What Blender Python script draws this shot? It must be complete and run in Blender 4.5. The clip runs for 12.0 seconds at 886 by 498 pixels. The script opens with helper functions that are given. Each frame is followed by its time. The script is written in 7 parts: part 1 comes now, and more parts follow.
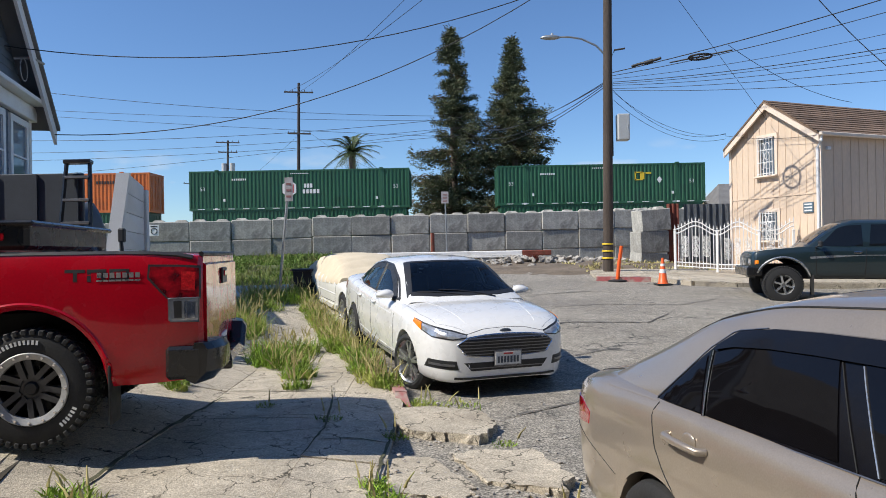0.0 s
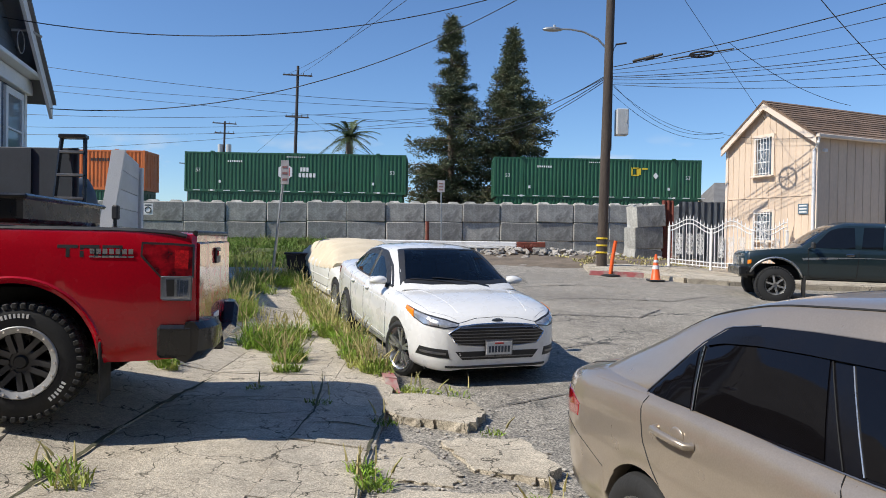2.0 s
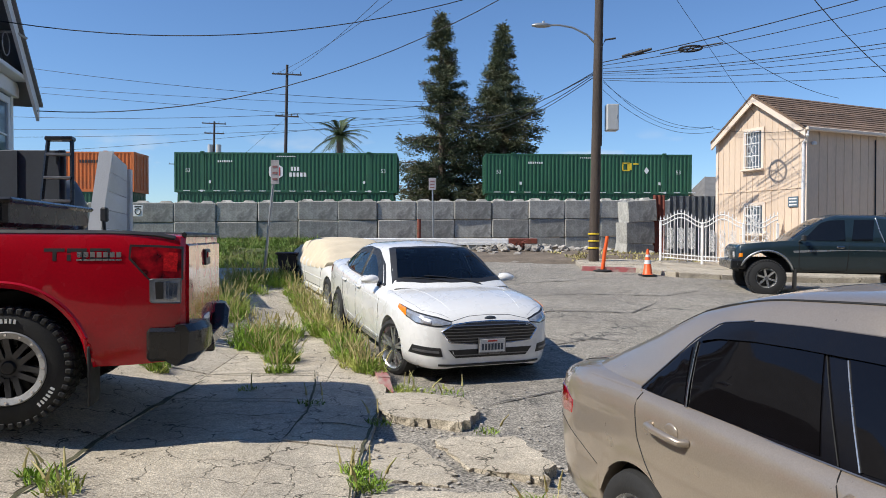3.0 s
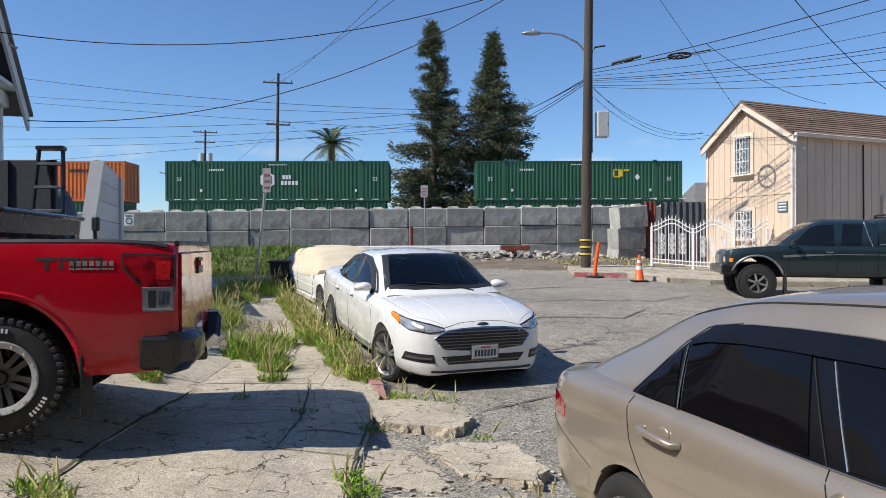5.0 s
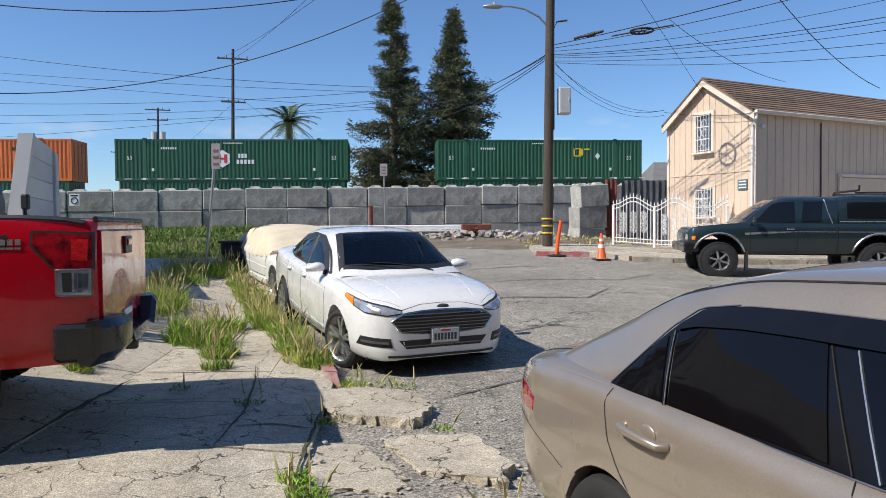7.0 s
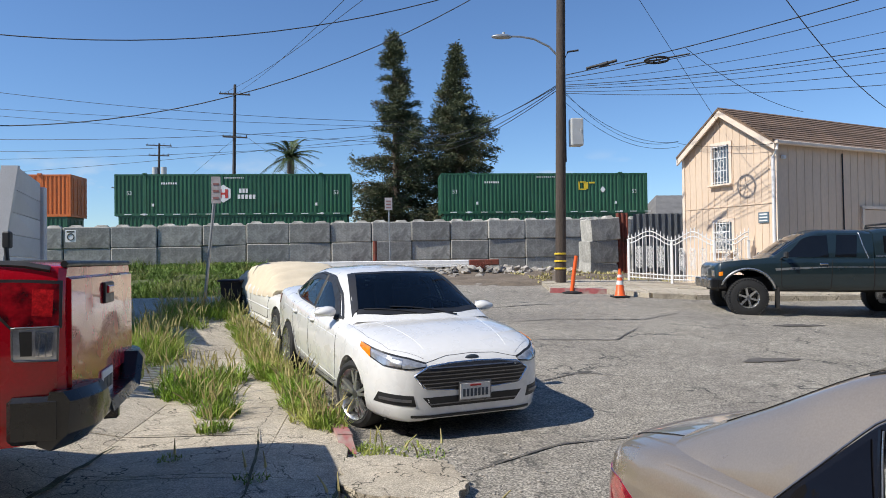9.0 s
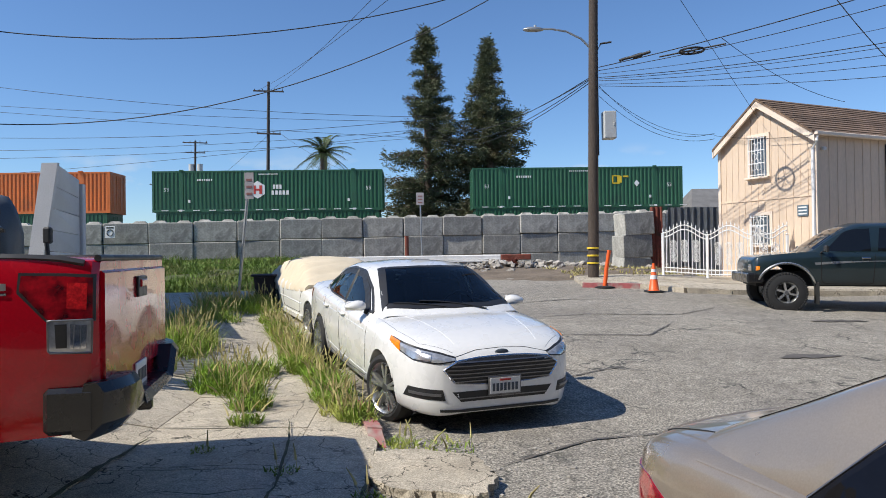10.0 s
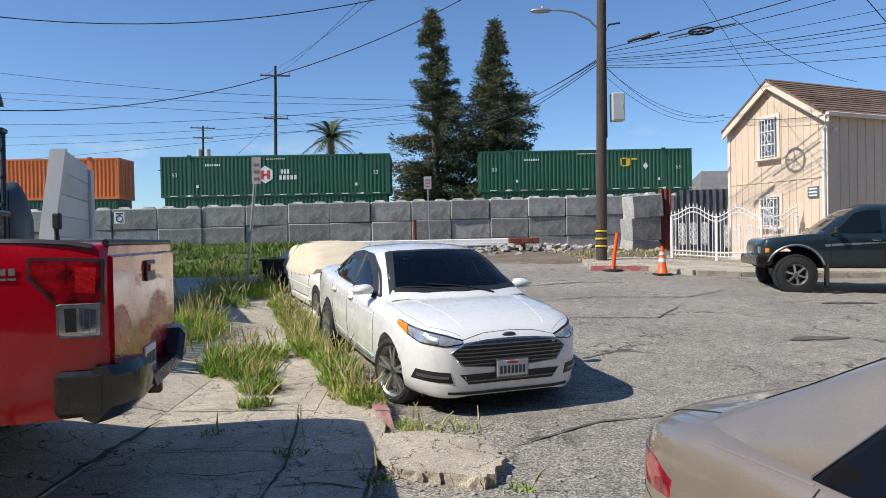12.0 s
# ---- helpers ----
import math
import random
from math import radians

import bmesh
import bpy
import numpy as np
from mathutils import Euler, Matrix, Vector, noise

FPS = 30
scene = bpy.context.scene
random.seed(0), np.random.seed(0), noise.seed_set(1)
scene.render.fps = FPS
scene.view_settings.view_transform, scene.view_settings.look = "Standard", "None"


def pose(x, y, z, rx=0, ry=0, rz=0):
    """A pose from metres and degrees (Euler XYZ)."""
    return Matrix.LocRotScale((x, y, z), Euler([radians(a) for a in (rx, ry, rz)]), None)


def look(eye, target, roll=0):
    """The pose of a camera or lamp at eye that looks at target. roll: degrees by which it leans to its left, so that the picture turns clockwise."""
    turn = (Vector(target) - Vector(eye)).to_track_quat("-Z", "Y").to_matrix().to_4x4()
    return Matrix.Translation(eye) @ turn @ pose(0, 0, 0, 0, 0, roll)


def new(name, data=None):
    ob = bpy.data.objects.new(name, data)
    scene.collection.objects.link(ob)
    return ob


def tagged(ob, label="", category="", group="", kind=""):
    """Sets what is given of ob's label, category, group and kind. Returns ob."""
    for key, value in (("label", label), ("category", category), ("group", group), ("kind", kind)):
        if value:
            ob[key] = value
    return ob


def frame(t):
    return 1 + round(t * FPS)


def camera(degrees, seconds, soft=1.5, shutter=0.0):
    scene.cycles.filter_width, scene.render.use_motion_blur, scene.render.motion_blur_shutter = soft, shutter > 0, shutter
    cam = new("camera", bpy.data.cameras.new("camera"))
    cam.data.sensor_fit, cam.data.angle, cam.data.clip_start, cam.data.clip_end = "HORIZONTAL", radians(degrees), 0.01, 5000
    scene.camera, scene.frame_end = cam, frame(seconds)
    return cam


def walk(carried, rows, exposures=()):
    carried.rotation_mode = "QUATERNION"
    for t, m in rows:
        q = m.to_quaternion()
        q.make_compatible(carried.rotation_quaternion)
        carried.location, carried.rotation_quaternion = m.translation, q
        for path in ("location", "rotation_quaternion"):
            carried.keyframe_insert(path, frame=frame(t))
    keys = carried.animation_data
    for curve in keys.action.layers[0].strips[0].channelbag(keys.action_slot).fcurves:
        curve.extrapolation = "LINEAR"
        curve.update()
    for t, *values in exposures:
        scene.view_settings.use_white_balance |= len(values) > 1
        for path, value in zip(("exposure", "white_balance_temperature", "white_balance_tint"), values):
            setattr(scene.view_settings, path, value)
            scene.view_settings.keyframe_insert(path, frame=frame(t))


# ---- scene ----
cam = camera(64.5, 12.0, soft=0.9)
PATH = [
    (0, (0.065, 0.532, 1.623), (0.052, 2.532, 1.628), -1.0),
    (0.5, (0.068, 0.528, 1.621), (0.079, 2.528, 1.626), -0.6),
    (1, (0.071, 0.538, 1.615), (0.092, 2.538, 1.608), -0.3),
    (1.5, (0.065, 0.542, 1.616), (0.081, 2.542, 1.594), 0.4),
    (2, (0.057, 0.537, 1.613), (0.061, 2.536, 1.587), 1.0),
    (2.5, (0.059, 0.544, 1.616), (0.068, 2.544, 1.589), 0.9),
    (3, (0.064, 0.566, 1.619), (0.09, 2.566, 1.586), 0.2),
    (5, (0.063, 0.54, 1.613), (0.111, 2.54, 1.601), -0.2),
    (5.5, (0.067, 0.533, 1.615), (0.134, 2.532, 1.597), 0.0),
    (6, (0.105, 0.583, 1.608), (0.2, 2.581, 1.567), 0.2),
    (6.5, (0.135, 0.73, 1.577), (0.277, 2.723, 1.508), 0.1),
    (8.3, (-0.014, 1.77, 1.614), (0.147, 3.764, 1.595), -1.0),
    (8.5, (-0.037, 1.818, 1.629), (0.12, 3.812, 1.629), -0.9),
    (9, (-0.075, 1.883, 1.635), (0.083, 3.877, 1.663), -0.7),
    (9.5, (-0.057, 1.907, 1.631), (0.065, 3.903, 1.664), -0.7),
    (10, (-0.046, 1.902, 1.626), (0.02, 3.901, 1.641), -0.8),
    (10.5, (-0.046, 1.917, 1.619), (-0.015, 3.917, 1.612), -0.8),
    (11, (-0.04, 1.912, 1.62), (-0.014, 3.912, 1.597), -0.8),
    (11.5, (-0.034, 1.913, 1.618), (0.001, 3.912, 1.589), -1.0),
    (12, (-0.035, 1.904, 1.619), (0.007, 3.904, 1.589), -1.1),
]
walk(cam, [(t, look(eye, target, roll)) for t, eye, target, roll in PATH], [(0, 0.12), (12, 0.12)])

# ---- world, sun ----
from mathutils.bvhtree import BVHTree
import random
SUN = Vector((-1.47, -0.51, 1.62)).normalized()
world = bpy.data.worlds.new("sky")
scene.world = world
world.use_nodes = True
wn, wl = world.node_tree.nodes, world.node_tree.links
sky = wn.new("ShaderNodeTexSky")
sky.sky_type, sky.sun_disc = "NISHITA", False
sky.sun_elevation = math.asin(SUN.z)
sky.sun_rotation = math.atan2(SUN.x, SUN.y)
sky.air_density, sky.dust_density, sky.ozone_density = 1.0, 0.0, 3.6
wco = wn.new("ShaderNodeTexCoord")
wmap = wn.new("ShaderNodeMapping")
wmap.inputs["Scale"].default_value = (4.5, 4.5, 13.0)
wmap.inputs["Location"].default_value = (1.7, 0.3, 0.0)
wnoise = wn.new("ShaderNodeTexNoise")
wnoise.inputs["Scale"].default_value, wnoise.inputs["Detail"].default_value = 1.6, 7.0
wramp = wn.new("ShaderNodeMapRange")
wramp.inputs["From Min"].default_value, wramp.inputs["From Max"].default_value = 0.54, 0.68
wsep = wn.new("ShaderNodeSeparateXYZ")
wlow = wn.new("ShaderNodeMapRange")
wlow.inputs["From Min"].default_value, wlow.inputs["From Max"].default_value = 0.15, 0.09
wmul = wn.new("ShaderNodeMath")
wmul.operation = "MULTIPLY"
wmix = wn.new("ShaderNodeMix")
wmix.data_type = "RGBA"
wmix.inputs[7].default_value = (6.5, 6.8, 7.2, 1)
wl.new(wco.outputs["Generated"], wmap.inputs["Vector"])
wl.new(wmap.outputs["Vector"], wnoise.inputs["Vector"])
wl.new(wnoise.outputs["Fac"], wramp.inputs["Value"])
wl.new(wco.outputs["Generated"], wsep.inputs["Vector"])
wl.new(wsep.outputs["Z"], wlow.inputs["Value"])
wl.new(wramp.outputs["Result"], wmul.inputs[0])
wl.new(wlow.outputs["Result"], wmul.inputs[1])
wl.new(wmul.outputs["Value"], wmix.inputs[0])
wtint = wn.new("ShaderNodeVectorMath")
wtint.operation = "MULTIPLY"
wtint.inputs[1].default_value = (0.82, 0.99, 1.2)
wl.new(sky.outputs["Color"], wtint.inputs[0])
wl.new(wtint.outputs["Vector"], wmix.inputs[6])
wl.new(wmix.outputs[2], wn["Background"].inputs["Color"])
wn["Background"].inputs["Strength"].default_value = 0.107
sun = new("sun", bpy.data.lights.new("sun", "SUN"))
sun.data.energy, sun.data.angle, sun.data.color = 5.1, radians(0.53), (1.0, 0.95, 0.86)
sun.rotation_euler = (-SUN).to_track_quat("-Z", "Y").to_euler()
rng = random.Random(7)

# ---- materials ----
def mat(name, base, rough=0.6, metal=0.0, var=0.12, scale=3.0, grain=60.0, gvar=0.08, bump=0.0, bscale=80.0, coat=0.0,
        dark=None, dscale=1.5, dmin=0.55, dmax=0.7, spec=0.5, rand=0.0, trans=0.0, stretch=(1, 1, 1), rvar=0.08):
    """A node material: base colour with broad and fine variation, optional stains of colour dark, fine relief."""
    m = bpy.data.materials.new(name)
    m.use_nodes = True
    n, l = m.node_tree.nodes, m.node_tree.links
    b = n["Principled BSDF"]
    co = n.new("ShaderNodeTexCoord")
    mp = n.new("ShaderNodeMapping")
    mp.inputs["Scale"].default_value = stretch
    l.new(co.outputs["Object"], mp.inputs["Vector"])

    def noise(sc, det=4.0):
        t = n.new("ShaderNodeTexNoise")
        t.inputs["Scale"].default_value, t.inputs["Detail"].default_value = sc, det
        l.new(mp.outputs["Vector"], t.inputs["Vector"])
        return t.outputs["Fac"]

    def ranged(src, a0, a1, b0, b1):
        r = n.new("ShaderNodeMapRange")
        for k, v in zip(("From Min", "From Max", "To Min", "To Max"), (a0, a1, b0, b1)):
            r.inputs[k].default_value = v
        l.new(src, r.inputs["Value"])
        return r.outputs["Result"]

    def times(a, c):
        k = n.new("ShaderNodeMath")
        k.operation = "MULTIPLY"
        l.new(a, k.inputs[0])
        l.new(c, k.inputs[1])
        return k.outputs[0]

    broad = ranged(noise(scale), 0.3, 0.7, 1 - var, 1 + var)
    fine = ranged(noise(grain, 2.0), 0.3, 0.7, 1 - gvar, 1 + gvar)
    val = times(broad, fine)
    if rand:
        oi = n.new("ShaderNodeObjectInfo")
        val = times(val, ranged(oi.outputs["Random"], 0, 1, 1 - rand, 1 + rand))
    col = n.new("ShaderNodeVectorMath")
    col.operation = "SCALE"
    col.inputs[0].default_value = base[:3]
    l.new(val, col.inputs["Scale"])
    out = col.outputs["Vector"]
    if dark:
        mx = n.new("ShaderNodeMix")
        mx.data_type = "RGBA"
        l.new(ranged(noise(dscale, 6.0), dmin, dmax, 0, 1), mx.inputs[0])
        l.new(out, mx.inputs[6])
        mx.inputs[7].default_value = (*dark, 1)
        out = mx.outputs[2]
    l.new(out, b.inputs["Base Color"])
    l.new(ranged(noise(scale * 3), 0.3, 0.7, max(0.02, rough - rvar), min(1, rough + rvar)), b.inputs["Roughness"])
    b.inputs["Metallic"].default_value = metal
    b.inputs["Specular IOR Level"].default_value = spec
    b.inputs["Coat Weight"].default_value = coat
    b.inputs["Coat Roughness"].default_value = 0.04
    b.inputs["Transmission Weight"].default_value = trans
    if bump:
        bp = n.new("ShaderNodeBump")
        bp.inputs["Strength"].default_value, bp.inputs["Distance"].default_value = bump, 0.01
        l.new(noise(bscale, 5.0), bp.inputs["Height"])
        l.new(bp.outputs["Normal"], b.inputs["Normal"])
    return m


def crackle(m, scale, width, colour, warp=0.3, keep=0.35):
    """Adds thin branching cracks to a ground material."""
    n, l = m.node_tree.nodes, m.node_tree.links
    b = n["Principled BSDF"]
    src = b.inputs["Base Color"].links[0].from_socket
    co = n.new("ShaderNodeTexCoord")
    ns = n.new("ShaderNodeTexNoise")
    ns.inputs["Scale"].default_value = 3.0
    ns.inputs["Detail"].default_value = 5.0
    mv = n.new("ShaderNodeVectorMath")
    mv.operation = "MULTIPLY_ADD"
    mv.inputs[1].default_value = (warp, warp, warp)
    l.new(co.outputs["Object"], ns.inputs["Vector"])
    l.new(ns.outputs["Color"], mv.inputs[0])
    l.new(co.outputs["Object"], mv.inputs[2])
    v = n.new("ShaderNodeTexVoronoi")
    v.feature = "DISTANCE_TO_EDGE"
    v.inputs["Scale"].default_value = scale
    l.new(mv.outputs[0], v.inputs["Vector"])
    r = n.new("ShaderNodeMapRange")
    r.inputs["From Min"].default_value, r.inputs["From Max"].default_value = width * 0.4, width
    r.inputs["To Min"].default_value, r.inputs["To Max"].default_value = 1, 0
    l.new(v.outputs["Distance"], r.inputs["Value"])
    n2 = n.new("ShaderNodeTexNoise")
    n2.inputs["Scale"].default_value = 1.1
    l.new(co.outputs["Object"], n2.inputs["Vector"])
    r2 = n.new("ShaderNodeMapRange")
    r2.inputs["From Min"].default_value, r2.inputs["From Max"].default_value = keep, keep + 0.2
    l.new(n2.outputs["Fac"], r2.inputs["Value"])
    k = n.new("ShaderNodeMath")
    k.operation = "MULTIPLY"
    l.new(r.outputs[0], k.inputs[0])
    l.new(r2.outputs[0], k.inputs[1])
    mx = n.new("ShaderNodeMix")
    mx.data_type = "RGBA"
    l.new(k.outputs[0], mx.inputs[0])
    l.new(src, mx.inputs[6])
    mx.inputs[7].default_value = (*colour, 1)
    l.new(mx.outputs[2], b.inputs["Base Color"])
    return m


def speckle(m, cells, lo, hi, blotch, bvar):
    """Adds stone grains of differing tone and broad blotches to a ground material."""
    n, l = m.node_tree.nodes, m.node_tree.links
    b = n["Principled BSDF"]
    src = b.inputs["Base Color"].links[0].from_socket
    co = n.new("ShaderNodeTexCoord")
    v = n.new("ShaderNodeTexVoronoi")
    v.inputs["Scale"].default_value = cells
    ns = n.new("ShaderNodeTexNoise")
    ns.inputs["Scale"].default_value, ns.inputs["Detail"].default_value = blotch, 6.0
    sep = n.new("ShaderNodeSeparateColor")
    r1, r2 = n.new("ShaderNodeMapRange"), n.new("ShaderNodeMapRange")
    r1.inputs["To Min"].default_value, r1.inputs["To Max"].default_value = lo, hi
    for k, w in zip(("From Min", "From Max", "To Min", "To Max"), (0.3, 0.7, 1 - bvar, 1 + bvar)):
        r2.inputs[k].default_value = w
    mul, sc = n.new("ShaderNodeMath"), n.new("ShaderNodeVectorMath")
    mul.operation, sc.operation = "MULTIPLY", "SCALE"
    l.new(co.outputs["Object"], v.inputs["Vector"])
    l.new(co.outputs["Object"], ns.inputs["Vector"])
    l.new(v.outputs["Color"], sep.inputs["Color"])
    l.new(sep.outputs[0], r1.inputs["Value"])
    l.new(ns.outputs["Fac"], r2.inputs["Value"])
    l.new(r1.outputs[0], mul.inputs[0])
    l.new(r2.outputs[0], mul.inputs[1])
    l.new(src, sc.inputs[0])
    l.new(mul.outputs[0], sc.inputs["Scale"])
    l.new(sc.outputs["Vector"], b.inputs["Base Color"])
    return m


def clear_glass(name, tint):
    """Thin glass: lets tinted light through and mirrors more at a slant."""
    m = bpy.data.materials.new(name)
    m.use_nodes = True
    n, l = m.node_tree.nodes, m.node_tree.links
    n.remove(n["Principled BSDF"])
    t, g, f, x = (n.new("ShaderNode" + k) for k in ("BsdfTransparent", "BsdfGlossy", "Fresnel", "MixShader"))
    t.inputs["Color"].default_value = (*tint, 1)
    g.inputs["Roughness"].default_value = 0.02
    f.inputs["IOR"].default_value = 1.5
    l.new(f.outputs[0], x.inputs[0])
    l.new(t.outputs[0], x.inputs[1])
    l.new(g.outputs[0], x.inputs[2])
    l.new(x.outputs[0], n["Material Output"].inputs["Surface"])
    return m


M = {}
M["asphalt"] = crackle(mat("asphalt", (0.278, 0.252, 0.21), 0.85, var=0.13, scale=0.5, grain=55, gvar=0.6, bump=0.8, bscale=110, dark=(0.2, 0.18, 0.155), dscale=0.35, dmin=0.52, dmax=0.75), 0.55, 0.012, (0.05, 0.05, 0.045), 0.8, 0.42)
M["asphalt"] = speckle(M["asphalt"], 75, 0.45, 1.5, 5.0, 0.16)
M["concrete"] = crackle(mat("sidewalk_concrete", (0.44, 0.385, 0.30), 0.85, var=0.18, scale=2.2, grain=95, gvar=0.34, bump=0.6, bscale=120, dark=(0.32, 0.27, 0.2), dscale=1.1, dmin=0.52, dmax=0.75, rand=0.07), 1.9, 0.012, (0.06, 0.052, 0.035), 0.6, 0.30)
M["concrete"] = speckle(M["concrete"], 110, 0.72, 1.26, 9.0, 0.13)
M["block"] = mat("cast_concrete", (0.375, 0.36, 0.32), 0.85, var=0.26, scale=1.8, grain=14, gvar=0.16, bump=0.7, bscale=22, dark=(0.15, 0.145, 0.13), dscale=1.3, dmin=0.55, dmax=0.7, rand=0.2)
M["soil"] = mat("soil", (0.16, 0.125, 0.09), 0.95, var=0.3, scale=1.5, grain=25, gvar=0.35, bump=0.7, bscale=30)
M["turf"] = mat("turf", (0.085, 0.10, 0.03), 0.95, var=0.35, scale=1.2, grain=22, gvar=0.4, bump=0.8, bscale=25, dark=(0.17, 0.13, 0.07), dscale=0.8)
M["grass"] = mat("grass_blades", (0.20, 0.31, 0.04), 0.6, var=0.35, scale=1.3, grain=9, gvar=0.3, dark=(0.40, 0.42, 0.11), dscale=1.6, dmin=0.45, dmax=0.65, spec=0.25)
M["bankgrass"] = mat("bank_grass", (0.125, 0.195, 0.035), 0.65, var=0.4, scale=0.7, grain=6, gvar=0.35, dark=(0.26, 0.25, 0.09), dscale=0.9, dmin=0.48, dmax=0.66, spec=0.2)
M["drygrass"] = mat("dry_grass", (0.42, 0.36, 0.16), 0.7, var=0.25, scale=3, grain=10, gvar=0.25, dark=(0.2, 0.26, 0.07), dscale=2, spec=0.2)
M["green_steel"] = mat("green_painted_steel", (0.017, 0.092, 0.042), 0.5, var=0.12, scale=0.5, grain=8, gvar=0.07, dark=(0.02, 0.055, 0.03), dscale=0.5, dmin=0.6, dmax=0.8, coat=0.15)
M["orange_steel"] = mat("orange_painted_steel", (0.62, 0.155, 0.03), 0.5, var=0.1, scale=0.5, grain=8, gvar=0.06, dark=(0.35, 0.10, 0.03), dscale=0.6, dmin=0.58, dmax=0.8)
M["grey_steel"] = mat("grey_steel", (0.2, 0.21, 0.22), 0.5, 0.3, var=0.12, scale=2)
M["siding"] = mat("peach_siding", (0.66, 0.515, 0.385), 0.75, var=0.06, scale=1.2, grain=20, gvar=0.05, dark=(0.48, 0.37, 0.275), dscale=0.8, dmin=0.6, dmax=0.8, stretch=(1, 1, 0.3))
M["trim"] = mat("cream_trim", (0.75, 0.62, 0.50), 0.6, var=0.06, scale=2)
M["shingle"] = mat("brown_shingle", (0.19, 0.125, 0.085), 0.9, var=0.2, scale=1.5, grain=30, gvar=0.25, bump=0.4, bscale=40, rand=0.2)
M["white"] = mat("white_paint", (0.78, 0.77, 0.75), 0.45, var=0.05, scale=4, dark=(0.55, 0.5, 0.44), dscale=2.5, dmin=0.62, dmax=0.8)
M["wood_pole"] = mat("weathered_pole", (0.072, 0.054, 0.042), 0.9, var=0.25, scale=2.0, grain=30, gvar=0.3, bump=0.6, bscale=30, stretch=(4, 4, 0.25))
M["farpole"] = mat("dark_pole", (0.06, 0.05, 0.045), 0.9, var=0.2)
M["cable"] = mat("black_cable", (0.012, 0.012, 0.014), 0.6)
M["galv"] = mat("galvanised_steel", (0.38, 0.39, 0.39), 0.45, 0.7, var=0.12, scale=4)
M["boxgrey"] = mat("grey_enamel", (0.48, 0.49, 0.48), 0.5, var=0.06)
M["blackiron"] = mat("black_iron", (0.015, 0.015, 0.017), 0.5, var=0.1)
M["bluesiding"] = mat("blue_grey_siding", (0.115, 0.145, 0.185), 0.7, var=0.08, scale=2, grain=30)
M["whitetrim"] = mat("white_trim", (0.72, 0.72, 0.72), 0.55, var=0.05)
M["fencewhite"] = mat("white_fence_board", (0.52, 0.53, 0.55), 0.6, var=0.06, scale=2, rand=0.08)
M["glass"] = mat("dark_window_glass", (0.006, 0.007, 0.009), 0.03, var=0.1, rvar=0.02, spec=0.4)
M["paleglass"] = mat("pale_window_glass", (0.16, 0.19, 0.22), 0.06, var=0.1, rvar=0.02, spec=0.6)
M["rust"] = mat("rusty_red_steel", (0.20, 0.05, 0.03), 0.7, var=0.2, scale=3, dark=(0.1, 0.04, 0.02), dscale=3)
M["yellow"] = mat("yellow_paint", (0.72, 0.5, 0.03), 0.5, var=0.06)
M["orange_plastic"] = mat("orange_plastic", (0.85, 0.12, 0.02), 0.45, var=0.06, dark=(0.5, 0.1, 0.03), dscale=9, dmin=0.62)
M["rubber"] = mat("rubber", (0.018, 0.018, 0.018), 0.75, var=0.15, bump=0.2, bscale=60)
M["rubble"] = mat("broken_rubble", (0.36, 0.33, 0.29), 0.9, var=0.35, scale=4, grain=30, gvar=0.2, bump=0.4)
M["bark"] = mat("bark", (0.14, 0.105, 0.08), 0.9, var=0.25, grain=20, gvar=0.25, bump=0.6, bscale=20, stretch=(3, 3, 0.5))
M["needles"] = mat("dark_needles", (0.10, 0.115, 0.06), 0.7, var=0.35, scale=0.5, grain=4, gvar=0.3, dark=(0.115, 0.085, 0.045), dscale=0.55, dmin=0.52, dmax=0.72, spec=0.3)
M["palm"] = mat("palm_leaf", (0.055, 0.085, 0.03), 0.6, var=0.3, scale=1, spec=0.3)
M["leaf"] = mat("broad_leaf", (0.06, 0.11, 0.03), 0.6, var=0.3, scale=1, spec=0.3)
M["redpaint"] = mat("worn_red_paint", (0.36, 0.10, 0.10), 0.8, var=0.2, scale=4, dark=(0.35, 0.31, 0.27), dscale=5, dmin=0.45, dmax=0.65)
M["signwhite"] = mat("sign_white", (0.72, 0.72, 0.7), 0.5, var=0.04)
# street sign colours greyed and dulled: the plates' shade is put into them
M["shadedsign"] = mat("shaded_sign_plate", (0.42, 0.39, 0.39), 0.55, var=0.15, scale=6)
M["shadedred"] = mat("shaded_sign_red", (0.28, 0.13, 0.12), 0.6)
M["signred"] = mat("sign_red", (0.5, 0.05, 0.04), 0.5)
M["signblue"] = mat("sign_slate", (0.10, 0.15, 0.19), 0.5)
M["gutter_soil"] = mat("dark_soil", (0.05, 0.042, 0.03), 0.95, var=0.3, scale=4, bump=0.5)
M["moss"] = mat("dark_moss", (0.085, 0.082, 0.045), 0.95, var=0.4, scale=6, grain=60, gvar=0.4, bump=0.7, bscale=90)
M["tar"] = mat("tar_stain", (0.11, 0.10, 0.09), 0.8, var=0.2, scale=3, grain=60, gvar=0.4, bump=0.4, bscale=110)
M["brownplastic"] = mat("dark_brown_plastic", (0.045, 0.028, 0.03), 0.55, var=0.15, scale=4)
# dark tone of the unseen walls that hold off sky light
M["skyblocker"] = mat("dark_sky_blocker", (0.14, 0.13, 0.12), 0.9, var=0.15, scale=1)
M["roofgrey"] = mat("grey_roof", (0.16, 0.155, 0.15), 0.9, var=0.15, scale=1)
M["cream"] = mat("cream_stucco", (0.66, 0.55, 0.33), 0.85, var=0.06)
M["stucco"] = mat("grey_stucco", (0.42, 0.42, 0.42), 0.85, var=0.06)

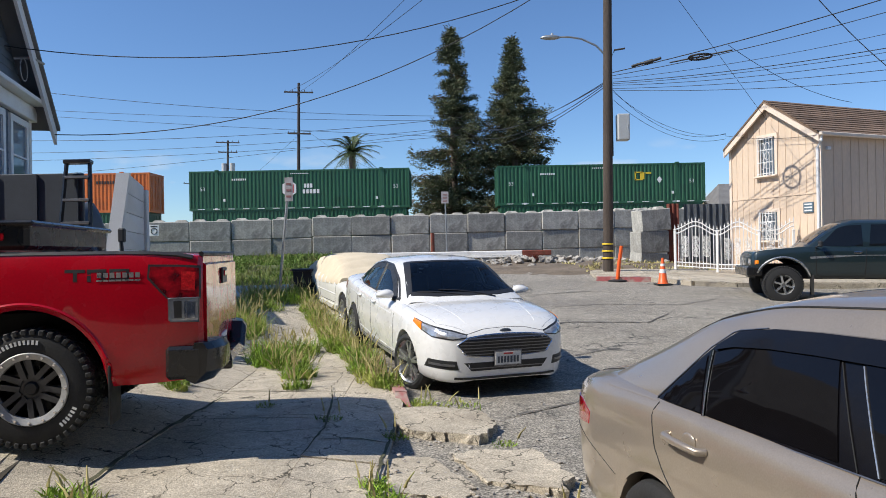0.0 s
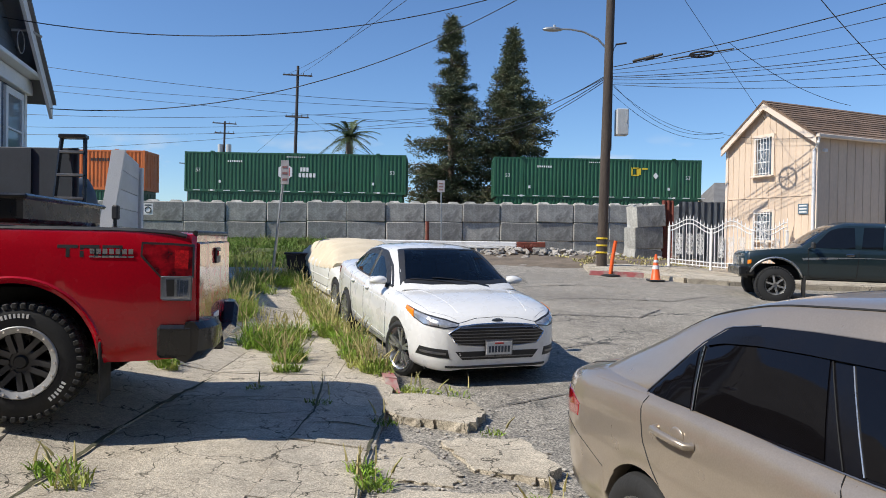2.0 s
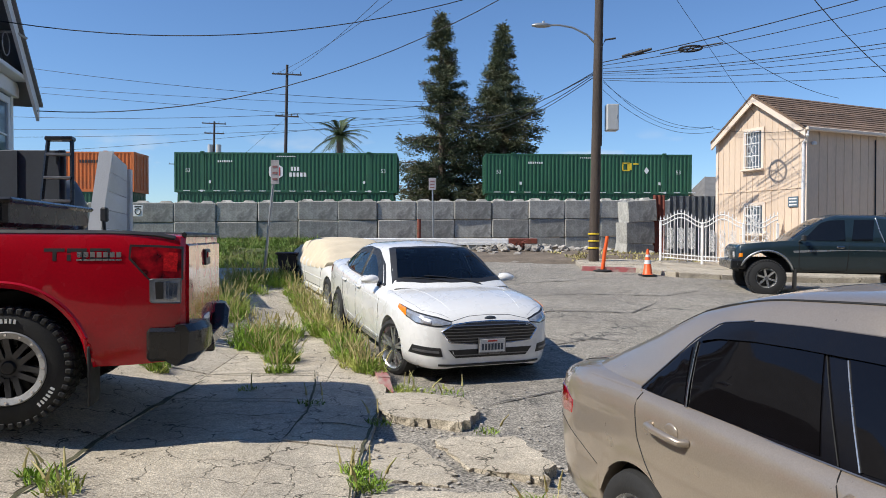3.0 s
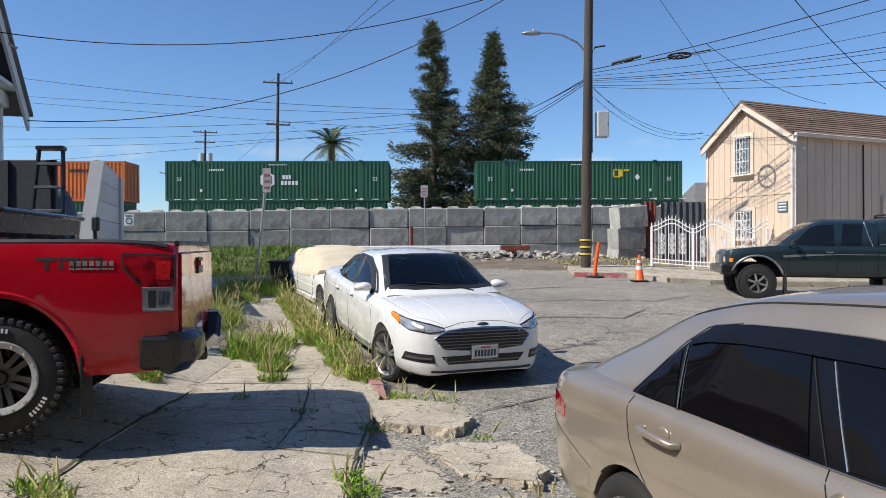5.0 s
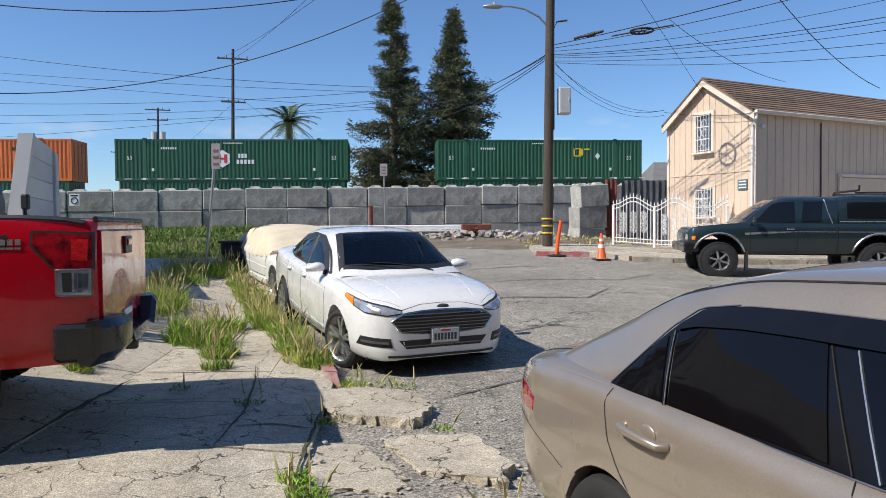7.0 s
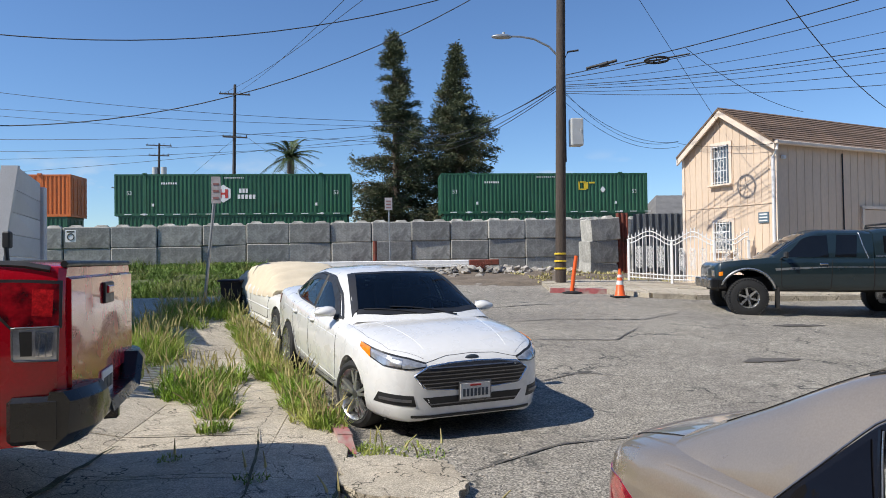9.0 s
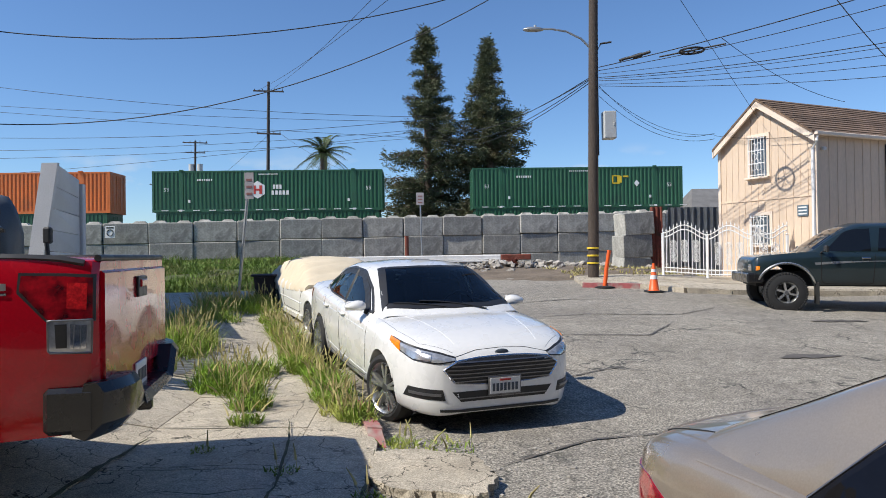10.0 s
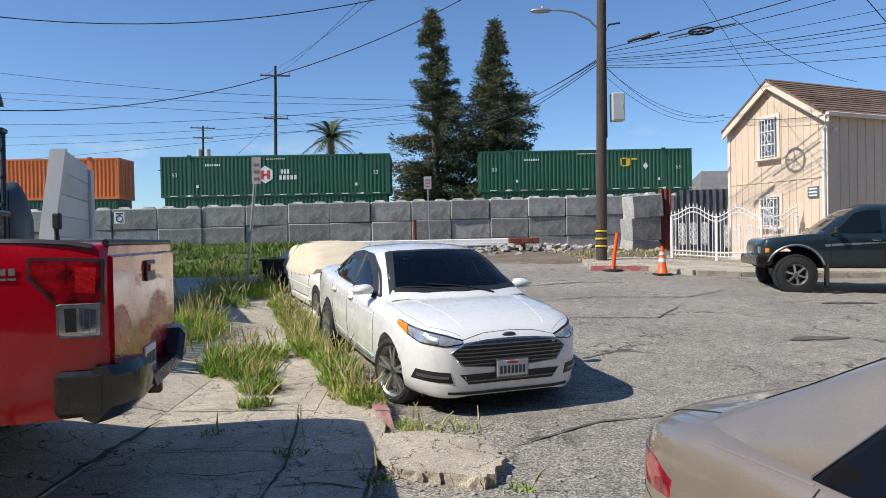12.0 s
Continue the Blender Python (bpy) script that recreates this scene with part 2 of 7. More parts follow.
# ---- helpers for things and parts ----
def mesh_of(name, bm, material, smooth=None):
    me = bpy.data.meshes.new(name)
    bm.normal_update()
    bm.to_mesh(me)
    bm.free()
    for m in (material if isinstance(material, (list, tuple)) else [material]):
        me.materials.append(m)
    if smooth is not None:
        me.polygons.foreach_set("use_smooth", [True] * len(me.polygons))
        me.set_sharp_from_angle(angle=radians(smooth))
    return me


def part(name, bm, material, parent=None, label="", smooth=None):
    ob = new(name, mesh_of(name, bm, material, smooth))
    ob.parent = parent
    return tagged(ob, label)


def thing(name, label, category, m=None, group="", kind=""):
    ob = new(name)
    ob.empty_display_size = 0.1
    if m is not None:
        ob.matrix_world = m
    return tagged(ob, label, category, group, kind)


def whole(name, bm, material, label, category, m=None, group="", kind="", smooth=None):
    ob = part(name, bm, material, None, label, smooth)
    if m is not None:
        ob.matrix_world = m
    return tagged(ob, label, category, group, kind)


def quad(bm, a, b, c, d):
    return bm.faces.new([bm.verts.new(p) for p in (a, b, c, d)])


def box(bm, c, s, rot=None, bevel=0.0, mi=0):
    """A box with centre c and size s, optionally turned by the matrix rot, with bevelled edges."""
    r = bmesh.ops.create_cube(bm, size=1.0)
    vs = r["verts"]
    fs = set(f for v in vs for f in v.link_faces)
    for v in vs:
        v.co = Vector((v.co.x * s[0], v.co.y * s[1], v.co.z * s[2]))
    if bevel:
        es = list(set(e for v in vs for e in v.link_edges))
        rb = bmesh.ops.bevel(bm, geom=es, offset=bevel, segments=1, affect="EDGES")
        vs = list(set(v for f in rb["faces"] for v in f.verts) | set(v for v in vs if v.is_valid))
        fs = set(f for v in vs for f in v.link_faces)
    for v in vs:
        p = v.co.copy()
        if rot is not None:
            p = rot @ p
        v.co = p + Vector(c)
    for f in fs:
        f.material_index = mi
    return vs


def tube(bm, pts, r0, r1=None, n=8, cap=True, mi=0):
    """A round bar through the points pts, tapering from r0 to r1."""
    pts = [Vector(p) for p in pts]
    r1 = r0 if r1 is None else r1
    rings = []
    for i, p in enumerate(pts):
        d = (pts[min(i + 1, len(pts) - 1)] - pts[max(i - 1, 0)]).normalized()
        u = d.orthogonal().normalized() if abs(d.z) > 0.95 else d.cross(Vector((0, 0, 1))).normalized()
        w = d.cross(u)
        r = r0 + (r1 - r0) * i / max(1, len(pts) - 1)
        rings.append([bm.verts.new(p + (u * math.cos(2 * math.pi * k / n) + w * math.sin(2 * math.pi * k / n)) * r) for k in range(n)])
    for a, b in zip(rings, rings[1:]):
        for k in range(n):
            f = bm.faces.new((a[k], a[(k + 1) % n], b[(k + 1) % n], b[k]))
            f.material_index = mi
    if cap:
        for ring in (rings[0][::-1], rings[-1]):
            f = bm.faces.new(ring)
            f.material_index = mi


def prism(bm, poly, d, mi=0):
    """The outline poly (3D points in one plane) pushed along d."""
    d = Vector(d)
    a = [bm.verts.new(p) for p in poly]
    b = [bm.verts.new(Vector(p) + d) for p in poly]
    fs = [bm.faces.new(a[::-1]), bm.faces.new(b)]
    for i in range(len(a)):
        j = (i + 1) % len(a)
        fs.append(bm.faces.new((a[i], a[j], b[j], b[i])))
    for f in fs:
        f.material_index = mi
    bmesh.ops.recalc_face_normals(bm, faces=fs)


def hermite(xs, ys, x):
    """Smooth monotone curve through the knots."""
    xs, ys = np.asarray(xs, float), np.asarray(ys, float)
    h, d = np.diff(xs), np.diff(ys) / np.diff(xs)
    m = np.empty(len(xs))
    m[0], m[-1] = d[0], d[-1]
    for i in range(1, len(xs) - 1):
        m[i] = 0 if d[i - 1] * d[i] <= 0 else 2 * d[i - 1] * d[i] / (d[i - 1] + d[i])
    i = int(np.clip(np.searchsorted(xs, x) - 1, 0, len(xs) - 2))
    t = min(1, max(0, (x - xs[i]) / h[i]))
    return float((2 * t**3 - 3 * t**2 + 1) * ys[i] + (t**3 - 2 * t**2 + t) * h[i] * m[i] + (3 * t**2 - 2 * t**3) * ys[i + 1] + (t**3 - t**2) * h[i] * m[i + 1])


def T(x, y, z, yaw=0.0, rx=0.0, ry=0.0):
    return pose(x, y, z, rx, ry, yaw)


# ---- ground ----
def road_z(x, y):
    z = hermite([-60, 7.0, 8.8, 11.5, 13, 16, 18.3, 21, 31.5, 60, 400], [0, 0, 0.02, 0.16, 0.28, 0.44, 0.56, 0.7, 1.08, 1.5, 2.0], y)
    z -= 0.13 * min(1, max(0, (x - 0.6) / 0.9)) * min(1, max(0, (7 - y) / 2))
    return z - 0.035 * min(max(x - 6, 0), 4) * min(1, max(0, (y - 9) / 6))


def kerb_x(y):
    """The line of the kerb on the camera's side of the street."""
    return hermite([6.0, 8.0, 11.5, 13, 16, 18], [-0.3, -0.5, -1.62, -2.1, -3.15, -3.8], y)


def walk_z(x, y):
    """The top of the sidewalk and driveway."""
    up = 0.13
    if y < 8.6:
        up = 0.13 * min(1, max(0, (-0.1 - x) / 1.1))
        up = up + (0.13 - up) * max(0, min(1, (y - 7.6) / 1.0))
    return road_z(x, y) + up + 0.19 * min(1.0, max(0, (-2.3 - x) / 1.0))


def sheet(name, xs, ys, fz, material, label, category, kind="structure"):
    bm = bmesh.new()
    g = [[bm.verts.new((x, y, fz(x, y))) for x in xs] for y in ys]
    for j in range(len(ys) - 1):
        for i in range(len(xs) - 1):
            bm.faces.new((g[j][i], g[j][i + 1], g[j + 1][i + 1], g[j + 1][i]))
    return whole(name, bm, material, label, category, kind=kind, smooth=60)


def ground_z(x, y):
    z = road_z(x, y) + 0.008 * math.sin(1.3 * x + 0.7) * math.sin(0.9 * y)
    side = kerb_x(y) if y > 8 else -0.8
    if x < side - 0.05 and y < 18:
        z -= 0.12
    if y > 45:
        z -= 0.2
    return z


gx = [-900, -300, -120, -60, -30, -20] + [-14 + 0.5 * i for i in range(77)] + [28, 35, 60, 120, 300, 900]
gy = [-300, -100, -40, -20, -10, -5, -2] + [0.5 * i for i in range(68)] + [36, 40, 46, 60, 100, 200, 400, 1500]
road = sheet("road", gx, gy, ground_z, M["asphalt"], "worn cracked grey asphalt street rising to a wall", "road")

# ---- block wall ----
def block_mesh(knobs):
    bm = bmesh.new()
    box(bm, (0, 0, 0.455), (1.815, 0.9, 0.895), bevel=0.035)
    if knobs:
        for kx in (-0.5, 0.5):
            r = bmesh.ops.create_cone(bm, cap_ends=True, segments=4, radius1=0.27, radius2=0.17, depth=0.1)
            bmesh.ops.rotate(bm, verts=r["verts"], matrix=Matrix.Rotation(math.pi / 4, 3, "Z"))
            bmesh.ops.translate(bm, verts=r["verts"], vec=(kx, 0, 0.95))
            for v in r["verts"]:
                v.co.x = kx + (v.co.x - kx) * 1.5
    return mesh_of("block", bm, M["block"])


wall = thing("wall_block", "long wall of stacked grey cast concrete blocks", "block wall", kind="structure")
plain_block, knob_block = block_mesh(False), block_mesh(True)
ang = math.degrees(math.atan2(2.8, 19.95))
for i in range(-2, 15):
    x, y, top = -13.54 + 1.815 * (i + 0.5), 32.1 + 0.2547 * (i + 0.5), 3.17 + 0.026 * (i + 0.5)
    if i < 4:
        top -= 0.04
    for r in range(3):
        o = new("block", knob_block if r == 0 else plain_block)
        o.parent = wall
        o.matrix_world = T(x + rng.uniform(-0.015, 0.015), y + 0.45 + rng.uniform(-0.03, 0.05), top - 0.905 * (r + 1) + rng.uniform(-0.008, 0.008), ang + rng.uniform(-1.6, 1.6), rng.uniform(-0.8, 0.8), rng.uniform(-0.6, 0.6))
for r in range(3):
    o = new("block", knob_block if r == 0 else plain_block)
    o.parent = wall
    o.matrix_world = T(8.45 + 0.10 * (1 - r), 29.7, 2.28 - 0.9 * r, 12 + 2 * r, 0, (-4, -1.5, 6)[r]) @ Matrix.Diagonal((0.72, 1, 1, 1))

# ---- freight containers ----
def container(name, x0, x1, y, z0, h, paint, label, mirror=False):
    """A 53-foot corrugated box: ribbed sides, corner and middle posts, top and bottom rails, end doors."""
    L, w = x1 - x0, 2.6
    t = thing(name, label, "freight container", T((x0 + x1) / 2, y + w / 2, z0), group="containers on the train")
    bm = bmesh.new()
    n = int(L / 0.28)
    prof = []
    for i in range(n):
        a = -L / 2 + 0.12 + (L - 0.24) * i / n
        s = (L - 0.24) / n
        prof += [(a, 0.045), (a + 0.35 * s, 0.045), (a + 0.5 * s, 0.0), (a + 0.85 * s, 0.0)]
    prof.append((L / 2 - 0.12, 0.045))
    for sy in (-1, 1):
        pts = [(px, sy * (w / 2 - d)) for px, d in prof]
        bm = bmesh.new()
        lo = [bm.verts.new((p[0], p[1], 0.16)) for p in pts]
        hi = [bm.verts.new((p[0], p[1], h - 0.1)) for p in pts]
        for i in range(len(pts) - 1):
            bm.faces.new((lo[i], lo[i + 1], hi[i + 1], hi[i]))
        part("side_panel", bm, M[paint], t)
    bm = bmesh.new()
    box(bm, (0, 0, h - 0.03), (L - 0.05, w - 0.06, 0.05))
    box(bm, (0, 0, 0.12), (L - 0.05, w - 0.06, 0.08))
    part("roof", bm, M[paint], t)
    bm = bmesh.new()
    for sy in (-1, 1):
        box(bm, (0, sy * (w / 2 - 0.03), h - 0.06), (L, 0.07, 0.12))
        box(bm, (0, sy * (w / 2 - 0.03), 0.09), (L, 0.07, 0.18))
    part("rail", bm, M[paint], t)
    for sx in (-L / 2 + 0.07, -L / 2 + 2.05, L / 2 - 2.05, L / 2 - 0.07):
        bm = bmesh.new()
        wd = 0.14 if abs(sx) > L / 2 - 1 else 0.22
        box(bm, (sx, 0, h / 2), (wd, w + 0.012, h + 0.015), bevel=0.01)
        if abs(sx) < L / 2 - 1:
            box(bm, (sx, -w / 2, h + 0.02), (0.26, 0.2, 0.1))
        part("post", bm, M[paint], t)
    for sx in (-1, 1):
        for sy in (-1, 1):
            bm = bmesh.new()
            box(bm, (sx * (L / 2 - 0.01), sy * 0.62, h / 2), (0.05, 1.2, h - 0.3), bevel=0.01)
            leaf = part("end_door", bm, M[paint], t)
            for k in (0.3, 0.9):
                bm = bmesh.new()
                tube(bm, [(sx * (L / 2 + 0.03), sy * k, 0.2), (sx * (L / 2 + 0.03), sy * k, h - 0.2)], 0.02, n=6)
                part("locking_bar", bm, M[paint], leaf)
        for k in range(8):
            bm = bmesh.new()
            box(bm, (sx * (L / 2 + 0.012), 0, 0.3 + k * (h - 0.5) / 7), (0.03, w - 0.2, 0.03))
            part("door_rib", bm, M[paint], t)
    return t


def bars(name, parent, rects, y, material, label=""):
    """Thin plates lying on the face at y: each rect is x, z, width, height."""
    for x, z, w, h in rects:
        bm = bmesh.new()
        box(bm, (x, y, z), (w, 0.012, h))
        part(name, bm, material, parent, label)


def letters(text, parent, m, size, material, name="lettering"):
    cu = bpy.data.curves.new(name, "FONT")
    cu.body, cu.size, cu.extrude, cu.align_x = text, size, 0.004, "CENTER"
    tmp = bpy.data.objects.new("tmp_text", cu)
    scene.collection.objects.link(tmp)
    dg = bpy.context.evaluated_depsgraph_get()
    me = bpy.data.meshes.new_from_object(tmp.evaluated_get(dg))
    bpy.data.objects.remove(tmp)
    me.materials.clear()
    me.materials.append(material)
    ob = new(name, me)
    ob.parent = parent
    ob.matrix_local = m
    return ob


UP = 4.86
ca = container("freight_container", -18.85, -2.65, 52, UP, 2.9, "green_steel", "dark green corrugated steel freight container with a red emblem")
cb = container("freight_container", 3.8, 19.0, 52, UP, 2.9, "green_steel", "dark green corrugated steel freight container with a yellow emblem")
cc = container("freight_container", -37.9, -21.75, 52, UP, 2.9, "orange_steel", "orange corrugated steel freight container on the train")
for x0, x1, p in ((-18.6, -2.9, "green_steel"), (4.0, 18.8, "green_steel"), (-37.6, -22.0, "green_steel")):
    container("freight_container", x0, x1, 52.05, UP - 2.9, 2.9, p, "green corrugated steel freight container beneath another one")
for c in (ca, cb):
    L2 = 8.1 if c is ca else 7.6
    for sx in (-1, 1):
        letters("53", c, pose(sx * (L2 - 1.0), -1.325, 1.45, 90, 0, 0), 0.38, M["signwhite"], "size_number")
    bars("small_marking", c, [(-L2 + 3.2 + 0.16 * k, 2.25, 0.1, 0.14) for k in range(7)], -1.31, M["signwhite"])
    bars("top_marking", c, [(-0.6 + 0.14 * k, 2.62, 0.09, 0.07) for k in range(10)], -1.31, M["signwhite"])
    bars("side_marking", c, [(-L2 + 2.6, 0.75, 0.16, 0.2), (L2 - 2.4, 0.75, 0.16, 0.2), (-L2 + 2.0, 0.1, 0.2, 0.13), (L2 - 2.0, 0.1, 0.2, 0.13)], -1.345, M["signwhite"])
    bars("sill_marking", c, [(-L2 + 0.9 + 1.1 * k, 0.1, 0.5, 0.05) for k in range(14)], -1.335, M["signwhite"])


def emblem(c, x, z, r):
    bm = bmesh.new()
    prism(bm, [(x + r * math.sin(k * math.pi / 3), -1.305, z + 1.08 * r * math.cos(k * math.pi / 3)) for k in range(6)], (0, -0.012, 0))
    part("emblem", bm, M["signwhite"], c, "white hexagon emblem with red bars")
    bm = bmesh.new()
    for dx in (-0.24 * r * 1.6, 0.24 * r * 1.6):
        box(bm, (x + dx, -1.325, z), (0.34 * r, 0.012, 1.05 * r))
    box(bm, (x, -1.325, z), (0.5 * r, 0.012, 0.25 * r))
    part("emblem_bar", bm, M["signred"], c)


emblem(ca, -0.72, 1.52, 0.58)
bars("word_bar", ca, [(0.45 + 0.22 * k, 1.72, 0.16, 0.3) for k in range(3)] + [(0.35 + 0.26 * k, 1.3, 0.18, 0.3) for k in range(5)], -1.31, M["signwhite"])
bars("yellow_emblem", cb, [(2.75, 2.25, 0.55, 0.09), (2.75, 1.72, 0.55, 0.09), (2.5, 2.0, 0.1, 0.6), (3.0, 2.0, 0.32, 0.5), (3.45, 2.2, 0.4, 0.12)], -1.31, M["yellow"])
bars("word_bar", cc, [(4.2 + 0.2 * k, 2.2, 0.14, 0.22) for k in range(8)], -1.31, M["blackiron"])
bm = bmesh.new()
prism(bm, [(4.05, -1.305, 1.7), (4.25, -1.305, 1.95), (4.45, -1.305, 1.7), (4.25, -1.305, 1.45)], (0, -0.012, 0))
part("diamond_plate", bm, M["signwhite"], cb)

# rail embankment under the train
bm = bmesh.new()
for x0, x1 in ((-120, 120),):
    prism(bm, [(x0, 46, 0.5), (x0, 50, 1.955), (x0, 57, 1.955), (x0, 62, 0.5)], (x1 - x0, 0, 0))
whole("embankment", bm, M["soil"], "brown gravel railway embankment behind the wall", "embankment", kind="structure")

# ---- peach house ----
HA, HB = Vector((9.471, 23.764, 0)), Vector((10.756, 20.653, 0))
hu = (HB - HA).normalized()
hw = (HB - HA).length
hv = Vector((-hu.y, hu.x, 0))
HOUSE = Matrix(((hu.x, hv.x, 0, HA.x), (hu.y, hv.y, 0, HA.y), (0, 0, 1, 0.62), (0, 0, 0, 1)))
EAVE, PEAK, DEEP = 4.2, 5.37, 10.5
house = thing("house", "two-storey peach board-sided house with barred windows", "house", HOUSE)
WINS = ((1.19, 3.18, 0.60, 1.16), (1.22, 1.16, 0.64, 0.86))


def wall_with_holes(w, d, holes, top):
    """A wall in the plane y=0, from x=0 to w, cut round the holes (x0, z0, x1, z1); top(x) is its height."""
    bm = bmesh.new()
    xs = sorted({0, w, w * 0.47} | {h[0] for h in holes} | {h[2] for h in holes})
    for a, b in zip(xs, xs[1:]):
        cuts = sorted((h[1], h[3]) for h in holes if h[0] <= a + 1e-6 and h[2] >= b - 1e-6)
        z = 0
        for c0, c1 in cuts + [(None, None)]:
            za, zb = (c0, c0) if c0 is not None else (top(a), top(b))
            prism(bm, [(a, 0, z), (b, 0, z), (b, 0, zb), (a, 0, za)], (0, d, 0))
            z = c1
    bmesh.ops.remove_doubles(bm, verts=bm.verts, dist=0.001)
    return bm


gable = lambda x: EAVE + (PEAK - EAVE) * (x / (0.47 * hw) if x < 0.47 * hw else (hw - x) / (0.53 * hw))
holes = [(x, z, x + w, z + h) for x, z, w, h in WINS]
part("front_wall", wall_with_holes(hw, 0.18, holes, gable), M["siding"], house)
bm = bmesh.new()
prism(bm, [(hw - 0.18, 0.18, 0), (hw, 0.18, 0), (hw, 0.18, EAVE), (hw - 0.18, 0.18, EAVE)], (0, DEEP, 0))
part("side_wall", bm, M["siding"], house)
bm = bmesh.new()
prism(bm, [(0, 0.18, 0), (0.18, 0.18, 0), (0.18, 0.18, EAVE), (0, 0.18, EAVE)], (0, DEEP, 0))
part("side_wall", bm, M["siding"], house)
bm = bmesh.new()
prism(bm, [(0, DEEP + 0.18, 0), (hw, DEEP + 0.18, 0), (hw, DEEP + 0.18, EAVE), (0.47 * hw, DEEP + 0.18, PEAK), (0, DEEP + 0.18, EAVE)], (0, 0.18, 0))
part("back_wall", bm, M["siding"], house)
# board grooves: thin battens on front and side
for k in range(1, 14):
    x = hw * k / 14
    z = 0.05
    for c0, c1 in sorted((h[1] - 0.1, h[3] + 0.1) for h in holes if h[0] - 0.1 < x < h[2] + 0.1) + [(gable(x) - 0.12, 0)]:
        bm = bmesh.new()
        box(bm, (x, -0.006, (z + c0) / 2), (0.022, 0.012, c0 - z))
        part("batten", bm, M["siding"], house)
        z = c1
for k in range(1, 30):
    bm = bmesh.new()
    box(bm, (hw + 0.006, 0.18 + DEEP * k / 30, EAVE / 2), (0.014, 0.025, EAVE - 0.1))
    part("batten", bm, M["siding"], house)
bm = bmesh.new()
box(bm, (hw / 2, -0.01, 2.48), (hw, 0.02, 0.03))
part("belt_joint", bm, M["siding"], house)
for x, sg in ((0, -1), (hw, 1)):
    bm = bmesh.new()
    box(bm, (x + sg * 0.005, -0.01, EAVE / 2), (0.1, 0.05, EAVE - 0.02))
    part("corner_board", bm, M["trim"], house)
for (ax, az), (bx, bz) in (((-0.12, EAVE - 0.08), (0.47 * hw, PEAK + 0.02)), ((0.47 * hw, PEAK + 0.02), (hw + 0.12, EAVE - 0.08))):
    bm = bmesh.new()
    prism(bm, [(ax, -0.2, az), (bx, -0.2, bz), (bx, -0.2, bz - 0.2), (ax, -0.2, az - 0.2)], (0, 0.06, 0))
    part("rake_board", bm, M["trim"], house)
    bm = bmesh.new()
    prism(bm, [(ax, -0.22, az + 0.07), (bx, -0.22, bz + 0.07), (bx, -0.22, bz), (ax, -0.22, az)], (0, DEEP + 0.6, 0))
    roof = part("roof", bm, M["shingle"], house, "brown shingle roof")
    n = 13
    if bx > hw:
        dx, dz = bx - ax, bz - az
        for k in range(n):
            bm = bmesh.new()
            p0 = Vector((ax + dx * k / n, -0.24, az + 0.075 + dz * k / n))
            p1 = Vector((ax + dx * (k + 1) / n, -0.24, az + 0.075 + dz * (k + 1) / n))
            prism(bm, [p0, p1, p1 + Vector((0.01, 0, 0.026)), p0 + Vector((0.002, 0, 0.004))], (0, DEEP + 0.62, 0))
            part("shingle_course", bm, M["shingle"], roof)
bm = bmesh.new()
box(bm, (hw + 0.17, DEEP / 2, EAVE - 0.06), (0.12, DEEP + 0.4, 0.11), bevel=0.02)
part("gutter", bm, M["trim"], house)
bm = bmesh.new()
tube(bm, [(hw + 0.17, -0.12, EAVE - 0.1), (hw + 0.15, -0.14, EAVE - 0.25), (hw - 0.03, -0.07, EAVE - 0.45), (hw - 0.03, -0.07, 0.15)], 0.045)
part("downpipe", bm, M["whitetrim"], house)


def barred_window(x, z, w, h):
    wd = part("window", wall_with_holes(w + 0.2, 0.05, [(0.1, 0.1, w + 0.1, h + 0.1)], lambda q: h + 0.2), M["trim"], house)
    wd.matrix_local = T(x - 0.1, -0.035, z - 0.1)
    bm = bmesh.new()
    box(bm, (w / 2 + 0.1, 0.12, h / 2 + 0.1), (w, 0.01, h))
    part("pane", bm, M["paleglass"], wd)
    for k in range(6):
        bx = 0.12 + (w - 0.04) * k / 5
        bm = bmesh.new()
        tube(bm, [(bx, -0.07, 0.08), (bx, -0.07, h + 0.12)], 0.011, n=5)
        part("window_bar", bm, M["white"], wd)
    for zz in (0.14, 0.1 + h * 0.33, 0.1 + h * 0.66, h + 0.06):
        bm = bmesh.new()
        box(bm, (w / 2 + 0.1, -0.07, zz), (w, 0.012, 0.022))
        part("cross_bar", bm, M["white"], wd)
    for cx in (0.35, 0.65):
        for cz in (0.25, 0.5, 0.75):
            bm = bmesh.new()
            tube(bm, [(0.1 + w * cx + 0.09 * math.cos(a), -0.07, 0.1 + h * cz + 0.12 * math.sin(a)) for a in np.linspace(0, 2 * math.pi, 13)], 0.009, n=4, cap=False)
            part("scroll_ring", bm, M["white"], wd)
    bm = bmesh.new()
    box(bm, (w / 2 + 0.1, -0.06, 0.05), (w + 0.24, 0.12, 0.05), bevel=0.01)
    part("sill", bm, M["trim"], wd)


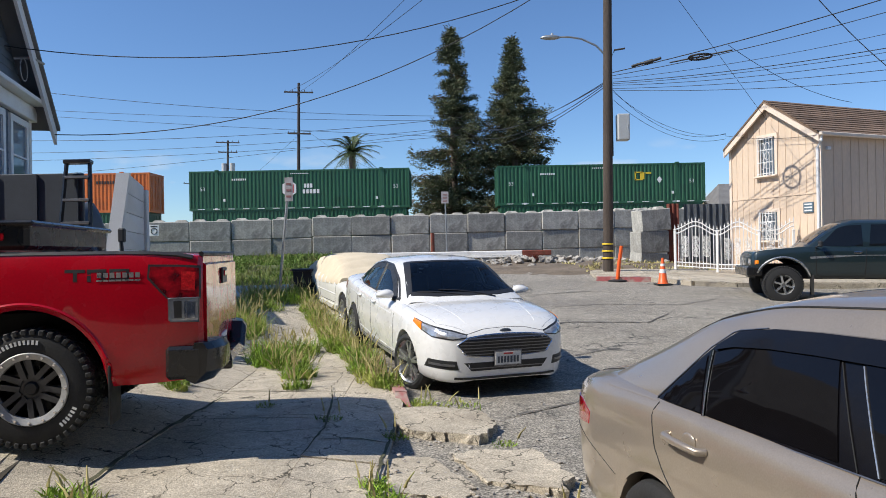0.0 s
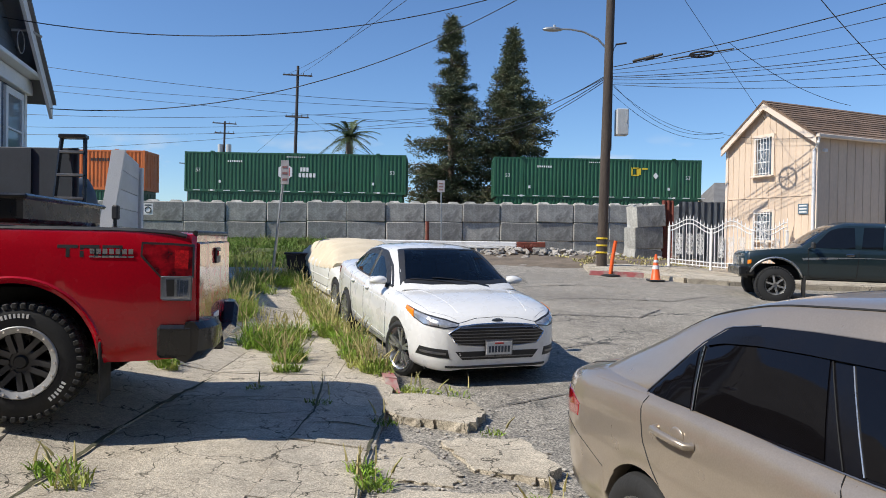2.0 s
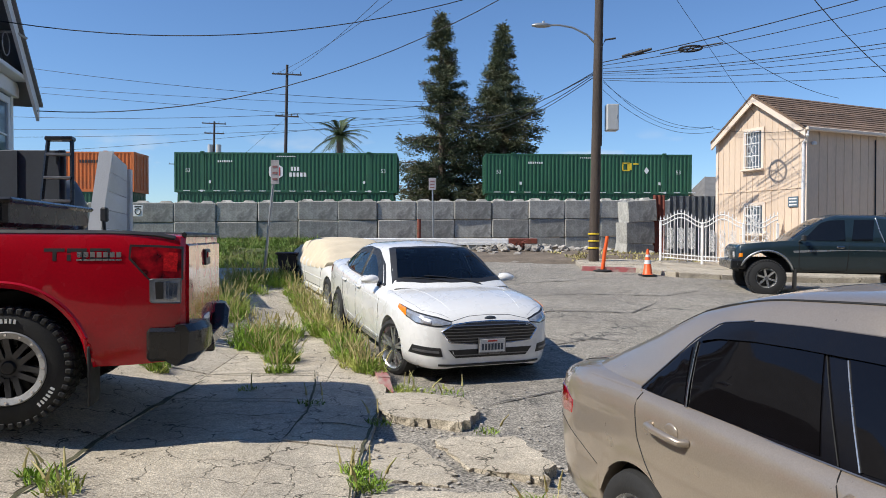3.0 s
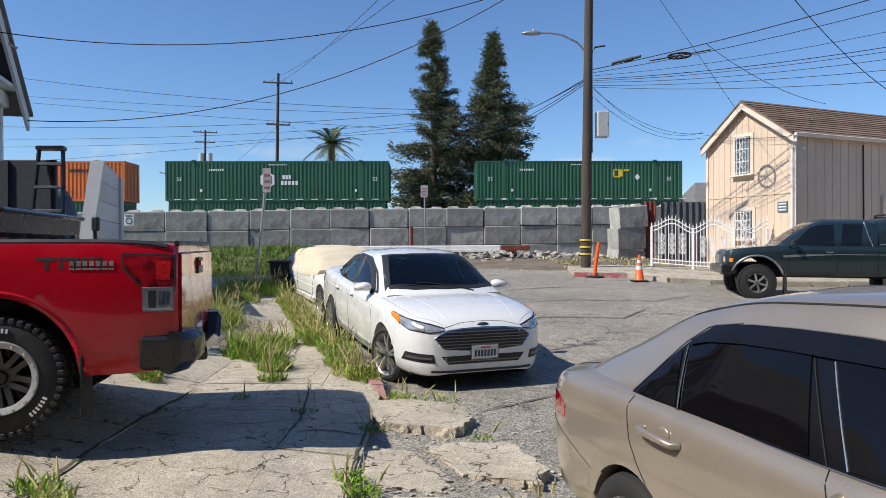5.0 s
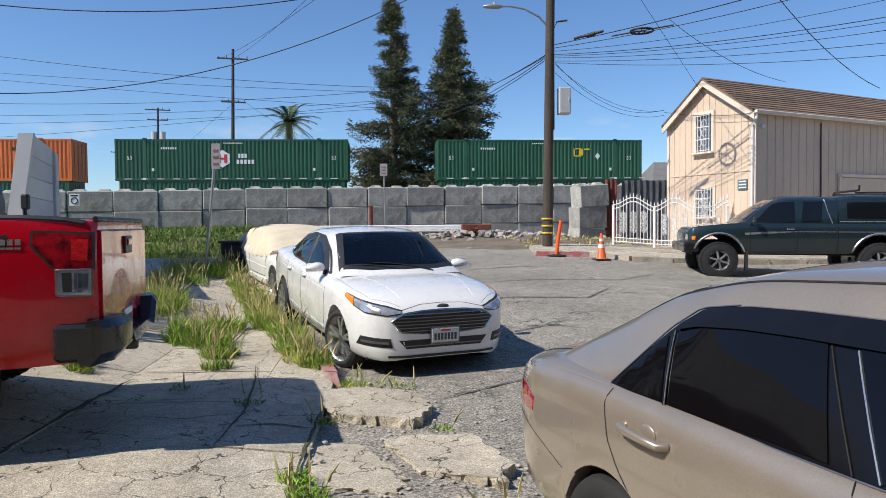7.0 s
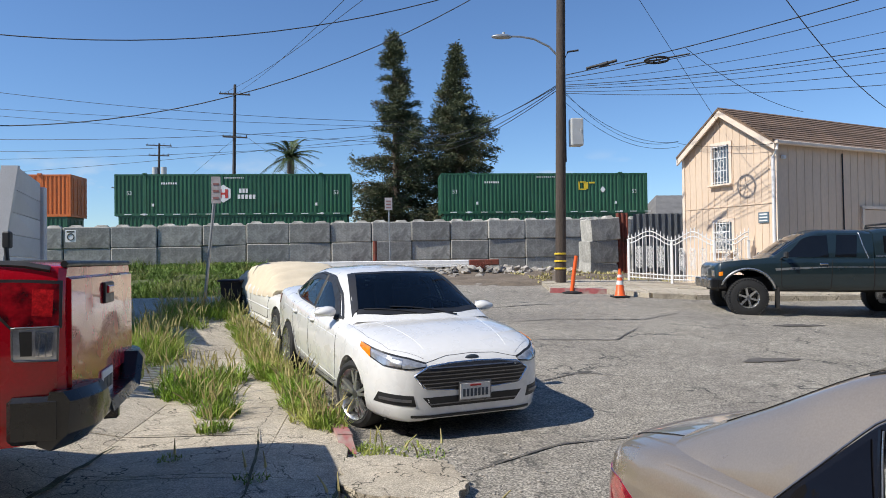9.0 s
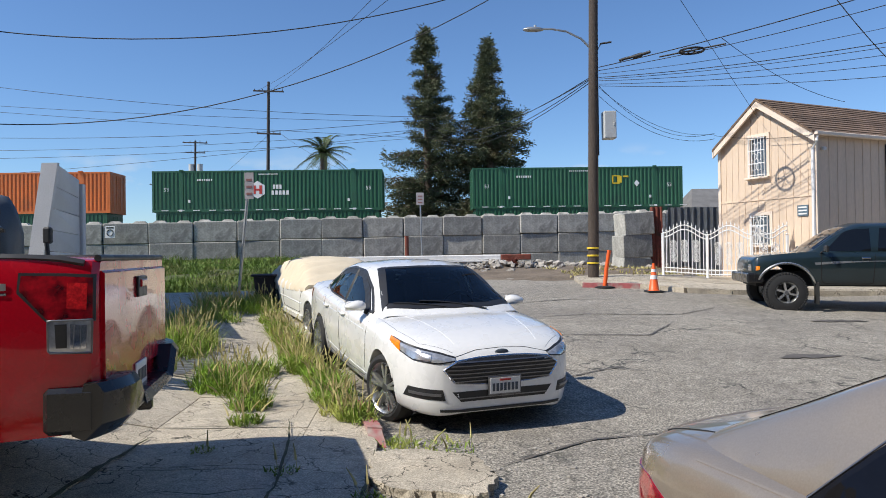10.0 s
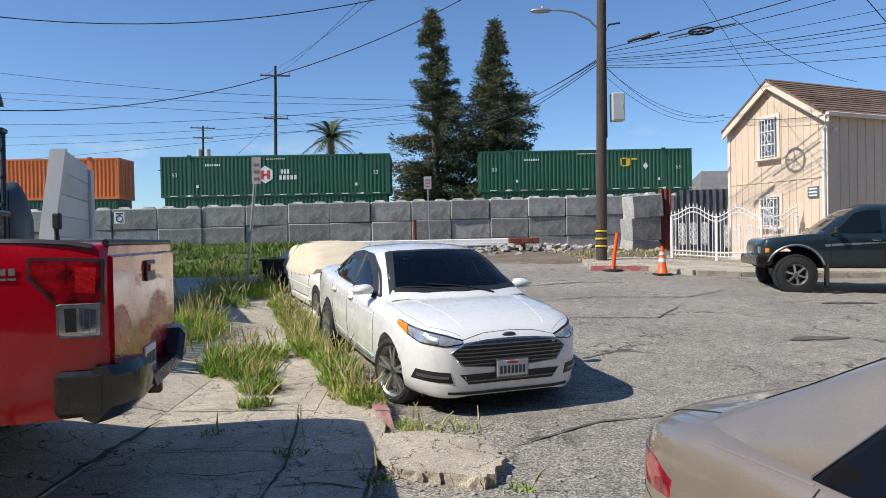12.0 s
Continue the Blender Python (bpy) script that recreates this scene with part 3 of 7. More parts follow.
for x, z, w, h in WINS:
    barred_window(x, z, w, h)
bm = bmesh.new()
box(bm, (hw - 0.4, -0.025, 2.08), (0.34, 0.02, 0.3))
plate = part("sign_plate", bm, M["signblue"], house, "small dark sign plate")
bm = bmesh.new()
for k in range(3):
    box(bm, (hw - 0.4, -0.038, 1.99 + 0.09 * k), (0.26, 0.006, 0.04))
part("sign_writing", bm, M["signwhite"], plate)
bm = bmesh.new()
box(bm, (hw + 0.03, 5.2, 1.2), (0.05, 2.6, 2.3), bevel=0.01)
part("garage_door", bm, M["siding"], house)
bm = bmesh.new()
for z0 in (2.42,):
    box(bm, (hw + 0.05, 5.2, z0), (0.06, 2.9, 0.1))
for yy in (3.82, 6.58):
    box(bm, (hw + 0.05, yy, 1.2), (0.06, 0.1, 2.45))
part("door_casing", bm, M["trim"], house)
bm = bmesh.new()
tube(bm, [(hw + 0.03, 2.9, EAVE - 0.2), (hw + 0.03, 2.95, 0.3)], 0.02, n=6)
part("conduit", bm, M["cable"], house)
bm = bmesh.new()
box(bm, (hw + 0.06, 0.25, 3.75), (0.1, 0.14, 0.1), bevel=0.02)
part("floodlight", bm, M["whitetrim"], house)

# ---- white ornamental gate and fence ----
def scroll(bm, cx, cz, s, y=0.0):
    pts = [(cx + s * (0.1 + 0.07 * a) * math.cos(a), y, cz + s * (0.1 + 0.07 * a) * math.sin(a)) for a in np.linspace(0, 9, 18)]
    tube(bm, pts, 0.009, n=4, cap=False)


def iron_panel(name, a, b, arch, label):
    a, b = Vector(a), Vector(b)
    d = b - a
    w = Vector((d.x, d.y, 0)).length
    t = thing(name, label, "iron gate" if arch else "iron fence", T(a.x, a.y, a.z, math.degrees(math.atan2(d.y, d.x))), group="white ironwork before the house")
    top = lambda x: 1.28 + (0.26 * math.sin(math.pi * x / w) ** 2 if arch else 0.22 * math.cos(math.pi * x / w) ** 2)
    lift = lambda x: d.z * x / w
    n = max(4, int(w / 0.105))
    for k in range(n + 1):
        x = w * k / n
        bm = bmesh.new()
        tube(bm, [(x, 0, 0.08 + lift(x)), (x, 0, top(x) + 0.06 + lift(x))], 0.011, n=5)
        tube(bm, [(x, 0, top(x) + 0.05 + lift(x)), (x, 0, top(x) + 0.085 + lift(x)), (x, 0, top(x) + 0.15 + lift(x))], 0.024, 0.002, n=5)
        part("bar", bm, M["white"], t)
    for f in (lambda x: 0.12, lambda x: 0.24, lambda x: top(x), lambda x: top(x) - 0.13):
        bm = bmesh.new()
        tube(bm, [(w * k / 16, 0, f(w * k / 16) + lift(w * k / 16)) for k in range(17)], 0.018, n=5)
        part("rail", bm, M["white"], t)
    for k in range(3 if arch else 2):
        for cz in (0.5, 0.72, 0.94):
            for turn in (1, -1):
                bm = bmesh.new()
                scroll(bm, w * (0.25 + 0.25 * k if arch else 0.33 + 0.33 * k), cz, 0.16 * turn, -0.015)
                part("scrollwork", bm, M["white"], t)
    for x in (0, w):
        bm = bmesh.new()
        box(bm, (x, 0, 0.62 + lift(x)), (0.07, 0.07, 1.24), bevel=0.006)
        box(bm, (x, 0, 1.26 + lift(x)), (0.09, 0.09, 0.03), bevel=0.01)
        part("post", bm, M["white"], t)


iron_panel("iron_gate", (7.3, 22.9, 0.90), (8.37, 22.2, 0.81), True, "white wrought-iron arched gate with scrollwork")
iron_panel("iron_gate", (8.37, 22.2, 0.81), (9.31, 21.4, 0.78), True, "white wrought-iron arched gate beside the house")
iron_panel("iron_fence", (9.31, 21.4, 0.78), (10.25, 21.25, 0.80), False, "white wrought-iron fence with spiked bars and scrolls")

# ---- rusty post and corrugated fence at the wall's end ----
bm = bmesh.new()
prism(bm, [(9.16 + 0.045 * k, 29.55 - (0.05 if k % 4 in (1, 2) else 0), 0.5) for k in range(11)] + [(9.61, 29.66, 0.5), (9.16, 29.66, 0.5)], (0, 0, 2.9))
whole("steel_sheet", bm, M["rust"], "rusty red ribbed steel sheet beside the wall", "steel sheet")
bm = bmesh.new()
n = 26
lo = [bm.verts.new((9.75 + 0.13 * k, 29.3 + 0.07 * (k % 2), 0.8)) for k in range(n)]
hi = [bm.verts.new((9.75 + 0.13 * k, 29.3 + 0.07 * (k % 2), 3.35)) for k in range(n)]
for k in range(n - 1):
    bm.faces.new((lo[k], lo[k + 1], hi[k + 1], hi[k]))
bmesh.ops.solidify(bm, geom=bm.faces[:], thickness=0.01)
whole("corrugated_fence", bm, M["grey_steel"], "grey corrugated metal fence behind the gate", "metal fence")

# ---- vehicles ----
M["carwhite"] = mat("white_car_paint", (0.78, 0.775, 0.755), 0.3, var=0.03, scale=2, grain=20, gvar=0.02, coat=1.0, dark=(0.62, 0.6, 0.57), dscale=2.0, dmin=0.6, dmax=0.85)
M["oldwhite"] = mat("aged_white_paint", (0.66, 0.65, 0.6), 0.45, var=0.06, scale=2, coat=0.3, dark=(0.45, 0.42, 0.36), dscale=3, dmin=0.6, dmax=0.8)
M["beige"] = mat("beige_metallic_paint", (0.37, 0.31, 0.245), 0.33, 0.55, var=0.04, scale=1.5, grain=150, gvar=0.06, coat=0.9)
M["red"] = mat("red_car_paint", (0.42, 0.002, 0.012), 0.25, var=0.04, scale=1.5, coat=0.65, spec=0.2)
M["darkgreen"] = mat("dark_green_car_paint", (0.012, 0.024, 0.028), 0.35, 0.2, var=0.1, scale=1.5, coat=0.8)
M["blackplastic"] = mat("black_plastic", (0.02, 0.02, 0.021), 0.45, var=0.15, scale=4)
M["blackmetal"] = mat("black_bumper_steel", (0.018, 0.018, 0.019), 0.28, 0.3, var=0.15, scale=2, coat=0.3)
M["chrome"] = mat("chrome", (0.75, 0.75, 0.76), 0.14, 1.0, var=0.03)
M["alloy"] = mat("silver_alloy", (0.56, 0.56, 0.55), 0.3, 0.85, var=0.06, scale=4)
M["ring"] = mat("cast_grey_ring", (0.36, 0.36, 0.36), 0.5, 0.5, var=0.08, scale=6)
M["greyalloy"] = mat("grey_alloy", (0.22, 0.22, 0.23), 0.35, 0.85, var=0.06, scale=4)
M["lens_clear"] = mat("clear_lamp_lens", (0.5, 0.51, 0.52), 0.15, 0.5, var=0.2, scale=9, grain=40, gvar=0.15, coat=1.0, dark=(0.25, 0.25, 0.26), dscale=7, dmin=0.5, dmax=0.7)
M["lens_red"] = mat("red_lamp_lens", (0.30, 0.003, 0.008), 0.1, var=0.35, scale=12, grain=40, gvar=0.25, coat=1.0, dark=(0.07, 0.001, 0.003), dscale=11, dmin=0.48, dmax=0.62)
M["lens_bright"] = mat("bright_red_reflector", (0.55, 0.012, 0.015), 0.12, var=0.3, scale=30, grain=90, gvar=0.3, coat=1.0)
M["lens_amber"] = mat("amber_lamp_lens", (0.85, 0.24, 0.01), 0.1, var=0.2, scale=20, coat=1.0)
M["cover"] = mat("beige_canvas_cover", (0.62, 0.53, 0.39), 0.85, var=0.08, scale=3, grain=200, gvar=0.06, bump=0.4, bscale=9)
M["seat"] = mat("dark_upholstery", (0.03, 0.03, 0.032), 0.8, var=0.1)
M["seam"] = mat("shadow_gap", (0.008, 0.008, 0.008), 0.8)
M["slate"] = mat("dark_slate_paint", (0.03, 0.037, 0.048), 0.6, var=0.15, scale=3)
M["tint"] = mat("tinted_car_glass", (0.004, 0.0035, 0.004), 0.03, var=0.1, rvar=0.02, spec=0.3)
M["visor"] = mat("smoked_visor_plastic", (0.006, 0.006, 0.008), 0.16, var=0.1, spec=0.3)
M["autoglass"] = clear_glass("car_window_glass", (0.50, 0.56, 0.54))
M["lining"] = mat("dark_grey_lining", (0.055, 0.055, 0.058), 0.8, var=0.1)
M["gunmetal"] = mat("gunmetal_wheel", (0.07, 0.07, 0.073), 0.42, 0.7, var=0.12, scale=6)
M["bluegrey"] = mat("slate_paint", (0.07, 0.085, 0.105), 0.5, var=0.08)


def loft(bm, rings, caps=True):
    vs = [[bm.verts.new(p) for p in r] for r in rings]
    for a, b in zip(vs, vs[1:]):
        for k in range(len(a) - 1):
            bm.faces.new((a[k], b[k], b[k + 1], a[k + 1]))
    if caps:
        bm.faces.new(vs[0])
        bm.faces.new(vs[-1][::-1])
    bmesh.ops.remove_doubles(bm, verts=bm.verts, dist=0.0004)
    bmesh.ops.recalc_face_normals(bm, faces=bm.faces)


def knots(rows, x):
    cols = list(zip(*rows))
    return [hermite(cols[0], c, x) for c in cols[1:]]


SECTION = [(0.90, 0.0), (0.962, 0.08), (0.985, 0.24), (0.997, 0.42), (1.0, 0.58), (0.995, 0.74), (0.982, 0.86), (0.962, 0.95)]


def lower_body(rows, arches, step=0.05, section=SECTION, tops=((0.925, 0.0), (0.86, 0.28), (0.72, 0.6), (0.5, 0.83), (0.25, 0.96), (0.0, 1.0))):
    """rows: x, half width, sill height, shoulder height, centre height. arches: x, centre height, radius."""
    xs = sorted({r[0] for r in rows} | set(np.arange(rows[0][0], rows[-1][0], step)) | {a[0] + a[2] * k for a in arches for k in (-1.001, -0.999, -0.97, -0.9, -0.8, -0.6, 0.6, 0.8, 0.9, 0.97, 0.999, 1.001)})
    rings = []
    for x in xs:
        if not rows[0][0] <= x <= rows[-1][0]:
            continue
        w, z0, zs, zc = knots(rows, x)
        lim = -9
        for ax, az, ar in arches:
            if abs(x - ax) < ar:
                lim = max(lim, az + math.sqrt(ar * ar - (x - ax) ** 2))
        half = []
        for k, (fy, fz) in enumerate(SECTION if section is None else section):
            z = z0 + (zs - z0) * fz
            if z < lim:
                z = lim + 0.001 * k
            half.append((x, w * fy, z))
        for fy, fz in tops:
            half.append((x, w * fy, zs + (zc - zs) * fz))
        rings.append([(p[0], -p[1], p[2]) for p in half] + [p for p in half[-2::-1]])
    bm = bmesh.new()
    loft(bm, rings)
    return bm


def cabin(rows, bow=0.12, step=0.06):
    """rows: x, belt half width, belt height, roof-edge half width, roof-edge height, roof centre height."""
    xs = sorted({r[0] for r in rows} | set(np.arange(rows[0][0], rows[-1][0], step)))
    x0, x1 = rows[0][0], rows[-1][0]
    rings = []
    for x in xs:
        wb, zb, wr, zr, zc = knots(rows, x)
        f = 2 * (x - x0) / (x1 - x0) - 1
        half = []
        for t in (-0.12, 0.0, 0.25, 0.5, 0.75, 0.93):
            tt = max(t, 0)
            half.append((wb + (wr - wb) * (tt * 0.8 + 0.2 * tt * tt), zb + (zr - zb) * t if t >= 0 else zb - 0.06))
        for t in (0.1, 0.3, 0.5, 0.7, 0.85, 1.0):
            half.append((wr * (1 - t) * (0.985 if t < 0.2 else 1), zr + (zc - zr) * (1 - (1 - t) ** 2)))
        ring = [(x + bow * f * abs(f) * (1 - (y / max(wb, 0.01)) ** 2), y, z) for y, z in half]
        rings.append([(p[0], -p[1], p[2]) for p in ring] + ring[-2::-1])
    bm = bmesh.new()
    loft(bm, rings)
    return bm


def tree_of(*bms):
    """One ray-casting tree over several meshes."""
    vs, fs = [], []
    for bm in bms:
        bm.verts.ensure_lookup_table()
        bm.verts.index_update()
        o = len(vs)
        vs += [v.co.copy() for v in bm.verts]
        fs += [[v.index + o for v in f.verts] for f in bm.faces]
    return BVHTree.FromPolygons(vs, fs)


SIDE_R = (Vector((1, 0, 0)), Vector((0, 0, 1)), Vector((0, 1, 0)))
SIDE_L = (Vector((1, 0, 0)), Vector((0, 0, 1)), Vector((0, -1, 0)))
FRONT = (Vector((0, 1, 0)), Vector((0, 0, 1)), Vector((-1, 0, 0)))
REAR = (Vector((0, 1, 0)), Vector((0, 0, 1)), Vector((1, 0, 0)))
TOP = (Vector((1, 0, 0)), Vector((0, 1, 0)), Vector((0, 0, -1)))


def drop(bvh, ax, u, v, off=0.0):
    """The point where the ray at (u, v) meets the shell, off metres out of it."""
    U, V, D = ax
    p = U * u + V * v
    hit = bvh.ray_cast(p - D * 5, D)
    q = hit[0] if hit[0] is not None else bvh.find_nearest(p)[0]
    return q - D * off


def resample(pl, n):
    d = np.r_[0, np.cumsum([math.dist(a, b) for a, b in zip(pl, pl[1:])])]
    t = np.linspace(0, d[-1], n)
    return list(zip(np.interp(t, d, [p[0] for p in pl]), np.interp(t, d, [p[1] for p in pl])))


def patch(bvh, ax, top, bot, off=0.006, n=16, m=7, deep=0.02):
    """A plate that follows the shell, between the lines top and bot given in the plane of ax, with turned-in edges."""
    a, b = resample(top, n), resample(bot, n)
    D = ax[2]
    bm = bmesh.new()
    g = []
    for j in range(m):
        f = j / (m - 1)
        g.append([bm.verts.new(drop(bvh, ax, p[0] + (q[0] - p[0]) * f, p[1] + (q[1] - p[1]) * f, off)) for p, q in zip(a, b)])
    for j in range(m - 1):
        for i in range(n - 1):
            bm.faces.new((g[j][i], g[j][i + 1], g[j + 1][i + 1], g[j + 1][i]))
    rim = g[0] + [r[-1] for r in g[1:]] + g[-1][-2::-1] + [r[0] for r in g[-2:0:-1]]
    low = [bm.verts.new(v.co + D * (off + deep)) for v in rim]
    for i in range(len(rim)):
        j = (i + 1) % len(rim)
        bm.faces.new((rim[i], rim[j], low[j], low[i]))
    bmesh.ops.remove_doubles(bm, verts=bm.verts, dist=0.0003)
    bmesh.ops.recalc_face_normals(bm, faces=bm.faces)
    return bm


def seam(bvh, ax, line, r=0.004, n=30, off=0.0):
    bm = bmesh.new()
    tube(bm, [drop(bvh, ax, u, v, off) for u, v in resample(line, n)], r, n=4)
    return bm


def lathe(bm, prof, n=32, mi=0):
    """prof: (radius, y) turned round the y axis."""
    rings = [[bm.verts.new((r * math.cos(2 * math.pi * k / n), y, r * math.sin(2 * math.pi * k / n))) for k in range(n)] for r, y in prof]
    for a, b in zip(rings, rings[1:]):
        for k in range(n):
            bm.faces.new((a[k], a[(k + 1) % n], b[(k + 1) % n], b[k])).material_index = mi


def wheel(car, name, pos, side, r, w, rim_r, spokes=5, rim="alloy", twin=True, lugs=False, bead=False):
    """A wheel at pos; side is -1 or 1, the way its face looks along y. Parts: tyre, rim, brake disc."""
    s = side
    bm = bmesh.new()
    lathe(bm, [(rim_r * 0.98, -w * 0.42), (rim_r + 0.02, -w * 0.5), (r - 0.05, -w * 0.52), (r - 0.012, -w * 0.44), (r, -w * 0.3), (r, w * 0.3), (r - 0.012, w * 0.44), (r - 0.05, w * 0.52), (rim_r + 0.02, w * 0.5), (rim_r * 0.98, w * 0.42)], 40)
    lug = bmesh.new()
    if lugs:
        for k in range(44):
            a = 2 * math.pi * k / 44
            for sg in (-1, 1):
                aa = a + (0.07 if sg > 0 else 0)
                rot = Matrix.Rotation(-aa, 3, "Y")
                box(lug, rot @ Vector((r - 0.016, sg * w * 0.43, 0)), (0.04, w * 0.2, 0.034), rot, bevel=0.006)
                box(lug, rot @ Vector((r - 0.004, sg * w * 0.16, 0.02)), (0.02, w * 0.24, 0.036), rot)
    ty = part(name, bm, M["rubber"], car, smooth=35)
    ty.matrix_local = T(*pos)
    if lugs:
        tagged(part("tread", lug, M["rubber"], ty), kind="stuff")
    bm = bmesh.new()
    o = s * w
    lathe(bm, [(rim_r * 0.2, -o * 0.3), (rim_r * 0.9, -o * 0.35), (rim_r * 0.9, o * 0.3), (rim_r * 0.97, o * 0.44), (rim_r * 1.03, o * 0.5), (rim_r * 1.03, o * 0.46), (rim_r * 0.98, o * 0.3)], 40)
    rb = part("rim", bm, M[rim], ty, smooth=40)
    bm = bmesh.new()
    lathe(bm, [(0.001, -o * 0.05), (rim_r * 0.86, -o * 0.05), (rim_r * 0.86, -o * 0.1), (0.001, -o * 0.1)], 24)
    part("brake_disc", bm, M["blackmetal"], ty)
    for k in range(spokes):
        bm = bmesh.new()
        a = 2 * math.pi * k / spokes + 0.3
        for da in ((-0.17, 0.17) if twin else (0,)):
            tw = rim_r * (0.16 if bead else 0.13 if twin else 0.2)
            for (r0, r1, y0, y1, t0, t1) in ((0.3 if bead else 0.1, 0.9 if bead else 0.95, 0.34, 0.4, 1.0, 0.8),):
                c0, c1 = a + da * (2.2 if bead else 0.35), a + da
                p0 = Vector((math.cos(c0) * rim_r * r0, o * y0, math.sin(c0) * rim_r * r0))
                p1 = Vector((math.cos(c1) * rim_r * r1, o * y1, math.sin(c1) * rim_r * r1))
                d = (p1 - p0).normalized()
                sd = d.cross(Vector((0, 1, 0))).normalized()
                up = Vector((0, o, 0)).normalized()
                v = [p0 + sd * tw * t0 * 0.5, p0 - sd * tw * t0 * 0.5, p1 - sd * tw * t1 * 0.6, p1 + sd * tw * t1 * 0.6]
                prism(bm, [q - up * 0.03 for q in v], up * 0.045)
        part("spoke", bm, M[rim], ty, smooth=30)
    bm = bmesh.new()
    lathe(bm, [(0.001, o * 0.42), (rim_r * 0.16, o * 0.42), (rim_r * 0.2, o * 0.36), (rim_r * 0.2, o * 0.2)], 20)
    part("hub_cap", bm, M["greyalloy"] if rim == "alloy" else M["blackplastic"], ty, smooth=40)
    if bead:
        bm = bmesh.new()
        lathe(bm, [(0.001, o * 0.32), (rim_r * 0.36, o * 0.34), (rim_r * 0.42, o * 0.3), (rim_r * 0.42, o * 0.2)], 24)
        part("hub_dish", bm, M[rim], ty, smooth=40)
        bm = bmesh.new()
        lathe(bm, [(rim_r * 0.83, o * 0.38), (rim_r * 0.85, o * 0.47), (rim_r * 1.02, o * 0.53), (rim_r * 1.05, o * 0.5), (rim_r * 1.05, o * 0.4)], 48)
        part("bead_ring", bm, M["ring"], ty, "silver-grey bead ring", smooth=40)
        for k in range(16):
            a = 2 * math.pi * k / 16
            c = Vector((math.cos(a) * rim_r * 0.96, o * 0.51, math.sin(a) * rim_r * 0.95))
            bm = bmesh.new()
            tube(bm, [c, c + Vector((0, s * 0.012, 0))], 0.009, n=6)
            part("rim_bolt", bm, M["chrome"], ty)
    return ty


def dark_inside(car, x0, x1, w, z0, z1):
    # near-black block: the shade under the vehicle is put into its colour
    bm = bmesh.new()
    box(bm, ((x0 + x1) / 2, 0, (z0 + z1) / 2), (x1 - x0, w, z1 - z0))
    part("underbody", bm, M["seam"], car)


def ground_pose(front, rear):
    """The pose of a vehicle whose local x axis runs from the rear contact point to the front one; the origin is at front."""
    f, r = Vector(front), Vector(rear)
    x = (f - r).normalized()
    y = Vector((0, 0, 1)).cross(x).normalized()
    z = x.cross(y)
    return Matrix(((x.x, y.x, z.x, f.x), (x.y, y.y, z.y, f.y), (x.z, y.z, z.z, f.z), (0, 0, 0, 1)))


def mirror_part(car, p, s, paint, glassy=True):
    bm = bmesh.new()
    r = bmesh.ops.create_icosphere(bm, subdivisions=3, radius=1)
    for v in r["verts"]:
        v.co = Vector((v.co.x * 0.09 if v.co.x > 0 else v.co.x * 0.045, v.co.y * 0.12, max(-0.6, v.co.z) * (0.062 - 0.018 * s * v.co.y))) + Vector(p)
    m = part("door_mirror", bm, M[paint], car, smooth=50)
    bm = bmesh.new()
    tube(bm, [Vector(p) + Vector((0, -s * 0.1, -0.05)), Vector(p) + Vector((0.03, -s * 0.24, -0.1))], 0.03, 0.04, n=8)
    part("mirror_arm", bm, M["blackplastic"], m)
    bm = bmesh.new()
    box(bm, Vector(p) + Vector((-0.048, 0, 0)), (0.006, 0.19, 0.11), bevel=0.002)
    part("mirror_glass", bm, M["chrome"], m)


# white saloon
WB = 2.85
def centre_pose(cf, yaw, pitch, roll=0.0):
    return pose(*cf, 0, 0, yaw) @ pose(0, 0, 0, roll, pitch, 0)


fus = thing("white_car", "white four-door saloon car parked by the weedy kerb", "car", ground_pose((0.395, 9.12, 0.01), (-0.565, 11.80, 0.16)))
body = lower_body([(-3.95, 0.62, 0.42, 0.86, 0.95), (-3.85, 0.80, 0.30, 0.98, 1.06), (-3.6, 0.875, 0.24, 1.03, 1.10), (-2.85, 0.915, 0.23, 1.0, 1.06), (-1.6, 0.925, 0.22, 0.955, 1.0), (-0.7, 0.925, 0.22, 0.93, 1.02), (0.0, 0.925, 0.22, 0.895, 0.985), (0.4, 0.885, 0.22, 0.855, 0.935), (0.62, 0.81, 0.22, 0.81, 0.88), (0.76, 0.715, 0.22, 0.765, 0.82), (0.84, 0.60, 0.23, 0.72, 0.755), (0.88, 0.45, 0.25, 0.68, 0.695)], [(0, 0.33, 0.365), (-WB, 0.33, 0.365)])
cab = cabin([(-3.5, 0.74, 1.0, 0.58, 1.03, 1.05), (-3.25, 0.76, 1.0, 0.56, 1.12, 1.15), (-2.7, 0.80, 0.99, 0.57, 1.33, 1.37), (-2.1, 0.83, 0.97, 0.60, 1.41, 1.455), (-1.6, 0.84, 0.96, 0.61, 1.42, 1.475), (-1.25, 0.84, 0.955, 0.61, 1.385, 1.44), (-0.75, 0.83, 0.95, 0.66, 1.17, 1.22), (-0.35, 0.80, 0.93, 0.74, 0.975, 0.985)], 0.2)
bvh, cbvh = tree_of(body), tree_of(cab)
both = tree_of(body, cab)


def inside(poly, x, y):
    hit = False
    for (ax_, ay_), (bx_, by_) in zip(poly, poly[1:] + poly[:1]):
        if (ay_ > y) != (by_ > y) and x < (bx_ - ax_) * (y - ay_) / (by_ - ay_) + ax_:
            hit = not hit
    return hit


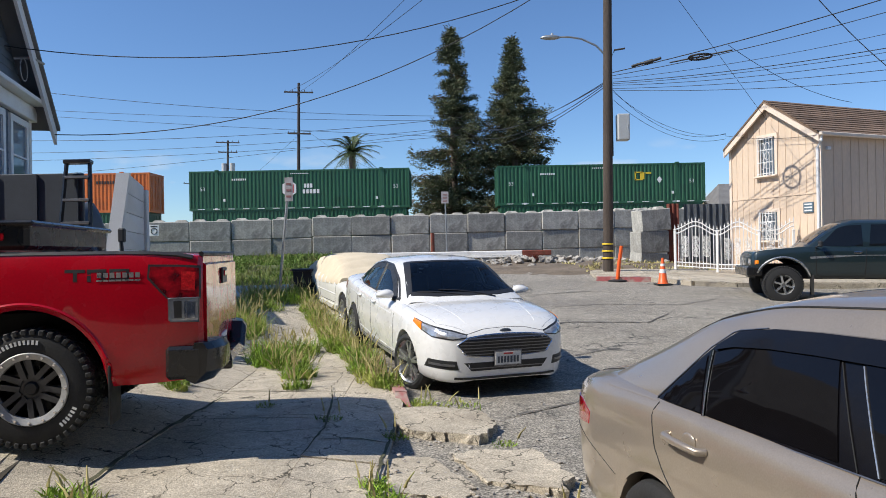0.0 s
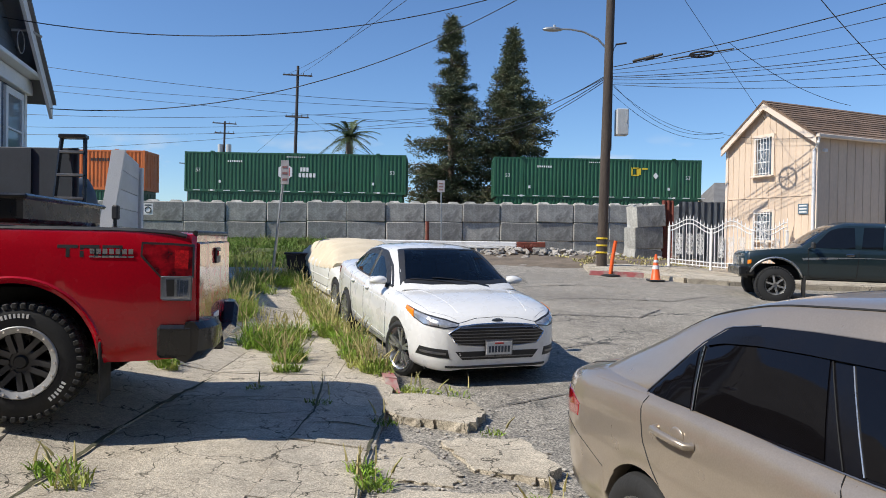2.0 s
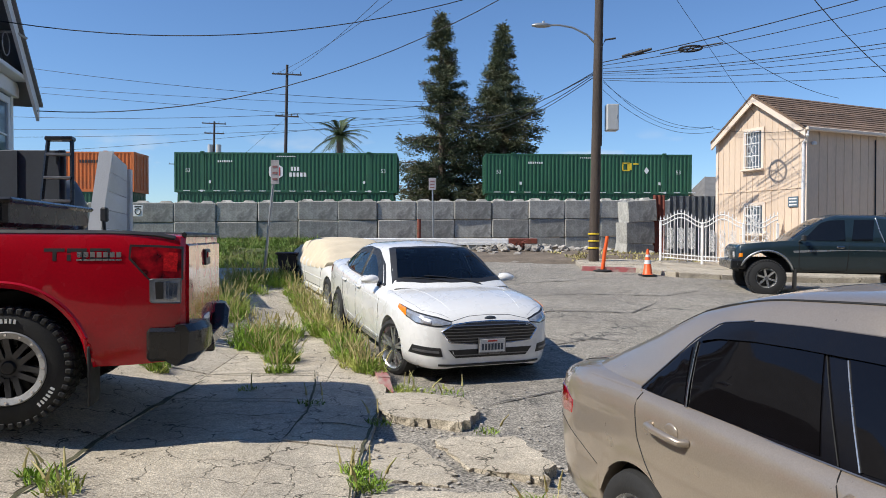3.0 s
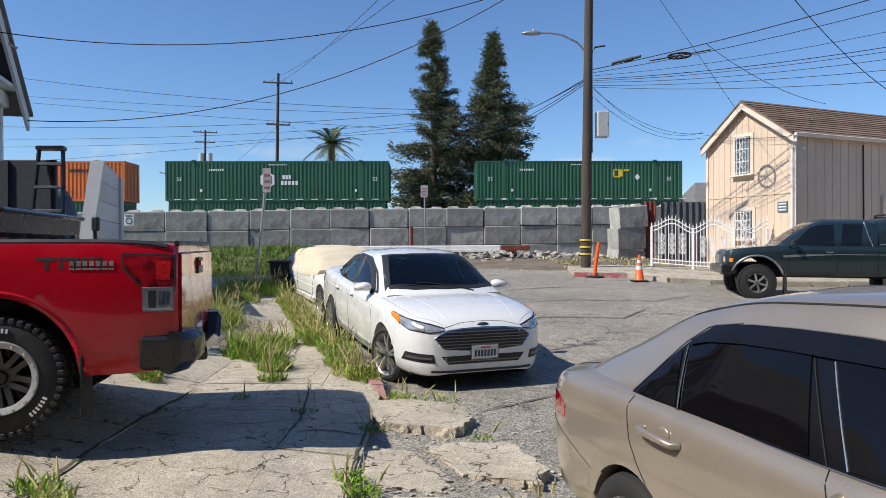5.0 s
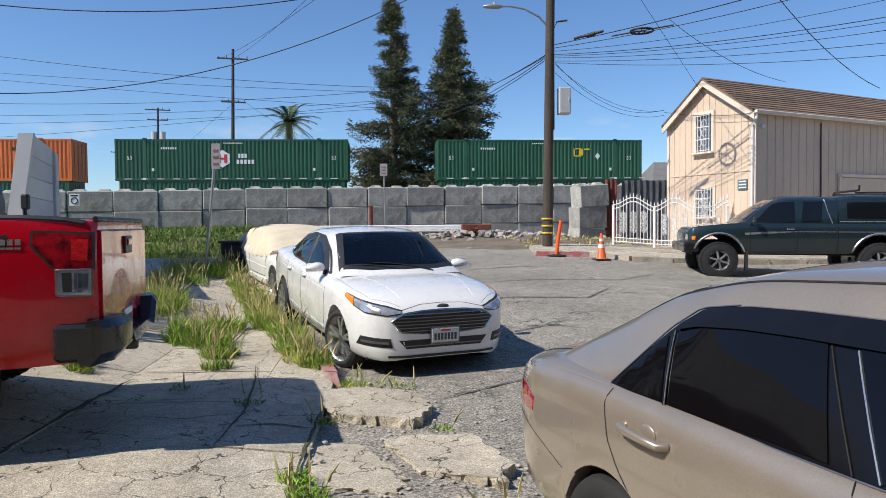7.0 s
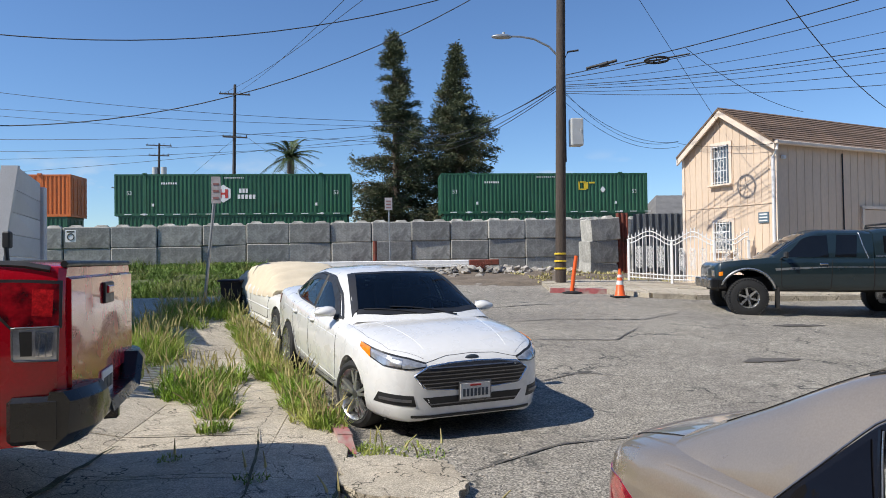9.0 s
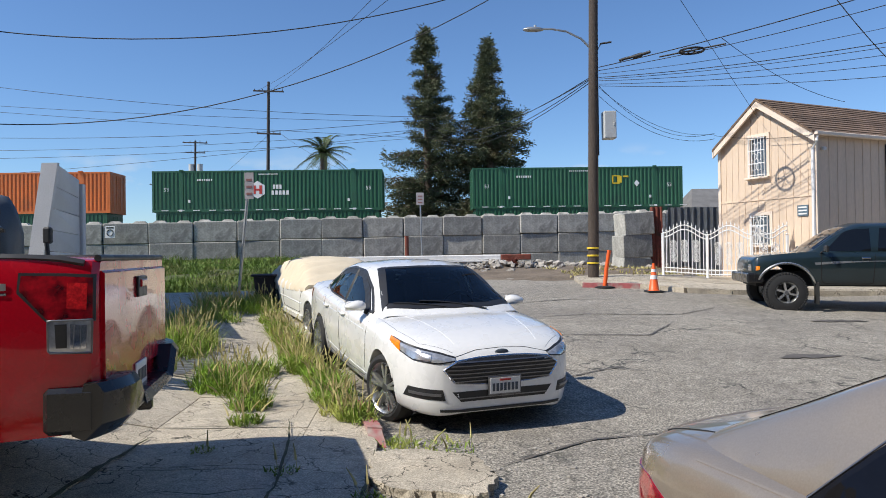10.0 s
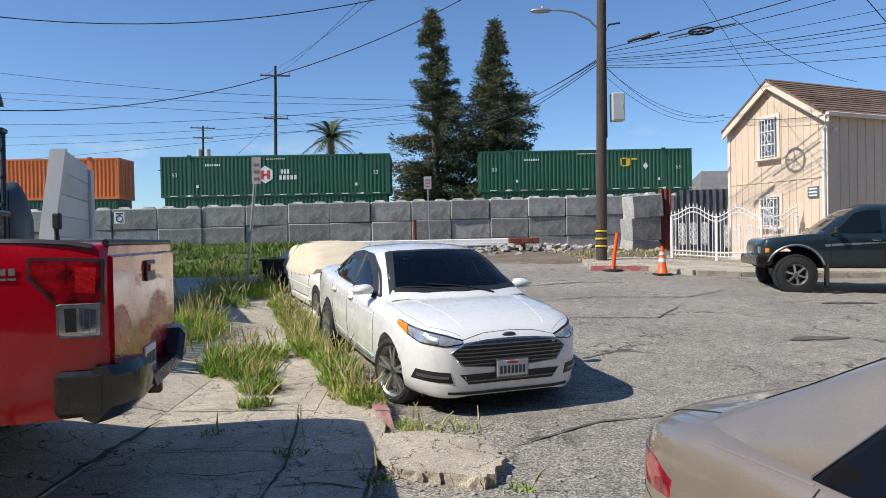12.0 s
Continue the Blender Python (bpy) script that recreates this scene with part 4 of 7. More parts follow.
def cut_openings(bm, top_polys, side_polys):
    """Takes away the shell's faces behind the panes."""
    gone = []
    for f in bm.faces:
        c = f.calc_center_median()
        if c.z > 0.98 and (any(inside(p, c.x, c.y) for p in top_polys) or (abs(c.y) > 0.5 and any(inside(p, c.x, c.z) for p in side_polys))):
            gone.append(f)
    bmesh.ops.delete(bm, geom=gone, context="FACES")


bmesh.ops.subdivide_edges(cab, edges=cab.edges[:], cuts=2, use_grid_fill=True)
cut_openings(cab, [[(-1.23, -0.55), (-1.15, -0.3), (-1.12, 0), (-1.15, 0.3), (-1.23, 0.55), (-0.50, 0.73), (-0.33, 0.4), (-0.28, 0), (-0.33, -0.4), (-0.50, -0.73)], [(-2.78, -0.46), (-2.78, 0.46), (-3.34, 0.54), (-3.34, -0.54)]],
             [[(-0.80, 1.0), (-1.06, 1.175), (-1.45, 1.32), (-1.67, 1.33), (-1.67, 1.01)], [(-1.77, 1.33), (-2.1, 1.33), (-2.46, 1.265), (-2.53, 1.03), (-1.77, 1.01)]])
liner = cab.copy()
for v in liner.verts:
    v.co = Vector((-1.75 + (v.co.x + 1.75) * 0.985, v.co.y * 0.965, v.co.z - 0.022))
part("headlining", liner, M["lining"], fus, "dark grey cabin lining", smooth=50)
bm = bmesh.new()
prism(bm, [(-0.95, -0.72, 0.66), (-0.30, -0.72, 0.66), (-0.30, -0.72, 0.93), (-0.55, -0.72, 0.98), (-0.9, -0.72, 0.96), (-1.0, -0.72, 0.86)], (0, 1.44, 0))
part("dashboard", bm, M["seat"], fus, "black dashboard")
bm = bmesh.new()
box(bm, (-1.9, 0, 0.64), (2.6, 1.5, 0.04))
part("cabin_floor", bm, M["seat"], fus)
bm = bmesh.new()
tube(bm, [(-1.08 + 0.1 * math.sin(a), 0.36 + 0.185 * math.cos(a), 0.97 + 0.16 * math.sin(a)) for a in np.linspace(0, 2 * math.pi, 25)], 0.016, n=8, cap=False)
tube(bm, [(-1.08, 0.2, 0.97), (-1.06, 0.36, 0.96), (-1.08, 0.52, 0.97)], 0.018, n=6)
tube(bm, [(-1.06, 0.36, 0.96), (-0.9, 0.36, 0.9)], 0.03, n=8)
part("steering_wheel", bm, M["blackplastic"], fus, smooth=50)
for sx, sy in ((-1.55, -0.36), (-1.55, 0.36), (-2.5, -0.36), (-2.5, 0.36)):
    bm = bmesh.new()
    box(bm, (sx, sy, 0.98), (0.14, 0.5, 0.5), rot=Matrix.Rotation(-0.25, 3, "Y"), bevel=0.05)
    box(bm, (sx + 0.24, sy, 0.74), (0.5, 0.5, 0.14), bevel=0.05)
    st = part("seat", bm, M["seat"], fus, smooth=40)
    bm = bmesh.new()
    box(bm, (sx - 0.09, sy, 1.27), (0.1, 0.26, 0.17), bevel=0.04)
    for q in (-0.06, 0.06):
        tube(bm, [(sx - 0.08, sy + q, 1.1), (sx - 0.09, sy + q, 1.22)], 0.008, n=5)
    part("headrest", bm, M["seat"], st, smooth=40)
bm = bmesh.new()
box(bm, (-1.0, 0, 1.27), (0.03, 0.22, 0.06), bevel=0.012)
part("rear_view_mirror", bm, M["blackplastic"], fus)
# front details, each plate following the nose
gr = patch(bvh, FRONT, [(-0.56, 0.64), (-0.44, 0.705), (-0.25, 0.725), (0, 0.732), (0.25, 0.725), (0.44, 0.705), (0.56, 0.64)], [(-0.56, 0.63), (-0.47, 0.525), (-0.25, 0.505), (0, 0.5), (0.25, 0.505), (0.47, 0.525), (0.56, 0.63)], 0.003, 36, 7)
part("grille", gr, M["blackplastic"], fus, "black grille with chrome bars")
for k in range(6):
    z = 0.53 + 0.034 * k
    hwid = (0.475, 0.51, 0.54, 0.545, 0.51, 0.45)[k]
    part("grille_bar", patch(bvh, FRONT, [(-hwid, z + 0.0045), (hwid, z + 0.0045)], [(-hwid, z - 0.0045), (hwid, z - 0.0045)], 0.011, 24, 2), M["greyalloy"], fus)
part("grille_surround", seam(bvh, FRONT, [(-0.575, 0.635), (-0.45, 0.712), (-0.25, 0.732), (0, 0.74), (0.25, 0.732), (0.45, 0.712), (0.575, 0.635), (0.48, 0.518), (0.25, 0.497), (0, 0.492), (-0.25, 0.497), (-0.48, 0.518), (-0.575, 0.635)], 0.008, 90), M["chrome"], fus)
part("lower_intake", patch(bvh, FRONT, [(-0.5, 0.440), (0.5, 0.440)], [(-0.42, 0.350), (0.42, 0.350)], 0.003, 20, 4), M["blackplastic"], fus)
part("front_lip", patch(bvh, FRONT, [(-0.6, 0.283), (0.6, 0.283)], [(-0.6, 0.260), (0.6, 0.260)], 0.012, 24, 2), M["blackplastic"], fus)
part("intake_bar", patch(bvh, FRONT, [(-0.44, 0.383), (0.44, 0.383)], [(-0.44, 0.373), (0.44, 0.373)], 0.008, 20, 2), M["greyalloy"], fus)
bm = bmesh.new()
r = bmesh.ops.create_uvsphere(bm, u_segments=20, v_segments=10, radius=1)
for v in r["verts"]:
    v.co = Vector((v.co.x * 0.012, v.co.y * 0.07, v.co.z * 0.028)) + drop(bvh, FRONT, 0, 0.765)
part("badge", bm, M["bluegrey"], fus, "dark oval badge", smooth=60)
for s in (-1, 1):
    dg = (Vector((-0.6, s * 0.8, 0)).normalized(), Vector((0, 0, 1)), Vector((-0.8, -s * 0.6, 0)).normalized())
    base = lambda y, x: dg[0].dot(Vector((x, s * y, 0)))
    tp, bt = [(base(0.46, 0.84), 0.735), (base(0.62, 0.80), 0.775), (base(0.80, 0.64), 0.81), (base(0.9, 0.30), 0.855)], [(base(0.46, 0.84), 0.72), (base(0.6, 0.81), 0.70), (base(0.8, 0.64), 0.72), (base(0.9, 0.30), 0.825)]
    hl = part("headlight", patch(bvh, dg, tp, bt, 0.012, 40, 10), M["lens_clear"], fus, "clear headlight with amber corner", smooth=40)
    part("headlight_rim", patch(bvh, dg, [(u, v + 0.012) for u, v in tp], [(u, v - 0.012) for u, v in bt], 0.006, 40, 10), M["blackplastic"], hl)
    part("turn_lens", patch(bvh, dg, [(base(0.86, 0.45), 0.842), (base(0.905, 0.27), 0.868)], [(base(0.85, 0.46), 0.765), (base(0.905, 0.27), 0.832)], 0.020, 14, 8), M["lens_amber"], hl, smooth=50)
    part("projector_lens", patch(bvh, dg, [(base(0.66, 0.77), 0.775), (base(0.74, 0.7), 0.785)], [(base(0.66, 0.77), 0.715), (base(0.74, 0.7), 0.72)], 0.017, 8, 6), M["alloy"], hl, smooth=60)
    part("fog_recess", patch(bvh, dg, [(base(0.56, 0.82), 0.460), (base(0.83, 0.60), 0.470)], [(base(0.54, 0.83), 0.365), (base(0.86, 0.54), 0.375)], 0.004, 12, 5), M["blackplastic"], fus)
    part("fog_bar", patch(bvh, dg, [(base(0.57, 0.81), 0.425), (base(0.82, 0.60), 0.430)], [(base(0.57, 0.81), 0.403), (base(0.82, 0.60), 0.407)], 0.016, 12, 2), M["greyalloy"], fus)
    ax = SIDE_R if s < 0 else SIDE_L
    part("hood_seam", seam(bvh, TOP, [(0.8, s * 0.47), (0.58, s * 0.72), (0.2, s * 0.795), (-0.5, s * 0.80)], 0.0022, 40), M["greyalloy"], fus)
    part("hood_crease", seam(bvh, TOP, [(0.7, s * 0.42), (0.1, s * 0.5), (-0.45, s * 0.62)], 0.006, off=-0.004), M["carwhite"], fus)
    for line, wd in (([(-0.62, 0.975), (-1.0, 1.195), (-1.45, 1.35), (-2.0, 1.362), (-2.5, 1.30), (-3.02, 1.10)], 0.024), ([(-0.6, 0.972), (-1.1, 0.980), (-1.6, 0.988), (-2.1, 0.998), (-2.6, 1.008), (-3.0, 1.06)], 0.022), ([(-1.72, 0.99), (-1.72, 1.35)], 0.036), ([(-2.58, 1.01), (-2.51, 1.29)], 0.02)):
        part("window_trim", seam(cbvh, ax, line, wd, 30, 0.004 - wd * 0.6), M["blackplastic"], fus, smooth=40)
    part("side_window", patch(cbvh, ax, [(-0.78, 1.0), (-1.05, 1.19), (-1.45, 1.335), (-1.68, 1.345)], [(-0.78, 0.99), (-1.05, 0.995), (-1.45, 1.0), (-1.68, 1.003)], 0.006, 20, 6), M["autoglass"], fus, smooth=40)
    part("side_window", patch(cbvh, ax, [(-1.76, 1.345), (-2.1, 1.345), (-2.48, 1.28)], [(-1.76, 1.005), (-2.1, 1.01), (-2.56, 1.02)], 0.006, 16, 6), M["autoglass"], fus, smooth=40)
    part("quarter_window", patch(cbvh, ax, [(-2.54, 1.262), (-2.9, 1.125)], [(-2.6, 1.022), (-2.9, 1.06)], 0.006, 10, 6), M["glass"], fus, smooth=40)
    part("pane_border", patch(cbvh, ax, [(-0.70, 0.985), (-1.05, 1.20), (-1.45, 1.345), (-1.70, 1.352)], [(-0.90, 0.99), (-1.09, 1.13), (-1.46, 1.285), (-1.70, 1.295)], 0.009, 24, 3), M["blackplastic"], fus, smooth=40)
    part("pane_border", patch(cbvh, ax, [(-1.72, 1.352), (-2.1, 1.352), (-2.52, 1.285)], [(-1.72, 1.295), (-2.1, 1.295), (-2.47, 1.235)], 0.009, 20, 3), M["blackplastic"], fus, smooth=40)
    part("door_seam", seam(both, ax, [(-0.52, 0.9), (-0.5, 0.6), (-0.56, 0.32), (-1.66, 0.31), (-1.72, 0.96)], 0.004), M["seam"], fus)
    part("door_seam", seam(both, ax, [(-1.72, 0.31), (-2.3, 0.34), (-2.52, 0.62), (-2.62, 1.0)], 0.004), M["seam"], fus)
    part("body_crease", seam(bvh, ax, [(-0.4, 0.80), (-1.6, 0.83), (-3.2, 0.88)], 0.007, 40, -0.004), M["carwhite"], fus)
    part("sill_crease", seam(bvh, ax, [(-0.5, 0.36), (-1.6, 0.38), (-2.4, 0.42)], 0.008, 30, -0.004), M["carwhite"], fus)
    for hx in (-1.55, -2.42):
        bm = bmesh.new()
        q = drop(bvh, ax, hx, 0.86)
        tube(bm, [q + Vector((-0.1, 0, 0)), q + Vector((-0.08, s * 0.028, 0)), q + Vector((0.08, s * 0.028, 0)), q + Vector((0.1, 0, 0))], 0.014, n=8)
        part("door_handle", bm, M["carwhite"], fus, smooth=50)
    mirror_part(fus, (-0.78, s * 0.955, 1.03), s, "carwhite")
    part("tail_light", patch(bvh, ax, [(-3.9, 0.95), (-3.5, 0.98)], [(-3.9, 0.8), (-3.55, 0.85)], 0.004, 10, 5), M["lens_red"], fus)
    for wx in (0, -WB):
        w = wheel(fus, "wheel", (wx, s * 0.83, 0.33), s, 0.33, 0.22, 0.24, 5, "alloy", True)
        if wx == 0:  # steered a little to its right
            w.matrix_local = T(0.03, s * 0.79, 0.33, 17)
part("windscreen", patch(cbvh, TOP, [(-1.26, -0.565), (-1.17, -0.3), (-1.14, 0), (-1.17, 0.3), (-1.26, 0.565)], [(-0.46, -0.75), (-0.30, -0.4), (-0.25, 0), (-0.30, 0.4), (-0.46, 0.75)], 0.004, 24, 12), M["autoglass"], fus, smooth=40)
part("rear_window", patch(cbvh, TOP, [(-2.75, -0.48), (-2.75, 0.48)], [(-3.38, -0.56), (-3.38, 0.56)], 0.004, 12, 8), M["autoglass"], fus, smooth=40)
for tp, bt in (([(-0.46, -0.752), (-1.27, -0.567)], [(-0.50, -0.67), (-1.20, -0.495)]), ([(-0.46, 0.752), (-1.27, 0.567)], [(-0.50, 0.67), (-1.20, 0.495)]),
               ([(-1.27, -0.567), (-1.17, -0.3), (-1.14, 0), (-1.17, 0.3), (-1.27, 0.567)], [(-1.2, -0.55), (-1.11, -0.3), (-1.08, 0), (-1.11, 0.3), (-1.2, 0.55)]),
               ([(-0.46, -0.752), (-0.30, -0.4), (-0.25, 0), (-0.30, 0.4), (-0.46, 0.752)], [(-0.53, -0.72), (-0.37, -0.4), (-0.32, 0), (-0.37, 0.4), (-0.53, 0.72)])):
    part("windscreen_border", patch(cbvh, TOP, tp, bt, 0.007, 24, 3), M["blackplastic"], fus, smooth=40)
for a, b in (((-0.24, 0.35), (-0.42, -0.35)), ((-0.27, -0.1), (-0.47, -0.62))):
    part("wiper", seam(cbvh, TOP, [a, b], 0.008, 8, 0.012), M["blackplastic"], fus)
part("hood_front_seam", seam(bvh, FRONT, [(-0.5, 0.735), (-0.25, 0.79), (0, 0.80), (0.25, 0.79), (0.5, 0.735)], 0.003), M["seam"], fus)
bm = bmesh.new()
pc = drop(bvh, FRONT, 0, 0.475)
box(bm, pc + Vector((0.02, 0, 0)), (0.012, 0.33, 0.17), bevel=0.004)
np_ = part("number_plate", bm, M["greyalloy"], fus, "white number plate with dark bars in a grey frame")
bm = bmesh.new()
box(bm, pc + Vector((0.029, 0, 0)), (0.006, 0.3, 0.14))
part("plate_face", bm, M["signwhite"], np_)
bm = bmesh.new()
for k in range(7):
    box(bm, pc + Vector((0.034, -0.115 + 0.038 * k, -0.012)), (0.004, 0.024, 0.07))
part("plate_bars", bm, M["bluegrey"], np_)
bm = bmesh.new()
box(bm, pc + Vector((0.034, 0, 0.052)), (0.004, 0.11, 0.016))
part("plate_bar_small", bm, M["signred"], np_)
body.normal_update()
bmesh.ops.delete(body, geom=[f for f in body.faces if -3.0 < f.calc_center_median().x < -0.5 and abs(f.calc_center_median().y) < 0.76 and f.normal.z > 0.5 and f.calc_center_median().z > 0.85], context="FACES")
part("body_shell", body, M["carwhite"], fus, smooth=38)
part("cabin_shell", cab, M["carwhite"], fus, smooth=45)
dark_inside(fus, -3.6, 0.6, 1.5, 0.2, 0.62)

# beige saloon
sd = Vector((0.285, -0.958, 0.032)).normalized()
tail = Vector((0.80, 4.74, -0.09))
left_of = Vector((-sd.y, sd.x, 0)).normalized()
axle_f = tail + left_of * 0.82 + sd * 3.78
sed = thing("beige_car", "beige metallic four-door saloon car with tinted windows", "car", ground_pose(axle_f, axle_f - sd * 2.74))
SWB = 2.74
body = lower_body([(-3.90, 0.56, 0.45, 0.82, 0.88), (-3.86, 0.70, 0.34, 0.90, 0.985), (-3.70, 0.805, 0.28, 0.945, 1.02), (-3.4, 0.87, 0.24, 0.967, 1.045), (-2.80, 0.905, 0.22, 0.955, 1.03), (-1.6, 0.91, 0.22, 0.90, 0.96), (-0.6, 0.91, 0.22, 0.87, 0.96), (0.0, 0.905, 0.22, 0.85, 0.93), (0.5, 0.86, 0.22, 0.76, 0.83), (0.8, 0.74, 0.22, 0.68, 0.74), (0.93, 0.55, 0.23, 0.6, 0.65)], [(0, 0.28, 0.35), (-2.81, 0.26, 0.365)])
cab = cabin([(-3.42, 0.76, 0.97, 0.62, 1.02, 1.05), (-3.1, 0.79, 0.965, 0.60, 1.16, 1.19), (-2.65, 0.82, 0.945, 0.585, 1.345, 1.395), (-2.2, 0.82, 0.925, 0.59, 1.42, 1.475), (-1.6, 0.83, 0.905, 0.60, 1.43, 1.49), (-1.2, 0.83, 0.895, 0.60, 1.40, 1.45), (-0.7, 0.82, 0.885, 0.66, 1.16, 1.21), (-0.3, 0.80, 0.88, 0.74, 0.93, 0.95)], 0.17)
bvh, cbvh, both = tree_of(body), tree_of(cab), tree_of(body, cab)
for s in (-1, 1):
    ax = SIDE_R if s < 0 else SIDE_L
    part("window_trim", patch(cbvh, ax, [(-0.62, 0.915), (-1.0, 1.17), (-1.4, 1.30), (-2.0, 1.322), (-2.25, 1.320), (-2.48, 1.298), (-2.62, 1.215), (-2.87, 0.975)], [(-0.6, 0.885), (-1.1, 0.895), (-1.6, 0.903), (-2.1, 0.918), (-2.3, 0.925), (-2.5, 0.935), (-2.7, 0.943), (-2.87, 0.952)], 0.010, 70, 14), M["visor"], sed, smooth=40)
    part("window_chrome", seam(cbvh, ax, [(-0.6, 0.888), (-1.6, 0.905), (-2.5, 0.936), (-2.88, 0.955), (-2.63, 1.218), (-2.5, 1.302), (-2.3, 1.326)], 0.0035, 70, 0.012), M["greyalloy"], sed)
    part("side_window", patch(cbvh, ax, [(-0.75, 0.925), (-1.02, 1.12), (-1.4, 1.232), (-1.79, 1.242)], [(-0.75, 0.915), (-1.02, 0.915), (-1.4, 0.917), (-1.63, 0.92)], 0.016, 24, 12), M["tint"], sed, smooth=40)
    part("side_window", patch(cbvh, ax, [(-1.90, 1.247), (-2.25, 1.25), (-2.45, 1.24), (-2.578, 1.20)], [(-1.795, 0.928), (-2.05, 0.937), (-2.3, 0.945), (-2.488, 0.952)], 0.016, 24, 12), M["tint"], sed, smooth=40)
    part("window_post", seam(cbvh, ax, [(-2.505, 0.948), (-2.60, 1.212)], 0.007, 12, 0.016), M["visor"], sed)
    part("post_trim", seam(cbvh, ax, [(-2.497, 0.950), (-2.588, 1.212)], 0.0025, 12, 0.022), M["alloy"], sed)
    part("pillar_seam", seam(cbvh, ax, [(-1.715, 0.915), (-1.885, 1.24)], 0.003, 12, 0.014), M["seam"], sed)
    part("pillar_trim", seam(cbvh, ax, [(-1.632, 0.918), (-1.79, 1.236)], 0.0035, 12, 0.018), M["alloy"], sed)
    part("quarter_window", patch(cbvh, ax, [(-2.622, 1.185), (-2.80, 1.01)], [(-2.525, 0.957), (-2.815, 0.970)], 0.016, 14, 12), M["tint"], sed, smooth=40)
    part("rain_visor", patch(cbvh, ax, [(-0.9, 1.115), (-1.2, 1.235), (-1.4, 1.305), (-1.7, 1.325), (-2.0, 1.33), (-2.25, 1.327), (-2.46, 1.305), (-2.58, 1.235)], [(-0.9, 1.075), (-1.2, 1.185), (-1.4, 1.232), (-1.7, 1.243), (-2.0, 1.25), (-2.25, 1.25), (-2.46, 1.238), (-2.58, 1.215)], 0.026, 60, 8), M["visor"], sed, "smoked rain visor", smooth=50)
    part("roof_gutter", seam(cbvh, TOP, [(-1.1, s * 0.56), (-1.7, s * 0.57), (-2.3, s * 0.555), (-2.75, s * 0.53)], 0.006, 30), M["seam"], sed)
    part("door_seam", seam(both, ax, [(-1.71, 0.92), (-1.665, 0.8), (-1.65, 0.6), (-1.66, 0.32)], 0.003), M["seam"], sed)
    part("door_seam", seam(both, ax, [(-1.66, 0.31), (-2.25, 0.32), (-2.42, 0.38), (-2.56, 0.5), (-2.715, 0.673), (-2.775, 0.76), (-2.805, 0.85), (-2.825, 0.90), (-2.815, 0.955)], 0.0035, 50), M["seam"], sed)
    part("door_seam", seam(both, ax, [(-0.45, 0.9), (-0.46, 0.5), (-0.55, 0.31), (-1.6, 0.3)], 0.003), M["seam"], sed)
    part("bumper_seam", seam(bvh, ax, [(-3.80, 0.69), (-3.62, 0.655), (-3.4, 0.6), (-3.165, 0.53)], 0.0025), M["seam"], sed)
    part("trunk_seam", seam(bvh, TOP, [(-3.38, s * 0.61), (-3.6, s * 0.61), (-3.84, s * 0.60)], 0.004, 20), M["seam"], sed)
    for hx in (-1.50, -2.54):
        q = drop(bvh, ax, hx, 0.83)
        bm = bmesh.new()
        r = bmesh.ops.create_uvsphere(bm, u_segments=14, v_segments=8, radius=1)
        for v in r["verts"]:
            v.co = Vector((v.co.x * 0.05, v.co.y * 0.01, v.co.z * 0.042)) + q + Vector((0.015, 0, 0.005))
        part("handle_cup", bm, M["beige"], sed, smooth=60)
        bm = bmesh.new()
        tube(bm, [q + Vector((-0.13, 0, 0.012)), q + Vector((-0.115, s * 0.035, 0.012)), q + Vector((-0.05, s * 0.045, 0.006)), q + Vector((0.05, s * 0.045, -0.002)), q + Vector((0.115, s * 0.035, -0.010)), q + Vector((0.13, 0, -0.012))], 0.017, n=12)
        part("door_handle", bm, M["beige"], sed, smooth=50)
    dg = (Vector((0.55, s * 0.83, 0)).normalized(), Vector((0, 0, 1)), Vector((0.83, -s * 0.55, 0)).normalized())
    base = lambda y, x: dg[0].dot(Vector((x, s * y, 0)))
    tl = part("tail_light", patch(bvh, dg, [(base(0.45, -3.87), 0.86), (base(0.82, -3.67), 0.838), (base(0.86, -3.485), 0.79)], [(base(0.5, -3.86), 0.74), (base(0.83, -3.65), 0.715), (base(0.87, -3.515), 0.722)], 0.006, 18, 7), M["lens_red"], sed, "red tail light", smooth=40)
    part("fuel_flap" if s > 0 else "fender_crease", seam(bvh, ax, [(-2.84, 0.957), (-3.1, 0.962), (-3.35, 0.962)], 0.006, 20, -0.004), M["beige"], sed)
    mirror_part(sed, (-0.6, s * 1.0, 1.0), s, "beige")
    part("headlight", patch(bvh, SIDE_R if s < 0 else SIDE_L, [(0.4, 0.74), (0.82, 0.66)], [(0.45, 0.64), (0.84, 0.58)], 0.004, 10, 4), M["lens_clear"], sed)
    for wx in (0, -SWB):
        wheel(sed, "wheel", (-2.81 if wx else 0, s * 0.80, 0.27), s, 0.32, 0.21, 0.205, 7, "alloy", False)
part("windscreen", patch(cbvh, TOP, [(-1.18, -0.53), (-1.1, 0), (-1.18, 0.53)], [(-0.48, -0.70), (-0.25, 0), (-0.48, 0.70)], 0.004, 20, 8), M["glass"], sed, smooth=40)
part("rear_window", patch(cbvh, TOP, [(-2.70, -0.50), (-2.75, 0), (-2.70, 0.50)], [(-3.3, -0.575), (-3.38, 0), (-3.3, 0.575)], 0.004, 16, 8), M["glass"], sed, smooth=40)
part("spoiler_lip", seam(bvh, TOP, [(-3.80, -0.62), (-3.84, 0), (-3.80, 0.62)], 0.012, 20, -0.006), M["beige"], sed)
